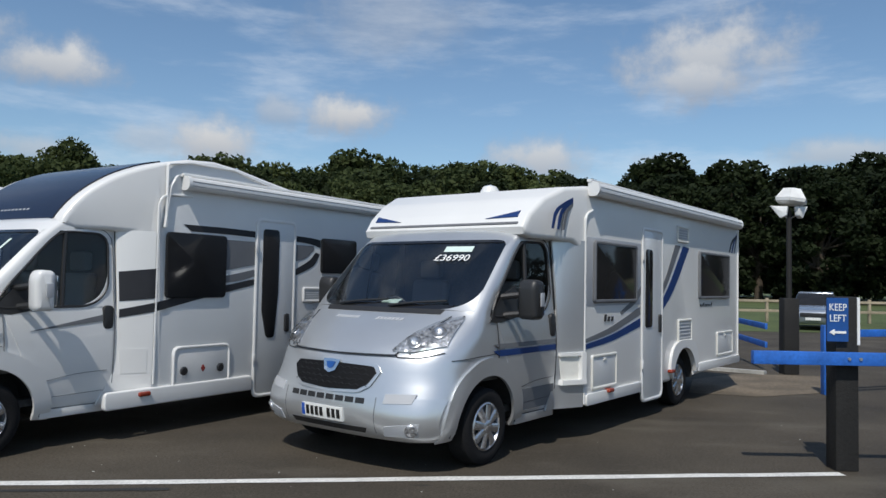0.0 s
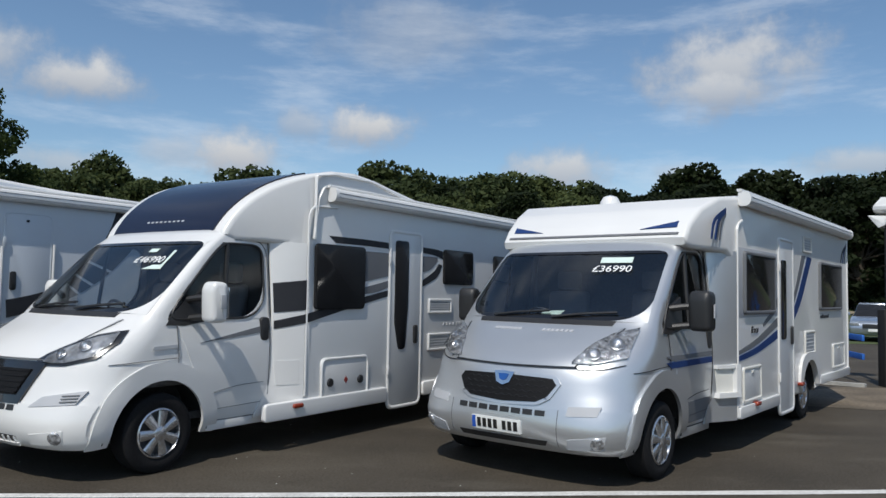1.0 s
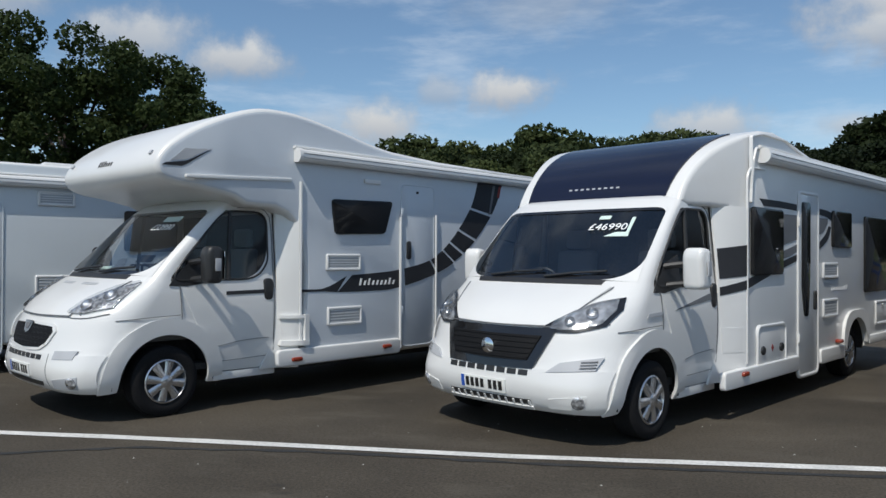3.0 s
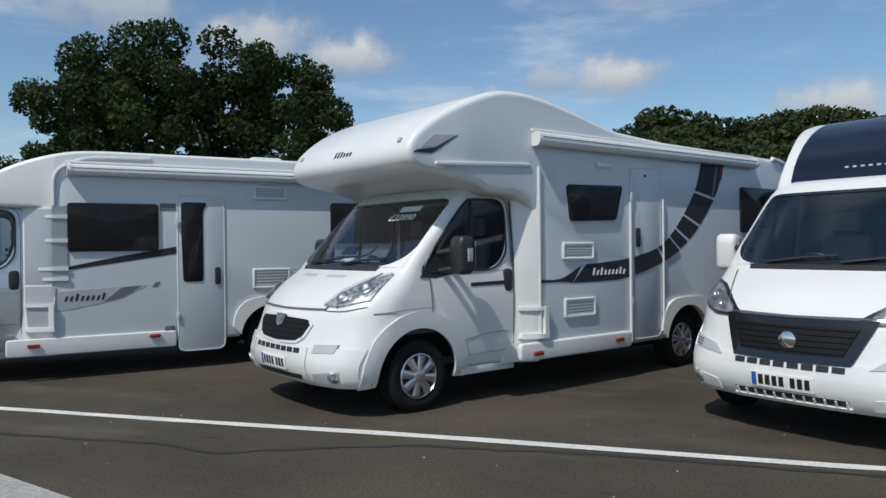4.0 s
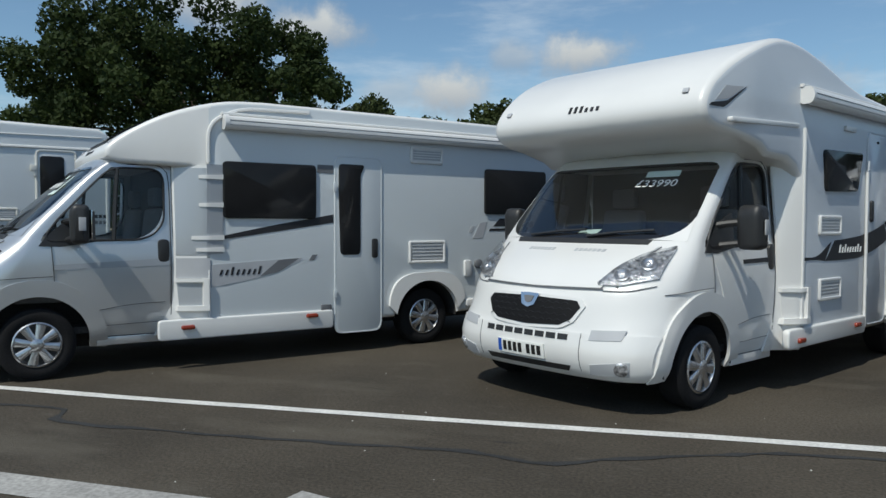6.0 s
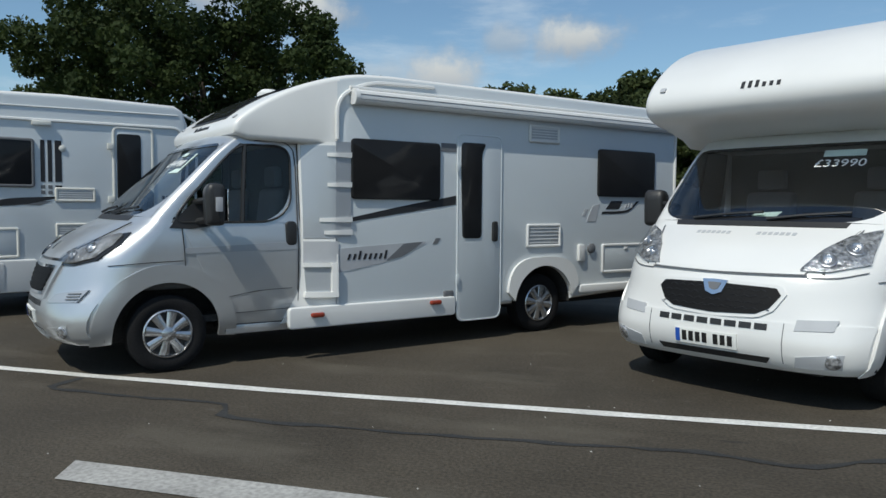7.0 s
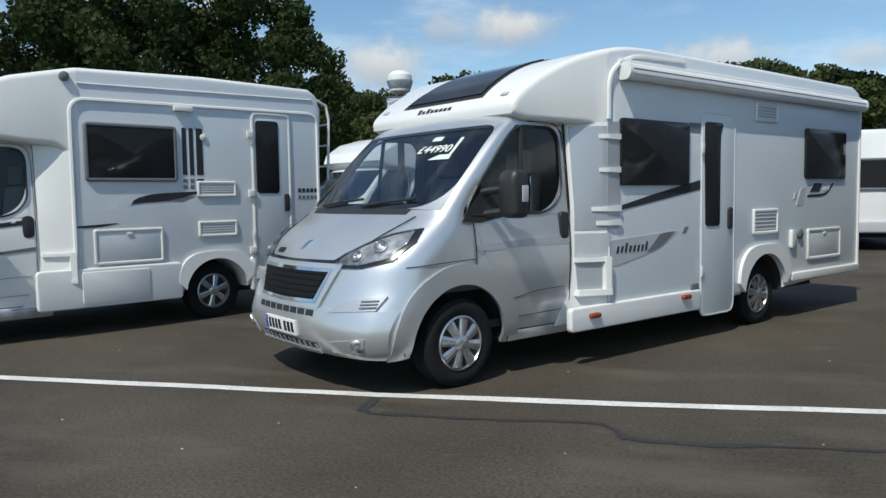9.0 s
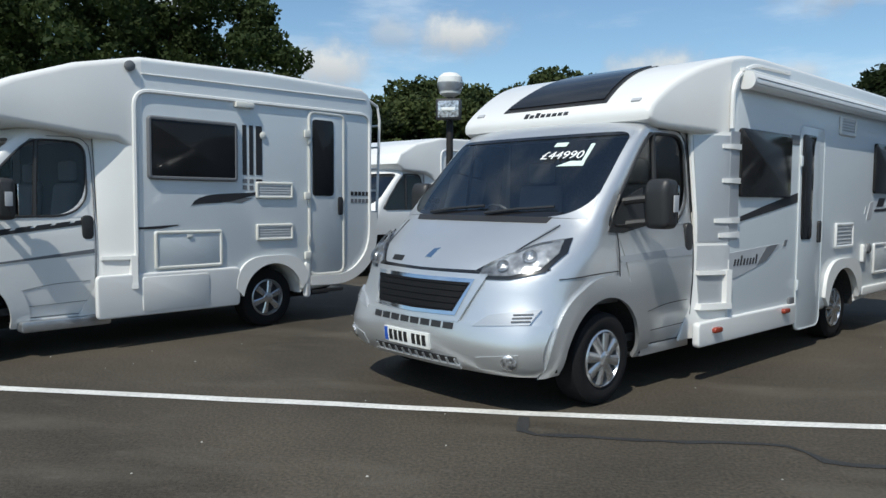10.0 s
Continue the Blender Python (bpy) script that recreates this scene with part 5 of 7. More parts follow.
def motorhome_b():
    v = thing("motorhome", place(-4.725, 6.878, -122.5), "white low-profile motorhome with a glossy dark blue cap over the cab", "motorhome", "parked motorhomes")
    rear, rw = -6.95, -4.90
    front = [(-1.9, 2.82), (-1.55, 2.735), (-1.24, 2.61), (-1.0, 2.46), (-0.82, 2.30), (-0.70, 2.14), (-0.66, 2.05)]
    body(v, [(-1.48, 0.34)] + notch(0.36, rw) + [(rear, 0.42), (rear - 0.02, 2.5), (rear + 0.05, 2.62), (rear + 0.2, 2.68), (-4.3, 2.66), (-3.5, 2.66), (-3.0, 2.74), (-2.6, 2.81), (-2.25, 2.845)] + [tuple(p) for p in smooth_line(front, 3)] + [(-0.80, 2.01), (-1.10, 2.02), (-1.36, 2.01), (-1.46, 1.95), (-1.50, 1.85), (-1.505, 1.30)], PANEL, (-1.9, -0.66, 0.80, 1.9))
    under(v, rear, rw)
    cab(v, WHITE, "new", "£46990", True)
    cab_fairing(v, GELCOAT, lips=False)
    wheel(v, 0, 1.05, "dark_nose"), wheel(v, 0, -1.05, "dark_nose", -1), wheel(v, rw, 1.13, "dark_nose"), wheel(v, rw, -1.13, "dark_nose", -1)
    arch_trim(v, rw, GELCOAT)
    # dark cap panel
    line = along(smooth_line([Vector(p) for p in front]), 30)

    def cap(y, s):
        s = min(max(s, 0.0), 1.0) * 28.999
        i = int(s)
        p, d = line[i].lerp(line[i + 1], s - i), (line[i + 1] - line[i]).normalized()
        return Vector((p.x, y, p.y)), Vector((-d.y, 0, d.x)) if d.y < 0 else Vector((d.y, 0, -d.x))

    part("dark_cap", patch([(-0.80, 0.98), (0.80, 0.98)], [(-0.95, 0.12), (0.95, 0.12)], cap, 0.016, 0.03, 16, 22), NAVY, v, "glossy dark blue moulded cap")
    for k in range(9):
        y = -0.32 + k * 0.07
        part("lettering_bar", patch([(y, 0.885), (y + 0.035, 0.885)], [(y, 0.872), (y + 0.035, 0.872)], cap, 0.019, 0.004, 3, 1), PALE_DECAL, v)
    rim("cap_edge", [Vector(p) for p in ((-1.62, 2.06), (-1.62, 2.74), (-1.9, 2.79), (-2.5, 2.79), (-3.3, 2.62), (-1.75, 2.62), (-1.68, 2.5))], H, 0.022, 0.02, GELCOAT, v, "", 0.03)
    awning(v, -1.82, -6.75, 2.56)
    habitation_window(v, -1.64, 1.36, -2.42, 2.04), habitation_window(v, -3.98, 1.66, -4.68, 2.11), habitation_window(v, -5.25, 1.08, -6.33, 2.09)
    entry_door(v, -2.86, 0.20, -3.52, 2.28, 0, 0, 0, 0, -3.38, 1.05, wpts=[(-2.97, 1.2), (-3.05, 0.88), (-3.18, 0.88), (-3.23, 1.4), (-3.23, 2.16), (-2.97, 2.16)])
    lk = side_panel("gas_locker", rect(-1.76, 0.44, -2.52, 0.86), H, 0.012, GELCOAT, v, "gas locker door with two round black locks", [0.03, 0.03, 0.08, 0.08])
    rim("locker_frame", [Vector(q) for q in rect(-1.76, 0.44, -2.52, 0.86)], H, 0.024, 0.03, GELCOAT, lk, "", [0.03, 0.03, 0.1, 0.1])
    for x in (-1.90, -2.38):
        part("lock", lathe(bmesh.new(), [(0.045, 0), (0.045, 0.018), (0.035, 0.026), (0, 0.026)], 18, "y", (x, H + 0.008, 0.60)), BLACK, lk)
    flat_shape(lk, [(-2.12, 0.61), (-2.15, 0.57), (-2.18, 0.61), (-2.15, 0.65)], RED_DECAL, "hazard_label", off=0.016)
    vent(v, -3.66, 1.29, -4.18, 1.48), vent(v, -3.66, 0.83, -4.18, 1.05)
    word_bars(v, -4.0, 1.14, 0.62, 0.06, 8, PALE_DECAL)
    side_lamp(v, -1.42, 0.42), side_lamp(v, -4.2, 0.52)
    edge_trim(v, [(-1.54, 0.50), (-1.54, 2.42), (-1.95, 2.43)])
    edge_trim(v, [(rear + 0.03, 0.45), (rear + 0.03, 2.5)])
    for a, b in ((-1.0, -2.84), (-3.54, -4.4)):
        part("skirt", slab(bmesh.new(), rounded(rect(a, 0.30, b, 0.47), 0.04), H - 0.03, H + 0.035, 0.015, 3), GELCOAT, v)
    part("skirt", slab(bmesh.new(), rounded(rect(-5.42, 0.38, rear, 0.50), 0.03), H - 0.02, H + 0.03, 0.01, 2), GELCOAT, v)
    locker(v, -5.75, 0.62, -6.4, 0.95)
    # dark bands along the side
    stripe(v, [(-1.56, 1.23), (-2.2, 1.37), (-2.85, 1.50)], [(-1.56, 1.32), (-2.2, 1.45), (-2.85, 1.57)], CHARCOAL)
    stripe(v, [(-3.53, 1.62), (-3.85, 1.75), (-3.96, 1.9)], [(-3.53, 1.70), (-3.78, 1.82), (-3.88, 1.92)], CHARCOAL, n=10)
    stripe(v, [(-1.95, 2.06), (-2.4, 2.06), (-2.85, 2.05)], [(-1.85, 2.13), (-2.4, 2.13), (-2.85, 2.12)], CHARCOAL)
    stripe(v, [(-3.53, 2.04), (-3.8, 2.02), (-3.97, 1.98)], [(-3.53, 2.11), (-3.8, 2.10), (-3.97, 2.08)], CHARCOAL, n=10)
    stripe(v, [(-2.43, 1.66), (-2.65, 1.70), (-2.85, 1.73)], [(-2.43, 2.0), (-2.65, 2.0), (-2.85, 2.0)], GREY_DECAL, n=8)
    stripe(v, [(-2.43, 1.52), (-2.65, 1.55), (-2.85, 1.60)], [(-2.43, 1.60), (-2.65, 1.64), (-2.85, 1.68)], GREY_DECAL, n=8)
    stripe(v, [(-3.53, 1.80), (-3.7, 1.84), (-3.85, 1.95)], [(-3.53, 2.0), (-3.7, 2.0), (-3.85, 2.0)], GREY_DECAL, n=8)

    def fair(u, w):
        t = min(max((-1.19 - u) / 0.33, 0), 1)
        yy = 1.055 - max(0, w - 1.28) * 0.11
        return Vector((u, yy + (H + 0.006 - yy) * t ** 0.8, w)), Vector((0, 1, 0))

    part("dark_band", patch([(-1.22, 1.33), (-1.55, 1.36)], [(-1.22, 1.62), (-1.55, 1.66)], fair, 0.006, 0.006, 8, 4), CHARCOAL, v)
    part("dark_band", patch([(-1.22, 1.17), (-1.55, 1.23)], [(-1.22, 1.25), (-1.55, 1.32)], fair, 0.006, 0.006, 8, 3), CHARCOAL, v)
    part("cab_stripe", patch([(-0.36, 1.07), (-1.17, 1.15)], [(-0.40, 1.08), (-1.17, 1.22)], cab_side, 0.012, 0.006, 14, 2), GREY_DECAL, v)
    part("cab_badge", patch([(0.12, 1.03), (-0.12, 1.04)], [(0.10, 1.06), (-0.13, 1.07)], cab_side, 0.012, 0.006, 6, 1), PALE_DECAL, v)
    roof_vent(v, -5.0, 0, 2.66)
    return v


def motorhome_c():
    v = thing("motorhome", place(-9.185, 6.674, -120.85), "white overcab coachbuilt motorhome with a curved roof and black swoosh", "motorhome", "parked motorhomes")
    rear, rw = -6.48, -4.00
    nose = [(-2.75, 2.79), (-2.4, 2.85), (-2.0, 2.94), (-1.5, 3.035), (-1.15, 3.06), (-0.85, 3.03), (-0.5, 2.91), (-0.2, 2.76), (0.02, 2.60), (0.13, 2.47), (0.16, 2.36), (0.11, 2.26), (-0.05, 2.20), (-0.28, 2.17), (-0.62, 2.10)]
    body(v, [(-1.44, 0.36)] + notch(0.38, rw) + [(rear, 0.45), (rear - 0.02, 2.5), (rear + 0.05, 2.64), (rear + 0.2, 2.70), (-3.6, 2.74)] + [tuple(p) for p in smooth_line(nose, 3)] + [(-0.75, 2.03), (-1.10, 2.02), (-1.26, 1.96), (-1.38, 1.84), (-1.46, 1.60), (-1.48, 1.30)], PANEL_BLUE, (-0.6, 0.16, 0.94, 2.1), bev=0.07, cap_x=None)
    under(v, rear, rw)
    cab(v, WHITE, "old", "£33990", False)
    cab_fairing(v, WHITE, -1.40)
    wheel(v, 0, 1.05, "trim"), wheel(v, 0, -1.05, "trim", -1), wheel(v, rw, 1.13, "trim"), wheel(v, rw, -1.13, "trim", -1)
    arch_trim(v, rw, GELCOAT)
    # smooth white front of the overcab
    line = along(smooth_line([Vector(p) for p in nose[4:14]]), 40)

    def over(y, s):
        s = min(max(s, 0.0), 1.0) * 38.999
        i = int(s)
        p, d = line[i].lerp(line[i + 1], s - i), (line[i + 1] - line[i]).normalized()
        nrm = Vector((-d.y, 0, d.x))
        return Vector((p.x, y, p.y)), nrm

    for s in (1, -1):
        part("marker_lamp", patch([(s * 0.92, 0.69), (s * 0.97, 0.69)], [(s * 0.92, 0.67), (s * 0.97, 0.67)], over, 0.018, 0.03, 4, 2), PALE_DECAL, v)
    for k in range(6):
        y = -0.20 + k * 0.06
        part("lettering_bar", patch([(y, 0.715), (y + 0.030, 0.715)], [(y, 0.682 if k in (0, 1, 2) else 0.694), (y + 0.030, 0.682 if k in (0, 1, 2) else 0.694)], over, 0.006, 0.004, 3, 1), CHARCOAL, v)
    part("overcab_lip", slab(bmesh.new(), rounded([(-0.1, 2.26), (-1.3, 2.31), (-1.3, 2.35), (-0.1, 2.30)], 0.018), H - 0.03, H + 0.016, 0.008, 2), GELCOAT, v)
    wall = lambda x, z: (lambda t: (Vector((x, H * (1 - 0.06 * t * t * (3 - 2 * t)), z)), Vector((0, 1, 0))))(min(max((x + 0.6) / 0.76, 0), 1))
    part("decal", patch([(0.10, 2.375), (-0.10, 2.375), (-0.36, 2.55)], [(0.06, 2.40), (-0.14, 2.43), (-0.37, 2.56)], wall, 0.005, 0.006, 12, 2), CHARCOAL, v)
    part("decal", patch([(0.02, 2.42), (-0.14, 2.44), (-0.34, 2.55)], [(-0.12, 2.55), (-0.2, 2.55), (-0.33, 2.56)], wall, 0.003, 0.004, 12, 3), PALE_DECAL, v)
    awning(v, -1.34, -5.52, 2.60)
    habitation_window(v, 0, 0, 0, 0, pts=[(-1.88, 1.77), (-2.63, 1.79), (-2.75, 2.18), (-1.83, 2.16)])
    habitation_window(v, -5.23, 1.66, -6.36, 2.27)
    entry_door(v, -2.90, 0.42, -3.48, 2.41, -3.15, 2.30, -3.19, 2.33, -3.02, 1.60, panel=PANEL_BLUE, rim_mat=PANEL_BLUE, rim_w=0.02)
    vent(v, -1.76, 1.36, -2.26, 1.55), vent(v, -1.78, 0.75, -2.28, 0.96)
    side_lamp(v, -1.36, 0.43), side_lamp(v, -2.65, 0.46)
    part("skirt", slab(bmesh.new(), rounded(rect(-1.12, 0.36, -2.88, 0.54), 0.05), H - 0.03, H + 0.035, 0.018, 3), GELCOAT, v)
    part("skirt", slab(bmesh.new(), rounded(rect(-4.50, 0.44, rear, 0.61), 0.04), H - 0.03, H + 0.035, 0.018, 3), GELCOAT, v)
    part("seam_trim", tube(bmesh.new(), [(-1.42, H + 0.006, 0.56), (-1.42, H + 0.006, 2.32)], 0.018, 6), GELCOAT, v)
    part("seam_trim", tube(bmesh.new(), [(-2.88, H + 0.02, 0.42), (-2.88, H + 0.02, 2.0)], 0.016, 6), GELCOAT, v)
    part("seam_trim", tube(bmesh.new(), [(-3.50, H + 0.02, 0.45), (-3.50, H + 0.02, 2.05)], 0.014, 6), GELCOAT, v)
    part("rear_trim", tube(bmesh.new(), [(rear + 0.03, H + 0.004, 0.45), (rear + 0.01, H + 0.004, 2.5), (rear + 0.1, H + 0.004, 2.66), (rear + 0.4, H + 0.004, 2.70)], 0.03, 8), GELCOAT, v)
    # swoosh
    stripe(v, [(-1.44, 1.135), (-1.75, 1.135), (-1.92, 1.12)], [(-1.44, 1.165), (-1.75, 1.17), (-2.06, 1.30)], CHARCOAL, n=8)
    pts_lo = along(smooth_line([Vector(p) for p in ((-1.93, 1.12), (-2.4, 1.12), (-2.87, 1.15), (-3.60, 1.34), (-4.13, 1.62), (-4.54, 2.0), (-4.74, 2.28), (-4.85, 2.53))], 8), 81)
    pts_hi = along(smooth_line([Vector(p) for p in ((-2.14, 1.31), (-2.5, 1.33), (-2.91, 1.37), (-3.46, 1.50), (-3.83, 1.76), (-4.14, 2.11), (-4.26, 2.32), (-4.33, 2.53))], 8), 81)
    for i, (a, b) in enumerate(((0, 24), (24, 37), (38, 45), (46, 50), (51, 57), (58, 68), (69, 80))):
        part("stripe", patch(pts_lo[a:b + 1], pts_hi[a:b + 1], lambda x, z: (Vector((x, H, z)), Vector((0, 1, 0))), 0.0185 if 18 < a < 46 else 0.004, 0.02, 10, 1), CHARCOAL, v)
    flat_shape(v, [(-4.56, 2.10), (-4.60, 2.12), (-4.70, 2.51), (-4.65, 2.51)], GREY_DECAL, off=0.007)
    flat_shape(v, [(-4.74, 2.36), (-4.79, 2.34), (-4.83, 2.51), (-4.78, 2.51)], RED_DECAL, off=0.007)
    word_bars(v, -2.24, 1.19, 0.58, 0.085, 9, LETTER, off=0.008)
    part("cab_stripe", patch([(-0.62, 1.13), (-1.17, 1.135)], [(-0.62, 1.165), (-1.17, 1.175)], cab_side, 0.012, 0.006, 10, 1), CHARCOAL, v)
    ob = boxed(-2.55, -2.3, H, H + 0.03, 2.37, 2.42, 0.012)
    part("awning_light", ob, WHITE, v)
    roof_vent(v, -4.6, 0, 2.73)
    return v


def motorhome_d():
    v = thing("motorhome", place(-14.857, 5.894, -128.3), "white motorhome with a silver cab and dark skylight over the windscreen", "motorhome", "parked motorhomes")
    rear, rw = -6.42, -4.13
    front = [(-2.1, 2.71), (-1.75, 2.69), (-1.45, 2.63), (-1.15, 2.53), (-0.88, 2.39), (-0.68, 2.25), (-0.60, 2.16), (-0.60, 2.08)]
    body(v, [(-1.48, 0.34)] + notch(0.36, rw) + [(rear, 0.45), (rear - 0.02, 2.52), (rear + 0.04, 2.64), (rear + 0.2, 2.70), (-4.0, 2.71)] + [tuple(p) for p in smooth_line(front, 3)] + [(-0.72, 2.03), (-1.10, 2.02), (-1.36, 2.01), (-1.46, 1.95), (-1.50, 1.85), (-1.505, 1.30)], PANEL_GREY, (-1.8, -0.6, 0.84, 1.9))
    under(v, rear, rw)
    cab(v, SILVER, "new", "£44990", False)
    cab_fairing(v, GELCOAT, -1.50, True, SILVER_TINT, bands=((1.13, 2.0, SILVER_TINT), (0.90, 1.10, PALE_DECAL)))
    wheel(v, 0, 1.05, "trim"), wheel(v, 0, -1.05, "trim", -1), wheel(v, rw, 1.13, "trim"), wheel(v, rw, -1.13, "trim", -1)
    arch_trim(v, rw, GELCOAT)
    line = along(smooth_line([Vector(p) for p in front]), 40)

    def cap(y, s):
        s = min(max(s, 0.0), 1.0) * 38.999
        i = int(s)
        p, d = line[i].lerp(line[i + 1], s - i), (line[i + 1] - line[i]).normalized()
        return Vector((p.x, y, p.y)), Vector((-d.y, 0, d.x))

    sk = part("skylight", patch([(-0.52, 0.86), (0.52, 0.86)], [(-0.40, 0.30), (0.40, 0.30)], cap, 0.020, 0.035, 12, 16), ACRYLIC, v, "dark tinted panoramic skylight")
    part("skylight_seal", patch([(-0.56, 0.885), (0.56, 0.885)], [(-0.44, 0.27), (0.44, 0.27)], cap, 0.008, 0.03, 12, 16), BLACK, v)
    for k in range(8):
        y = -0.26 + k * 0.062
        part("lettering_bar", patch([(y, 0.945), (y + 0.045, 0.945)], [(y, 0.925 - (0.012 if k in (0, 2) else 0)), (y + 0.045, 0.925 - (0.012 if k in (0, 2) else 0))], cap, 0.004, 0.004, 3, 1), CHARCOAL, v)
    for s in (1, -1):
        part("marker_lamp", patch([(s * 0.80, 0.90), (s * 0.88, 0.90)], [(s * 0.80, 0.88), (s * 0.88, 0.88)], cap, 0.012, 0.02, 4, 1), PALE_DECAL, v)
    awning(v, -1.67, -6.34, 2.47)
    habitation_window(v, -1.66, 1.50, -2.68, 2.08), habitation_window(v, -4.97, 1.57, -5.98, 2.14)
    entry_door(v, -2.90, 0.22, -3.50, 2.20, 0, 0, 0, 0, -3.40, 1.17, wpts=[(-2.97, 1.10), (-3.22, 1.10), (-3.22, 2.0), (-3.28, 2.11), (-2.95, 2.11), (-2.95, 1.75)], panel=PANEL_GREY, rim_mat=PANEL_GREY, rim_w=0.018)
    vent(v, -3.86, 0.98, -4.38, 1.25), vent(v, -3.88, 2.16, -4.34, 2.36)
    locker(v, -5.06, 0.64, -5.90, 1.00, WHITE, PANEL_GREY)
    part("water_filler", lathe(bmesh.new(), [(0.06, 0), (0.06, 0.02), (0.045, 0.03), (0, 0.03)], 18, "y", (-4.88, H + 0.002, 0.95)), GREY_DECAL, v)
    side_panel("socket_cover", rect(-4.66, 0.80, -4.76, 1.0), H, 0.035, WHITE, v, "", 0.02)
    side_lamp(v, -1.30, 0.42), side_lamp(v, -2.62, 0.45)
    side_panel("lock_plate", rect(-2.74, 0.48, -2.86, 0.56), H, 0.02, GREY_DECAL, v, "", 0.015)
    for a, b, z0, z1 in ((-1.02, -2.88, 0.30, 0.50), (-4.68, rear, 0.42, 0.52)):
        part("skirt", slab(bmesh.new(), rounded(rect(a, z0, b, z1), 0.04), H - 0.03, H + 0.03, 0.015, 3), GELCOAT, v)
    edge_trim(v, [(-1.52, 2.06), (-1.52, 2.46), (-1.85, 2.62), (-2.6, 2.64)], 0.02)
    edge_trim(v, [(-1.52, 0.40), (-1.52, 0.98)], 0.012)
    edge_trim(v, [(rear + 0.03, 0.45), (rear + 0.03, 2.52)], 0.02)
    # decals
    part("grey_corner", slab(bmesh.new(), rect(-1.50, 1.14, -1.66, 2.04), H + 0.002, H + 0.010), SILVER_TINT, v)
    def flash(x, w):
        t = min(max((-1.19 - x) / 0.31, 0), 1)
        yy = 1.055 - max(0, w - 1.28) * 0.11
        return Vector((x, yy + (H + 0.01 - yy) * t ** 0.8, w)), Vector((0, 1, 0))

    for z, x0 in ((1.16, -1.40), (1.28, -1.36), (1.61, -1.43), (1.89, -1.43)):
        part("moulded_flash", patch([(x0, z + 0.006), (-1.67, z)], [(x0, z + 0.04), (-1.67, z + 0.05)], flash, 0.014, 0.02, 8, 3), GELCOAT, v)
    stripe(v, [(-1.55, 1.27), (-2.2, 1.36), (-2.89, 1.46)], [(-1.55, 1.30), (-2.2, 1.43), (-2.89, 1.55)], CHARCOAL)
    stripe(v, [(-2.70, 2.00), (-2.8, 2.00), (-2.89, 2.0)], [(-2.70, 2.09), (-2.8, 2.09), (-2.89, 2.09)], GREY_DECAL, n=5)
    stripe(v, [(-1.53, 0.80), (-2.1, 0.90), (-2.5, 1.05)], [(-1.53, 1.03), (-2.1, 1.06), (-2.52, 1.08)], PALE_DECAL)
    stripe(v, [(-2.05, 0.90), (-2.25, 0.94), (-2.46, 1.06)], [(-2.25, 1.06), (-2.35, 1.07), (-2.48, 1.075)], GREY_DECAL, n=8, off=0.006)
    word_bars(v, -1.62, 0.92, 0.46, 0.09, 8, CHARCOAL, off=0.008)
    flat_shape(v, [(-2.60, 1.05), (-2.66, 1.05), (-2.70, 1.11), (-2.64, 1.11)], GREY_DECAL)
    flat_shape(v, [(-4.80, 1.27), (-4.95, 1.27), (-5.02, 1.48), (-4.90, 1.46)], PALE_DECAL)
    flat_shape(v, [(-4.73, 1.34), (-4.78, 1.34), (-4.82, 1.42), (-4.77, 1.42)], PALE_DECAL)
    flat_shape(v, [(-5.12, 1.42), (-5.35, 1.42), (-5.42, 1.52), (-5.22, 1.52)], CHARCOAL)
    stripe(v, [(-5.05, 1.36), (-5.5, 1.38), (-5.72, 1.52)], [(-5.07, 1.39), (-5.5, 1.41), (-5.67, 1.52)], CHARCOAL, n=10)
    word_bars(v, -5.46, 1.44, 0.16, 0.07, 3, PALE_DECAL)
    part("cab_band", patch([(-0.16, 1.015), (-1.17, 1.03)], [(-0.13, 1.06), (-1.17, 1.10)], cab_side, 0.011, 0.006, 14, 2), SILVER_TINT, v)
    roof_vent(v, -4.3, 0.25, 2.70, 0.25)
    return v


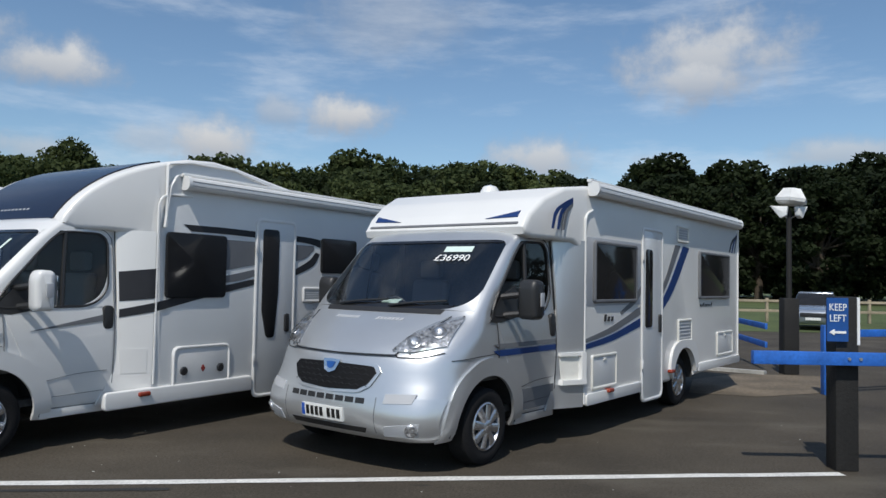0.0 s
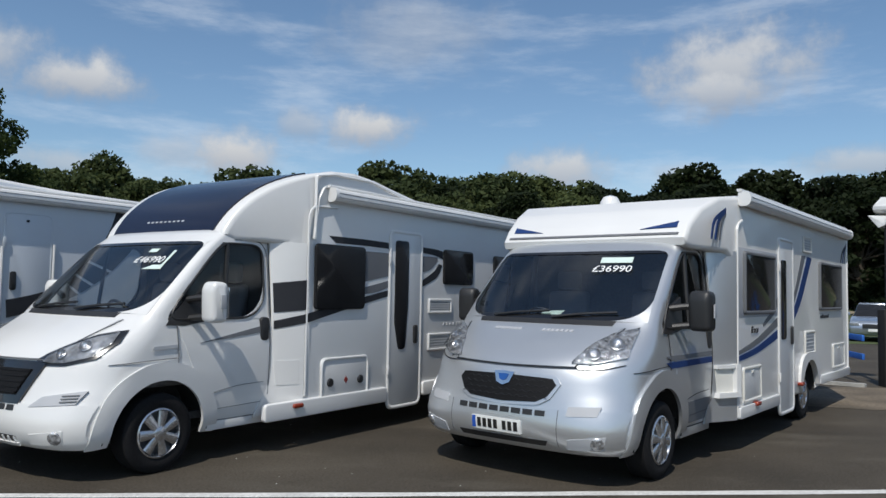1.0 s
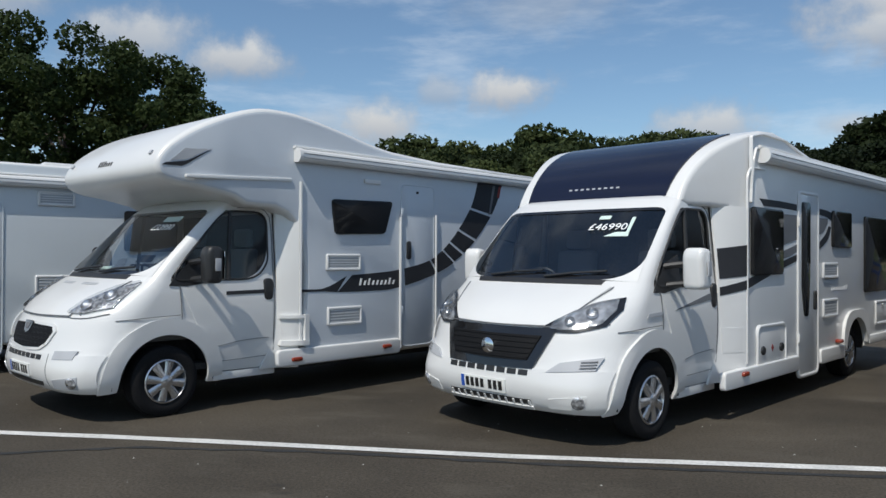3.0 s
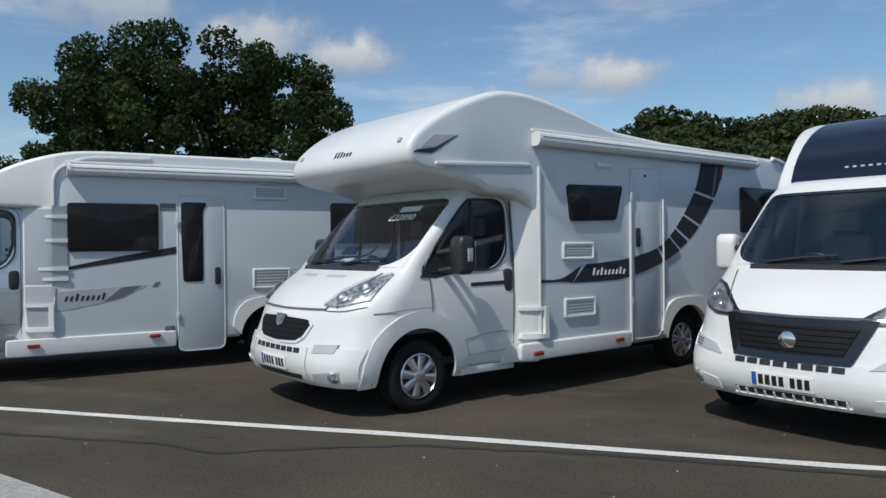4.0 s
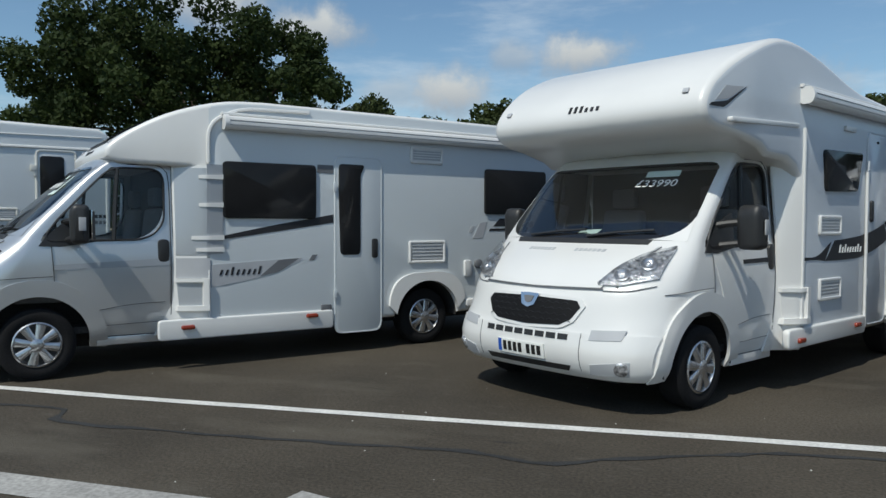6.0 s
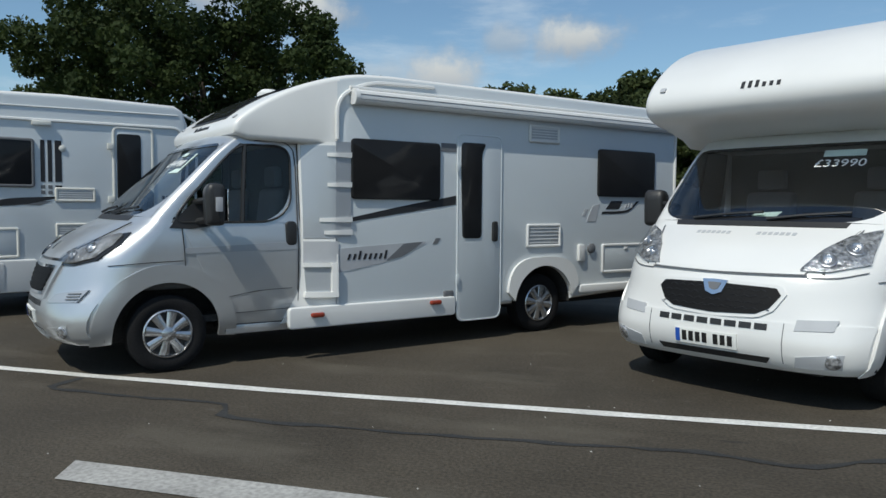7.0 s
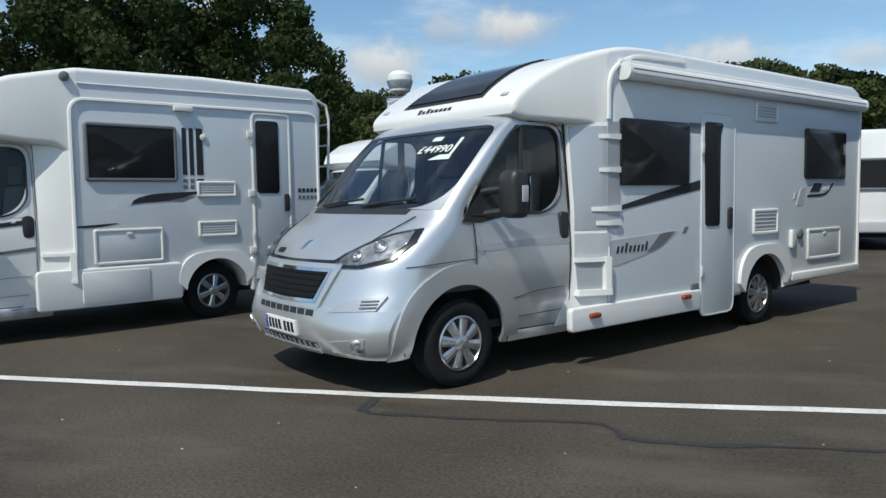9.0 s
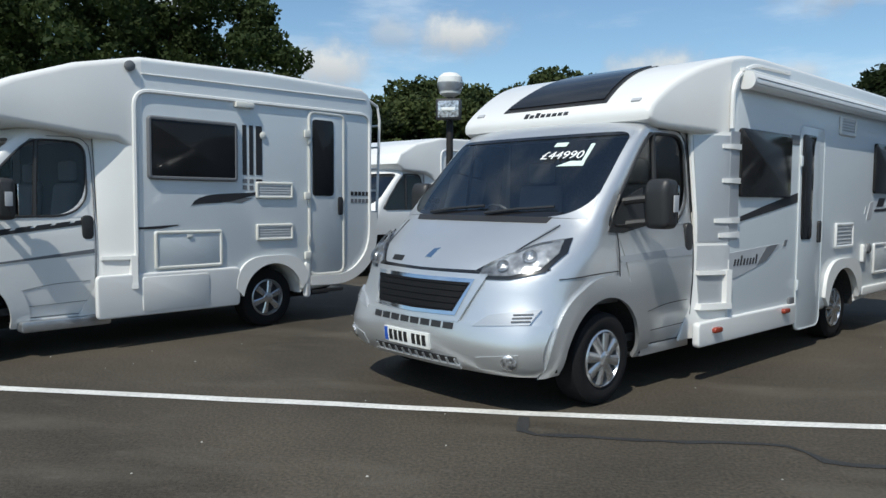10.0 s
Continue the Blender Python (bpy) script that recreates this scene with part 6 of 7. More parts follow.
def motorhome_e():
    v = thing("motorhome", place(-20.28, 6.0, -123.5), "older white coachbuilt motorhome with grey swirl decals and low skirts", "motorhome", "parked motorhomes")
    rear, rw = -4.62, -3.10
    body(v, [(-1.48, 0.33)] + notch(0.36, rw, 0.40) + [(-3.95, 0.40), (rear + 0.12, 0.62), (rear + 0.02, 0.80), (rear - 0.03, 2.6), (rear + 0.04, 2.78), (rear + 0.16, 2.85), (-3.0, 2.87), (-1.6, 2.83), (-1.0, 2.70), (-0.5, 2.52), (-0.2, 2.36), (-0.12, 2.24), (-0.25, 2.14), (-1.10, 2.03), (-1.36, 2.01), (-1.46, 1.95), (-1.50, 1.85), (-1.505, 1.30)], PANEL_GREY, (-1.6, -0.1, 0.88, 1.9), bev=0.06)
    under(v, rear, rw)
    cab(v, WHITE, "old", "", False)
    cab_fairing(v, GELCOAT, -1.52)
    wheel(v, 0, 1.05, "spoke"), wheel(v, 0, -1.05, "spoke", -1), wheel(v, rw, 1.10, "spoke"), wheel(v, rw, -1.10, "spoke", -1)
    arch_trim(v, rw, GELCOAT, 0.40, 0.09)
    habitation_window(v, -1.66, 1.66, -2.63, 2.25, frame_mat=GREY_DECAL)
    entry_door(v, -3.60, 0.54, -4.16, 2.50, -3.66, 1.50, -3.98, 2.40, -4.08, 1.38, rim_mat=CREAM, panel=PANEL_GREY)
    vent(v, -2.88, 1.46, -3.38, 1.65, CREAM), vent(v, -2.88, 0.99, -3.38, 1.18, CREAM)
    locker(v, -1.70, 0.74, -2.46, 1.13, CREAM, PANEL_GREY)
    side_panel("skirt_locker", rect(-1.56, 0.34, -2.28, 0.68), H + 0.03, 0.010, GELCOAT, v, "", 0.03)
    for a, b in ((-1.12, -2.66), (-3.54, -3.62)):
        part("skirt", slab(bmesh.new(), rounded(rect(a, 0.30, b, 0.72), 0.05), H - 0.03, H + 0.03, 0.018, 3), GELCOAT, v)
    part("rear_corner", patch(smooth_line([Vector(q) for q in ((-3.62, 0.44), (-4.15, 0.44), (-4.5, 0.60), (-4.66, 0.86), (-4.68, 1.30))], 5), smooth_line([Vector(q) for q in ((-3.62, 0.55), (-4.15, 0.56), (-4.42, 0.72), (-4.54, 0.95), (-4.56, 1.30))], 5), lambda x, z: (Vector((x, H, z)), Vector((0, 1, 0))), 0.03, 0.05, 24, 3), GELCOAT, v)
    part("entry_step", boxed(-4.12, -3.64, H - 0.25, H + 0.02, 0.34, 0.38, 0.01), BLACK, v)
    edge_trim(v, [(-1.52, 0.72), (-1.52, 2.50), (rear + 0.05, 2.53), (rear + 0.05, 1.25)], 0.022)
    edge_trim(v, [(-1.60, 2.665), (-4.5, 2.71)], 0.010)
    part("awning_light", boxed(-2.85, -2.62, H, H + 0.05, 2.44, 2.50, 0.014), CREAM, v)
    part("vent_cowl", lathe(bmesh.new(), [(0.042, 0), (0.042, 0.012), (0.025, 0.02), (0, 0.021)], 18, "y", (-2.98, H, 2.16)), CREAM, v)
    part("side_cap", lathe(bmesh.new(), [(0.05, 0), (0.05, 0.03), (0.03, 0.04), (0, 0.041)], 16, "y", (-1.48, H, 2.72)), GREY_DECAL, v)
    # decals: bars beside the window, swirls
    for k, w in enumerate((0.05, 0.05, 0.08)):
        x = -2.72 - k * 0.085
        flat_shape(v, rect(x, 1.72, x - w, 2.26), CHARCOAL)
        for z in (1.56, 1.63):
            flat_shape(v, rect(x, z, x - w, z + 0.045), CHARCOAL if k == 2 else GREY_DECAL)
    stripe(v, [(-2.12, 1.40), (-2.5, 1.42), (-2.88, 1.50)], [(-2.15, 1.44), (-2.35, 1.50), (-2.88, 1.53)], CHARCOAL, n=14)
    stripe(v, [(-2.10, 1.38), (-2.4, 1.42), (-2.7, 1.41)], [(-2.2, 1.47), (-2.5, 1.47), (-2.85, 1.47)], GREY_DECAL, n=14, off=0.003)
    stripe(v, [(-1.54, 1.15), (-1.75, 1.15), (-1.95, 1.18)], [(-1.54, 1.17), (-1.75, 1.18), (-1.97, 1.19)], CHARCOAL, n=8)
    for k in range(5):
        for j in range(2):
            x = -4.26 - k * 0.062
            flat_shape(v, rect(x, 1.42 + j * 0.09, x - 0.045, 1.47 + j * 0.09), CHARCOAL if j else GREY_DECAL)
    part("cab_stripe", patch([(-0.2, 1.10), (-1.17, 1.21)], [(-0.2, 1.13), (-1.17, 1.24)], cab_side, 0.012, 0.006, 14, 1), CHARCOAL, v)
    part("cab_stripe", patch([(-0.2, 0.86), (-1.17, 0.93)], [(-0.2, 0.87), (-1.17, 0.97)], cab_side, 0.012, 0.006, 14, 1), GREY_DECAL, v)
    part("side_step", slab(bmesh.new(), rounded(rect(-0.5, 0.24, -1.3, 0.34), 0.03), 0.98, 1.12, 0.015, 2), STEEL, v)
    for z in (0.80, 1.50, 2.22):
        part("hinge", boxed(-3.62, -3.53, H + 0.015, H + 0.045, z - 0.045, z + 0.045, 0.012), CREAM, v)
    for k in range(5):
        part("cab_stripe", patch([(-0.30 - k * 0.17, 1.135 + k * 0.018), (-0.43 - k * 0.17, 1.15 + k * 0.018)], [(-0.33 - k * 0.17, 1.165 + k * 0.018), (-0.46 - k * 0.17, 1.18 + k * 0.018)], cab_side, 0.013, 0.006, 5, 1), CHARCOAL, v)
    ld = new("ladder")
    ld.parent = v
    for y in (0.74, 1.12):
        part("rail", tube(bmesh.new(), [(rear - 0.02, y, 1.15), (rear - 0.15, y, 1.22), (rear - 0.20, y, 2.48), (rear - 0.16, y, 2.66), (rear + 0.02, y, 2.74)], 0.018, 8), GELCOAT, ld)
    for k in range(5):
        part("rung", tube(bmesh.new(), [(rear - 0.155 - 0.011 * k, 0.74, 1.3 + k * 0.28), (rear - 0.155 - 0.011 * k, 1.12, 1.3 + k * 0.28)], 0.014, 6), GELCOAT, ld)
    return v


def motorhome_far(m):
    v = thing("motorhome", m, "white coachbuilt motorhome parked in the row behind", "motorhome", "motorhomes in the second row")
    rear, rw = -5.6, -3.8
    body(v, [(-1.44, 0.36)] + notch(0.38, rw) + [(rear, 0.45), (rear - 0.02, 2.6), (rear + 0.1, 2.76), (-3.0, 2.78), (-1.5, 2.74), (-0.9, 2.60), (-0.5, 2.38), (-0.42, 2.18), (-0.6, 2.05), (-1.10, 2.02), (-1.26, 1.96), (-1.38, 1.84), (-1.44, 1.60), (-1.44, 1.30)], PANEL, (-1.6, -0.4, 0.86, 1.9))
    under(v, rear, rw)
    cab_shell(v, WHITE)
    cab_glazing(v, WHITE)
    cab_fairing(v, GELCOAT, -1.5, False)
    part("underbody", boxed(-1.25, 0.66, -0.72, 0.72, 0.24, 0.98), UNDER, v)
    part("cabin_lining", boxed(-1.235, -1.205, -0.95, 0.95, 0.45, 2.05), TRIM_DARK, v)
    wheel(v, 0, 1.05, "trim"), wheel(v, rw, 1.13, "trim"), wheel(v, 0, -1.05, "trim", -1), wheel(v, rw, -1.13, "trim", -1)
    habitation_window(v, -1.75, 1.5, -2.8, 2.1), habitation_window(v, -4.2, 1.5, -5.3, 2.1)
    entry_door(v, -3.0, 0.4, -3.6, 2.3, -3.1, 1.4, -3.4, 2.1, -3.5, 1.2)
    arch_trim(v, rw, GELCOAT)
    stripe(v, [(-1.6, 1.0), (-2.2, 1.1), (-2.95, 1.25)], [(-1.6, 1.06), (-2.2, 1.18), (-2.95, 1.38)], GREY_DECAL)
    stripe(v, [(-3.65, 1.3), (-4.6, 1.38), (-5.5, 1.4)], [(-3.65, 1.4), (-4.6, 1.44), (-5.5, 1.43)], PALE_DECAL)
    stripe(v, [(-1.6, 0.44), (-2.95, 0.44)], [(-1.6, 0.60), (-2.95, 0.60)], PALE_DECAL, n=4)
    edge_trim(v, [(-1.5, 0.62), (-1.5, 2.5), (rear + 0.05, 2.5), (rear + 0.05, 0.6)], 0.02)
    return v


motorhome_a()
motorhome_b()
motorhome_c()
motorhome_d()
motorhome_e()
def motorhome_rear(m):
    """A coachbuilt body seen from behind, its rear panel at x = 0."""
    v = thing("motorhome", m, "white coachbuilt motorhome with a wide dark rear window", "motorhome", "motorhomes in the second row")
    outline = rounded([(-1.12, 0.62), (1.12, 0.62), (1.12, 2.86), (-1.12, 2.86)], [0.05, 0.05, 0.22, 0.22], 6)
    bm = bmesh.new()
    rings = []
    for x, d in ((0.0, 0.06), (0.02, 0.02), (0.07, 0.0), (5.6, 0.0), (5.7, 0.05)):
        rings.append([bm.verts.new((x, p.x, p.y)) for p in inset(outline, d)])
    n = len(outline)
    for a, b in zip(rings, rings[1:]):
        for k in range(n):
            bm.faces.new((a[k], a[(k + 1) % n], b[(k + 1) % n], b[k]))
    bm.faces.new(rings[0]), bm.faces.new(rings[-1])
    part("body", bm, GELCOAT, v)
    rear = lambda y, z: (Vector((0.0, y, z)), Vector((-1, 0, 0)))
    win = part("window", patch([(-0.74, 1.50), (0.74, 1.50)], [(-0.74, 2.12), (0.74, 2.12)], rear, 0.03, 0.04, 12, 4), ACRYLIC, v, "dark tinted rear window")
    loop = rounded_path([(0.0, 1.46), (0.78, 1.46), (0.78, 2.16), (-0.78, 2.16), (-0.78, 1.46), (0.0, 1.46)], 0.12)
    part("window_frame", tube(bmesh.new(), [(-0.02, q.x, q.y) for q in loop], 0.03, 6), GREY_DECAL, win)
    part("bumper", slab(bmesh.new(), rounded(rect(-0.10, 0.42, 0.25, 0.72), 0.06), -1.12, 1.12, 0.03, 2), PALE_DECAL, v)
    for y0, z0, y1, z1 in ((0.80, 1.22, 0.35, 1.28), (0.80, 1.02, 0.40, 1.05), (-0.45, 2.42, -0.85, 2.52)):
        part("stripe", patch([(y0, z0), (y1, z1)], [(y0, z0 + 0.025), (y1, z1 + 0.03)], rear, 0.004, 0.006, 6, 1), GREY_DECAL, v)
    for s in (1, -1):
        part("tail_lamp", boxed(-0.02, 0.02, s * 0.98 - 0.05, s * 0.98 + 0.05, 0.78, 1.02, 0.012), AMBER, v)
        wheel(v, 1.5, s * 1.08, "trim", s)
    part("chassis", boxed(0.3, 5.5, -0.85, 0.85, 0.30, 0.66), UNDER, v)
    return v


motorhome_rear(pose(-7.0, 19.3, 0, 0, 0, 84.0))
far_van = motorhome_far(place(-18.6, 14.5, -124.0))
for x, y, h in ((-4.3, 18.0, -121.0), (0.6, 17.6, -125.0)):
    copy_thing(far_van, place(x, y, h))


# ---------------- barrier, sign, posts ----------------
def barrier_post():
    p = thing("barrier_post", pose(3.56, 6.66, 0), "square black-stained timber post with a white edge strip", "post")
    b = bmesh.new()
    box(b, -0.10, 0.10, -0.09, 0.09, 0.0, 1.52, 0.012)
    part("post", b, POST_BLACK, p)
    part("edge_strip", boxed(0.085, 0.108, -0.098, -0.086, 1.10, 1.515), LETTER, p)
    return p


def barrier_beam():
    b = thing("barrier_beam", pose(2.70, 6.50, 0.985), "blue painted timber barrier rail bolted to a post", "barrier rail")
    part("beam", boxed(0, 5.2, -0.03, 0.04, -0.058, 0.055, 0.008), RAIL_BLUE, b)
    for x in (0.82, 0.92):
        part("bolt", lathe(bmesh.new(), [(0.014, 0), (0.014, 0.012), (0, 0.014)], 8, "y", (x, -0.042, 0.0)), STEEL, b)
    return b


def keep_left_sign():
    s = thing("keep_left_sign", pose(3.455, 6.535, 1.32), "small blue board with white words and an arrow", "sign")
    part("board", slab(bmesh.new(), rounded(rect(-0.093, -0.19, 0.093, 0.19), 0.008), -0.006, 0.006), SIGN_BLUE, s)
    face = Matrix.Rotation(math.pi / 2, 4, "X")
    for t, z in (("KEEP", 0.105), ("LEFT", 0.01)):
        m = Matrix.Translation((0, -0.008, z)) @ face @ Matrix.Diagonal((0.82, 1, 1, 1))
        lettering(t, 0.088, LETTER, s, m)
    a = flat_shape(s, [(-0.075, -0.11), (-0.03, -0.082), (-0.03, -0.10), (0.07, -0.10), (0.07, -0.12), (-0.03, -0.12), (-0.03, -0.138)], LETTER, "arrow", y=-0.0085, off=0.003)
    return s


def lamp_post(x, y, top, m_head=0.0, style="box"):
    p = thing("lamp_post", pose(x, y, 0), "black lamp column with white floodlight heads", "lamp post")
    part("column", tube(bmesh.new(), [(0, 0, 0), (0, 0, top - 0.25)], [0.055, 0.045], 12), POST_BLACK, p)
    if style == "box":
        b = bmesh.new()
        lathe(b, [(0.22, -0.15), (0.29, -0.11), (0.30, -0.05), (0.17, 0.14), (0.0, 0.17)], 6, "z")
        bmesh.ops.rotate(b, cent=(0, 0, 0), matrix=Matrix.Rotation(radians(7), 3, "Y"), verts=b.verts)
        bmesh.ops.translate(b, vec=(0.05, 0, top), verts=b.verts)
        part("lamp_head", b, LAMP_WHITE, p)
        for s in (-1, 1):
            b = bmesh.new()
            slab(b, rounded([(-0.16, 0.09), (0.02, -0.15), (0.13, -0.10), (0.15, 0.07)], 0.02), -0.05, 0.05, 0.012, 2)
            if s > 0:
                bmesh.ops.rotate(b, cent=(0, 0, 0), matrix=Matrix.Rotation(math.pi, 3, "Z"), verts=b.verts)
            bmesh.ops.rotate(b, cent=(0, 0, 0), matrix=Matrix.Rotation(radians(35 * s), 3, "Z"), verts=b.verts)
            bmesh.ops.translate(b, vec=(s * 0.20, -0.05, top - 0.27), verts=b.verts)
            part("floodlight", b, LAMP_WHITE, p)
            part("bracket", tube(bmesh.new(), [(0, 0, top - 0.42), (s * 0.12, -0.02, top - 0.36), (s * 0.18, -0.04, top - 0.28)], 0.015, 6), STEEL, p)
        part("control_box", boxed(-0.14, 0.14, -0.12, 0.12, 0.0, 1.40, 0.02), POST_BLACK, p)
    else:
        part("lamp_head", lathe(bmesh.new(), [(0.05, -0.25), (0.14, -0.2), (0.175, -0.06), (0.165, 0.02), (0.10, 0.075), (0, 0.09)], 22, "z", (0, 0, top)), LAMP_WHITE, p)
        part("lamp_band", lathe(bmesh.new(), [(0.15, -0.17), (0.182, -0.07), (0.182, -0.055), (0.15, -0.05)], 22, "z", (0, 0, top)), STEEL, p)
        b = bmesh.new()
        box(b, -0.17, 0.17, -0.10, 0.0, -0.14, 0.14, 0.02)
        bmesh.ops.translate(b, vec=(0.0, -0.06, top - 0.42), verts=b.verts)
        f = part("floodlight", b, BLACK, p)
        part("floodlight_glass", boxed(-0.14, 0.14, -0.168, -0.158, top - 0.53, top - 0.31, 0.004), LENS, f)
        part("lamp_tube", boxed(-0.09, 0.09, -0.176, -0.170, top - 0.44, top - 0.40, 0.003), LETTER, f)
    return p


def blue_fence_section(x0, y0, x1, y1, z_hi=0.85, z_lo=0.5, post=True):
    f = thing("rail_fence", pose(x0, y0, 0), "low fence of two blue painted timber rails", "fence", "blue fences")
    d = Vector((x1 - x0, y1 - y0, 0))
    for z in (z_hi, z_lo):
        b = bmesh.new()
        box(b, 0, d.length, -0.025, 0.025, z - 0.055, z + 0.055, 0.008)
        bmesh.ops.rotate(b, cent=(0, 0, 0), matrix=Matrix.Rotation(math.atan2(d.y, d.x), 3, "Z"), verts=b.verts)
        part("rail", b, RAIL_BLUE, f)
    n = max(2, int(d.length / 2.2) + 1)
    for k in range(n) if post else (n - 1,):
        q = d * (k / (n - 1))
        part("post", boxed(q.x - 0.06, q.x + 0.06, q.y + 0.03, q.y + 0.15, 0, z_hi + 0.12, 0.01), RAIL_BLUE, f)
    return f


barrier_post()
barrier_beam()
keep_left_sign()
lamp_post(6.45, 13.9, 3.30)
lamp_post(-15.85, 10.0, 3.10, style="round")
blue_fence_section(6.2, 14.3, 7.0, 19.0, post=False)
blue_fence_section(5.8, 11.2, 10.8, 13.2, 0.92, 0.55)


def timber_fence():
    f = thing("field_fence", pose(-40, 35, 0), "weathered timber post-and-rail fence beside the grass", "fence")
    for k in range(41):
        part("post", boxed(k * 2.4 - 0.06, k * 2.4 + 0.06, -0.06, 0.06, 0, 1.12, 0.012), TIMBER, f)
    for k in range(40):
        for z in (0.98, 0.52):
            part("rail", boxed(k * 2.4 + 0.03, k * 2.4 + 2.37, -0.09, -0.05, z - 0.06, z + 0.06, 0.01), TIMBER, f)
    return f


timber_fence()
sheet("dirt_patch", [(3.7, 11.2), (4.6, 10.9), (6.0, 11.5), (7.0, 12.6), (6.9, 13.6), (5.4, 13.7), (4.3, 12.8)], 0.006, DIRT, "dusty earth patch at the edge of the asphalt", "ground")
sheet("kerb", [(4.6, 14.6), (5.9, 13.7), (6.0, 13.82), (4.7, 14.72)], 0.06, KERB, "pale concrete kerb edging", "kerb", thick=0.06)


# ---------------- cars beyond the fence ----------------
def saloon_car(x, y, heading, paint, label):
    c = thing("car", pose(x, y, 0, 0, 0, heading), label, "car", "parked cars")
    lower = rounded([(2.2, 0.25), (2.28, 0.55), (2.15, 0.78), (1.2, 0.95), (-1.6, 1.0), (-2.2, 0.92), (-2.28, 0.5), (-2.2, 0.25)], 0.12)
    part("body", slab(bmesh.new(), lower, -0.89, 0.89, 0.12, 4), paint, c)
    b = slab(bmesh.new(), rounded([(1.25, 0.92), (0.35, 1.40), (-0.9, 1.45), (-1.75, 0.96)], 0.12), -0.78, 0.78, 0.08, 3)
    for v in b.verts:
        v.co.y *= 1 - 0.18 * max(0, (v.co.z - 0.95) / 0.5)
    part("cabin_glass", b, ACRYLIC, c)
    b = slab(bmesh.new(), rounded([(0.32, 1.40), (-0.85, 1.445), (-0.85, 1.475), (0.30, 1.435)], 0.012), -0.62, 0.62, 0.01, 2)
    part("roof", b, paint, c)
    part("grille", boxed(2.24, 2.292, -0.45, 0.45, 0.52, 0.68, 0.02), BLACK, c)
    part("number_plate", boxed(2.28, 2.30, -0.26, 0.26, 0.40, 0.50, 0.004), PLATE, c)
    for s in (1, -1):
        part("headlamp", boxed(2.0, 2.27, s * 0.70 - 0.16, s * 0.70 + 0.16, 0.60, 0.76, 0.05), LENS, c)
        for wx in (1.4, -1.35):
            part("tyre", lathe(bmesh.new(), [(0.2, -0.1), (0.31, -0.09), (0.315, 0.0), (0.3, 0.09), (0.2, 0.1)], 28, "y", (wx, s * 0.80, 0.315)), RUBBER, c)
            part("rim", lathe(bmesh.new(), [(0.2, -0.105), (0.2, 0.105)], 20, "y", (wx, s * 0.80, 0.315)), ALLOY, c)
        part("door_mirror", boxed(0.62, 0.78, s * 0.98 - 0.09, s * 0.98 + 0.09, 0.96, 1.08, 0.03), paint, c)
    return c


saloon_car(15.0, 30.0, -119, CAR_SILVER, "silver saloon car parked beside the timber fence")
saloon_car(19.4, 30.5, -119, CAR_SILVER, "silver car parked further along the fence")


# ---------------- trees ----------------
def leaf_cloud(centres, radii, per, size, rng):
    """Many small leaf blades in clumps, thickest at each clump's skin."""
    vs, fs = [], []
    for c, r in zip(centres, radii):
        k = int(per * (r / np.mean(radii)) ** 2)
        d = rng.normal(size=(k, 3))
        d /= np.linalg.norm(d, axis=1)[:, None]
        rad = r * (0.55 + 0.5 * rng.random(k)) ** 0.8
        p = c + d * rad[:, None] * np.array([1, 1, 0.8])
        a = rng.normal(size=(k, 3))
        a /= np.linalg.norm(a, axis=1)[:, None]
        b = np.cross(a, d + 0.6 * rng.normal(size=(k, 3)))
        b /= np.linalg.norm(b, axis=1)[:, None] + 1e-9
        s = size * (0.6 + 0.8 * rng.random(k))[:, None]
        base = sum(len(x) for x in vs)
        quad = np.stack([p - a * s * 0.5, p + b * s * 0.33, p + a * s * 0.55, p - b * s * 0.33], 1).reshape(-1, 3)
        vs.append(quad)
        idx = base + np.arange(k * 4).reshape(-1, 4)
        fs.extend(idx.tolist())
    return np.concatenate(vs), fs


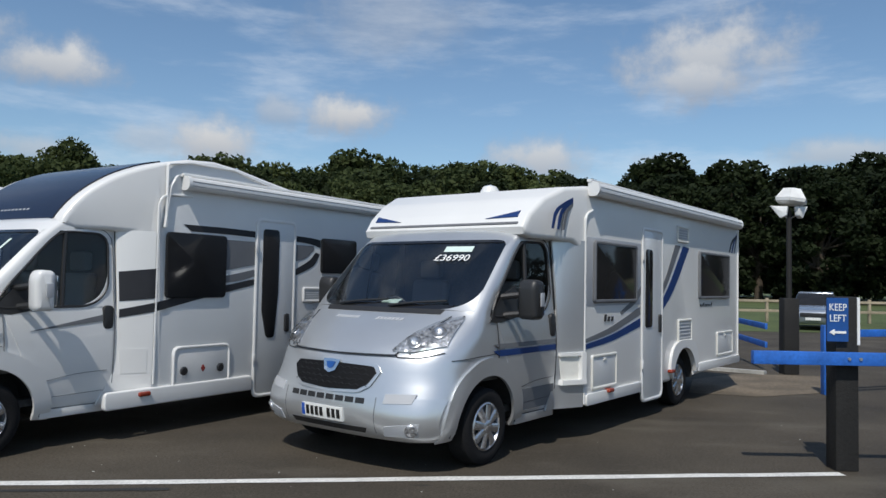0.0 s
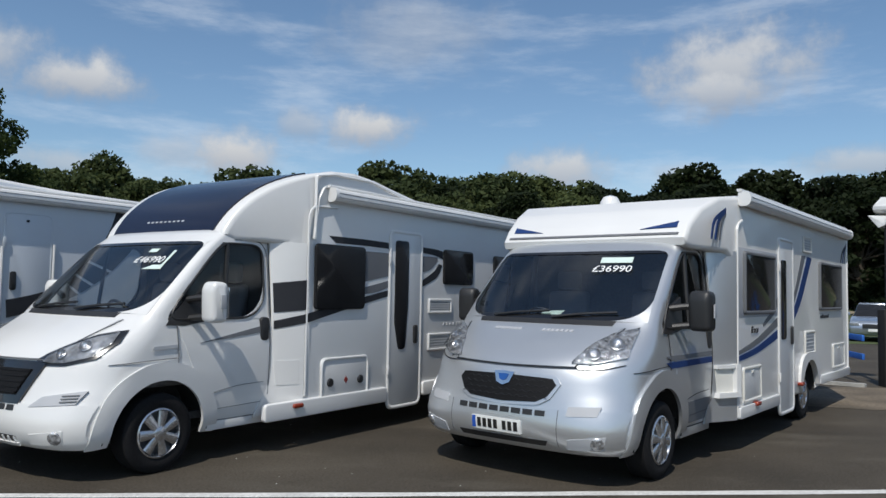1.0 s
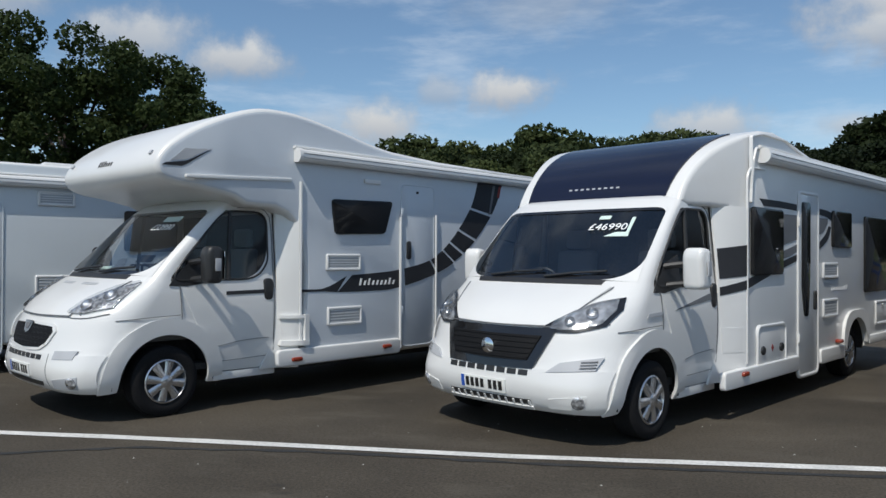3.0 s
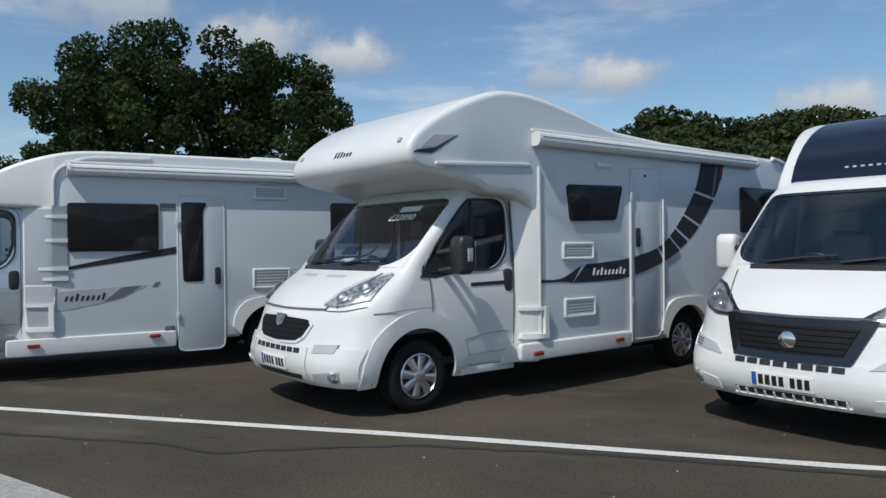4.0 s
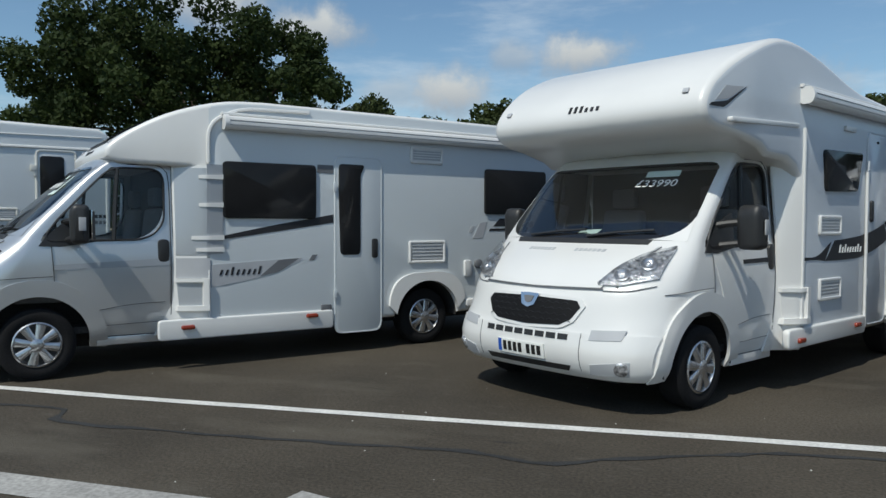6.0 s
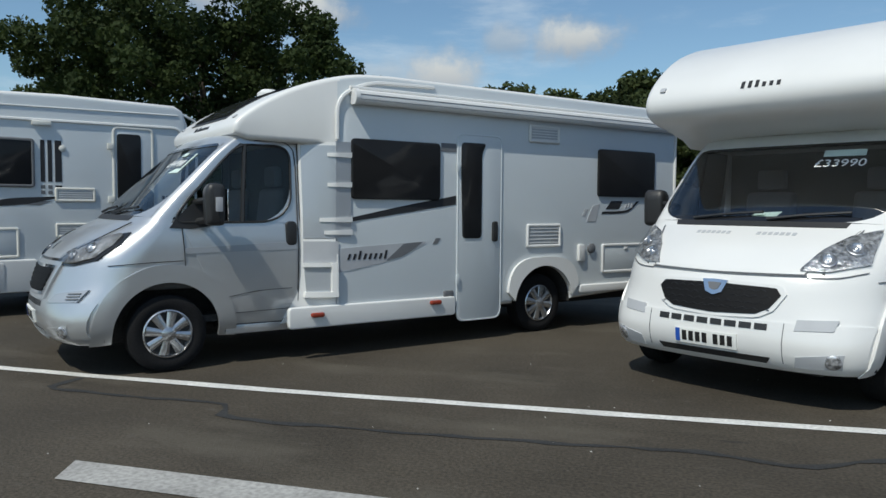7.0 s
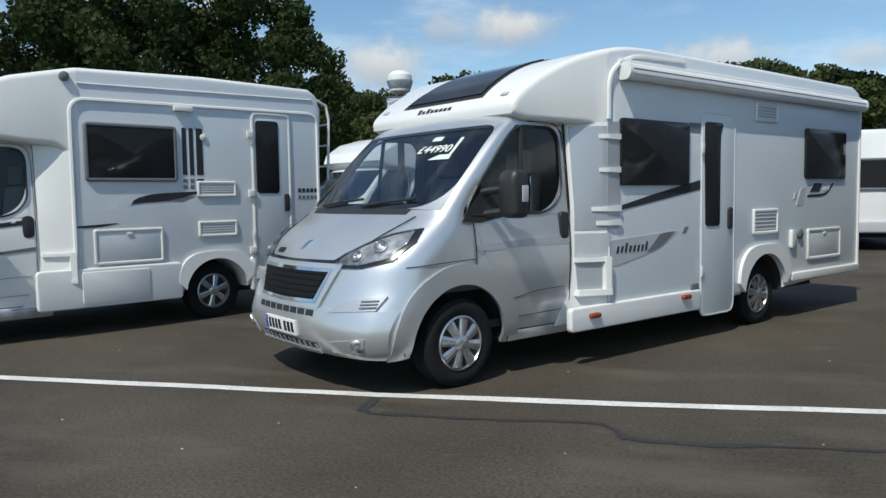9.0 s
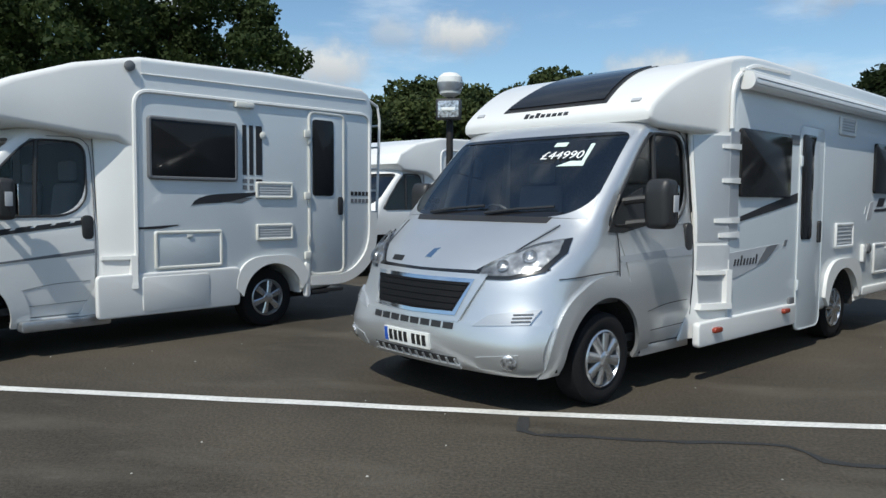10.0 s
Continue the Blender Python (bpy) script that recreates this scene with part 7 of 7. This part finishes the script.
def make_tree(m, height, spread, seed, leaves, per, size, label, clumps=60, low=0.25, group="", puff=0.20, dome=0.80):
    rng = np.random.default_rng(seed)
    t = thing("tree", m, label, "tree", group)
    bm = bmesh.new()
    lean = rng.normal(size=2) * 0.02 * height
    fork = height * 0.35
    tube(bm, [(0, 0, -0.1), (0, 0, height * 0.04), (lean[0] * 0.3, lean[1] * 0.3, fork), (lean[0], lean[1], height * 0.8)], [height * 0.045, height * 0.032, height * 0.024, height * 0.004], 9)
    centres, radii = [], []
    for k in range(clumps):
        a = 2.399963 * k + rng.random() * 0.7
        u = (k + 0.5) / clumps
        zz = low + (1 - low) * u ** 0.85
        env = math.sin(math.pi * min(1, (zz - low) / (1 - low) * dome + 0.17)) ** 0.6
        rr = spread * env * (0.22 + 0.76 * rng.random() ** 0.6)
        centres.append(np.array([rr * math.cos(a) + lean[0], rr * math.sin(a) + lean[1], height * (low + (1 - low) * u * 0.9) + rng.normal() * 0.02 * height]))
        radii.append(spread * puff * (1 + 0.7 * rng.random()))
    for c in centres[:: max(1, clumps // 22)]:
        s = fork * (0.6 + 0.6 * rng.random())
        mid = np.array([c[0] * 0.45, c[1] * 0.45, (s + c[2]) / 2 + 0.04 * height])
        tube(bm, [(0, 0, s), tuple(mid), tuple(c)], [height * 0.014, height * 0.008, height * 0.003], 5, False)
    part("trunk", bm, BARK, t)
    vs, fs = leaf_cloud(centres, radii, per, size, rng)
    me = bpy.data.meshes.new("crown")
    me.from_pydata(vs.tolist(), [], fs)
    me.materials.append(leaves)
    cr = new("crown", me)
    cr.parent = t
    return t


make_tree(pose(-43.8, 49, 0), 17.3, 14.3, 8, LEAF_OAK, 380, 0.31, "large dark green oak tree with a broad uneven crown", 330, 0.16, "", 0.066, 0.66)
kinds = [make_tree(pose(20 + 14 * k, 118 + 5 * k, 0), 17.5 + k * 0.6, 7.0 + 0.5 * k, 20 + k, LEAF_HAZED if k > 2 else LEAF_WOOD, 230, 0.66, "woodland tree with a full green crown", 50, 0.10, "woodland trees", 0.17) for k in range(5)]
rng = random.Random(11)
for row, (dist, step, hi) in enumerate(((134, 3.3, 1.20), (112, 3.9, 0.92), (92, 3.9, 0.70))):
    az = -64.0
    while az < 118:
        # past azimuth 48: sparse unseen trees, added to darken reflections in the windows
        az += step * rng.uniform(0.7, 1.3) * (1 if az < 48 else 2.4)
        d = dist * rng.uniform(0.95, 1.06)
        s = hi * rng.uniform(0.94, 1.07) * (0.64 if az < -30 else (0.90 if az < -15 else 1.0))
        x, y = -7 + d * math.sin(radians(az)), d * math.cos(radians(az))
        # kinds 3 and 4 have the haze-toned leaves; the back row's left uses only them
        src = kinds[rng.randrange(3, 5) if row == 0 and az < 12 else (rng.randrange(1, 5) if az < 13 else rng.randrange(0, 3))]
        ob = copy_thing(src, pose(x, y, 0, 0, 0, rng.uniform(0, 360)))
        ob.scale = (s * rng.uniform(1.0, 1.25), s * rng.uniform(1.0, 1.25), s)


# ---------------- grit on the asphalt ----------------
grit = random.Random(4)
bm = bmesh.new()
for k in range(120):
    x, y, r = grit.uniform(-19, 5), grit.uniform(2.6, 9.0), grit.uniform(0.004, 0.009)
    vs = [bm.verts.new((x + r * math.cos(a) * grit.uniform(0.7, 1.3), y + r * math.sin(a) * grit.uniform(0.7, 1.3), 0.0)) for a in (0, 1.3, 2.5, 3.8, 5.1)]
    top = bm.verts.new((x, y, r * 0.8))
    for a, b in zip(vs, vs[1:] + vs[:1]):
        bm.faces.new((a, b, top))
tagged(mesh_ob("grit", bm, KERB, smooth=False), "scattered pale grit and pebbles on the asphalt", "grit", "", "stuff")
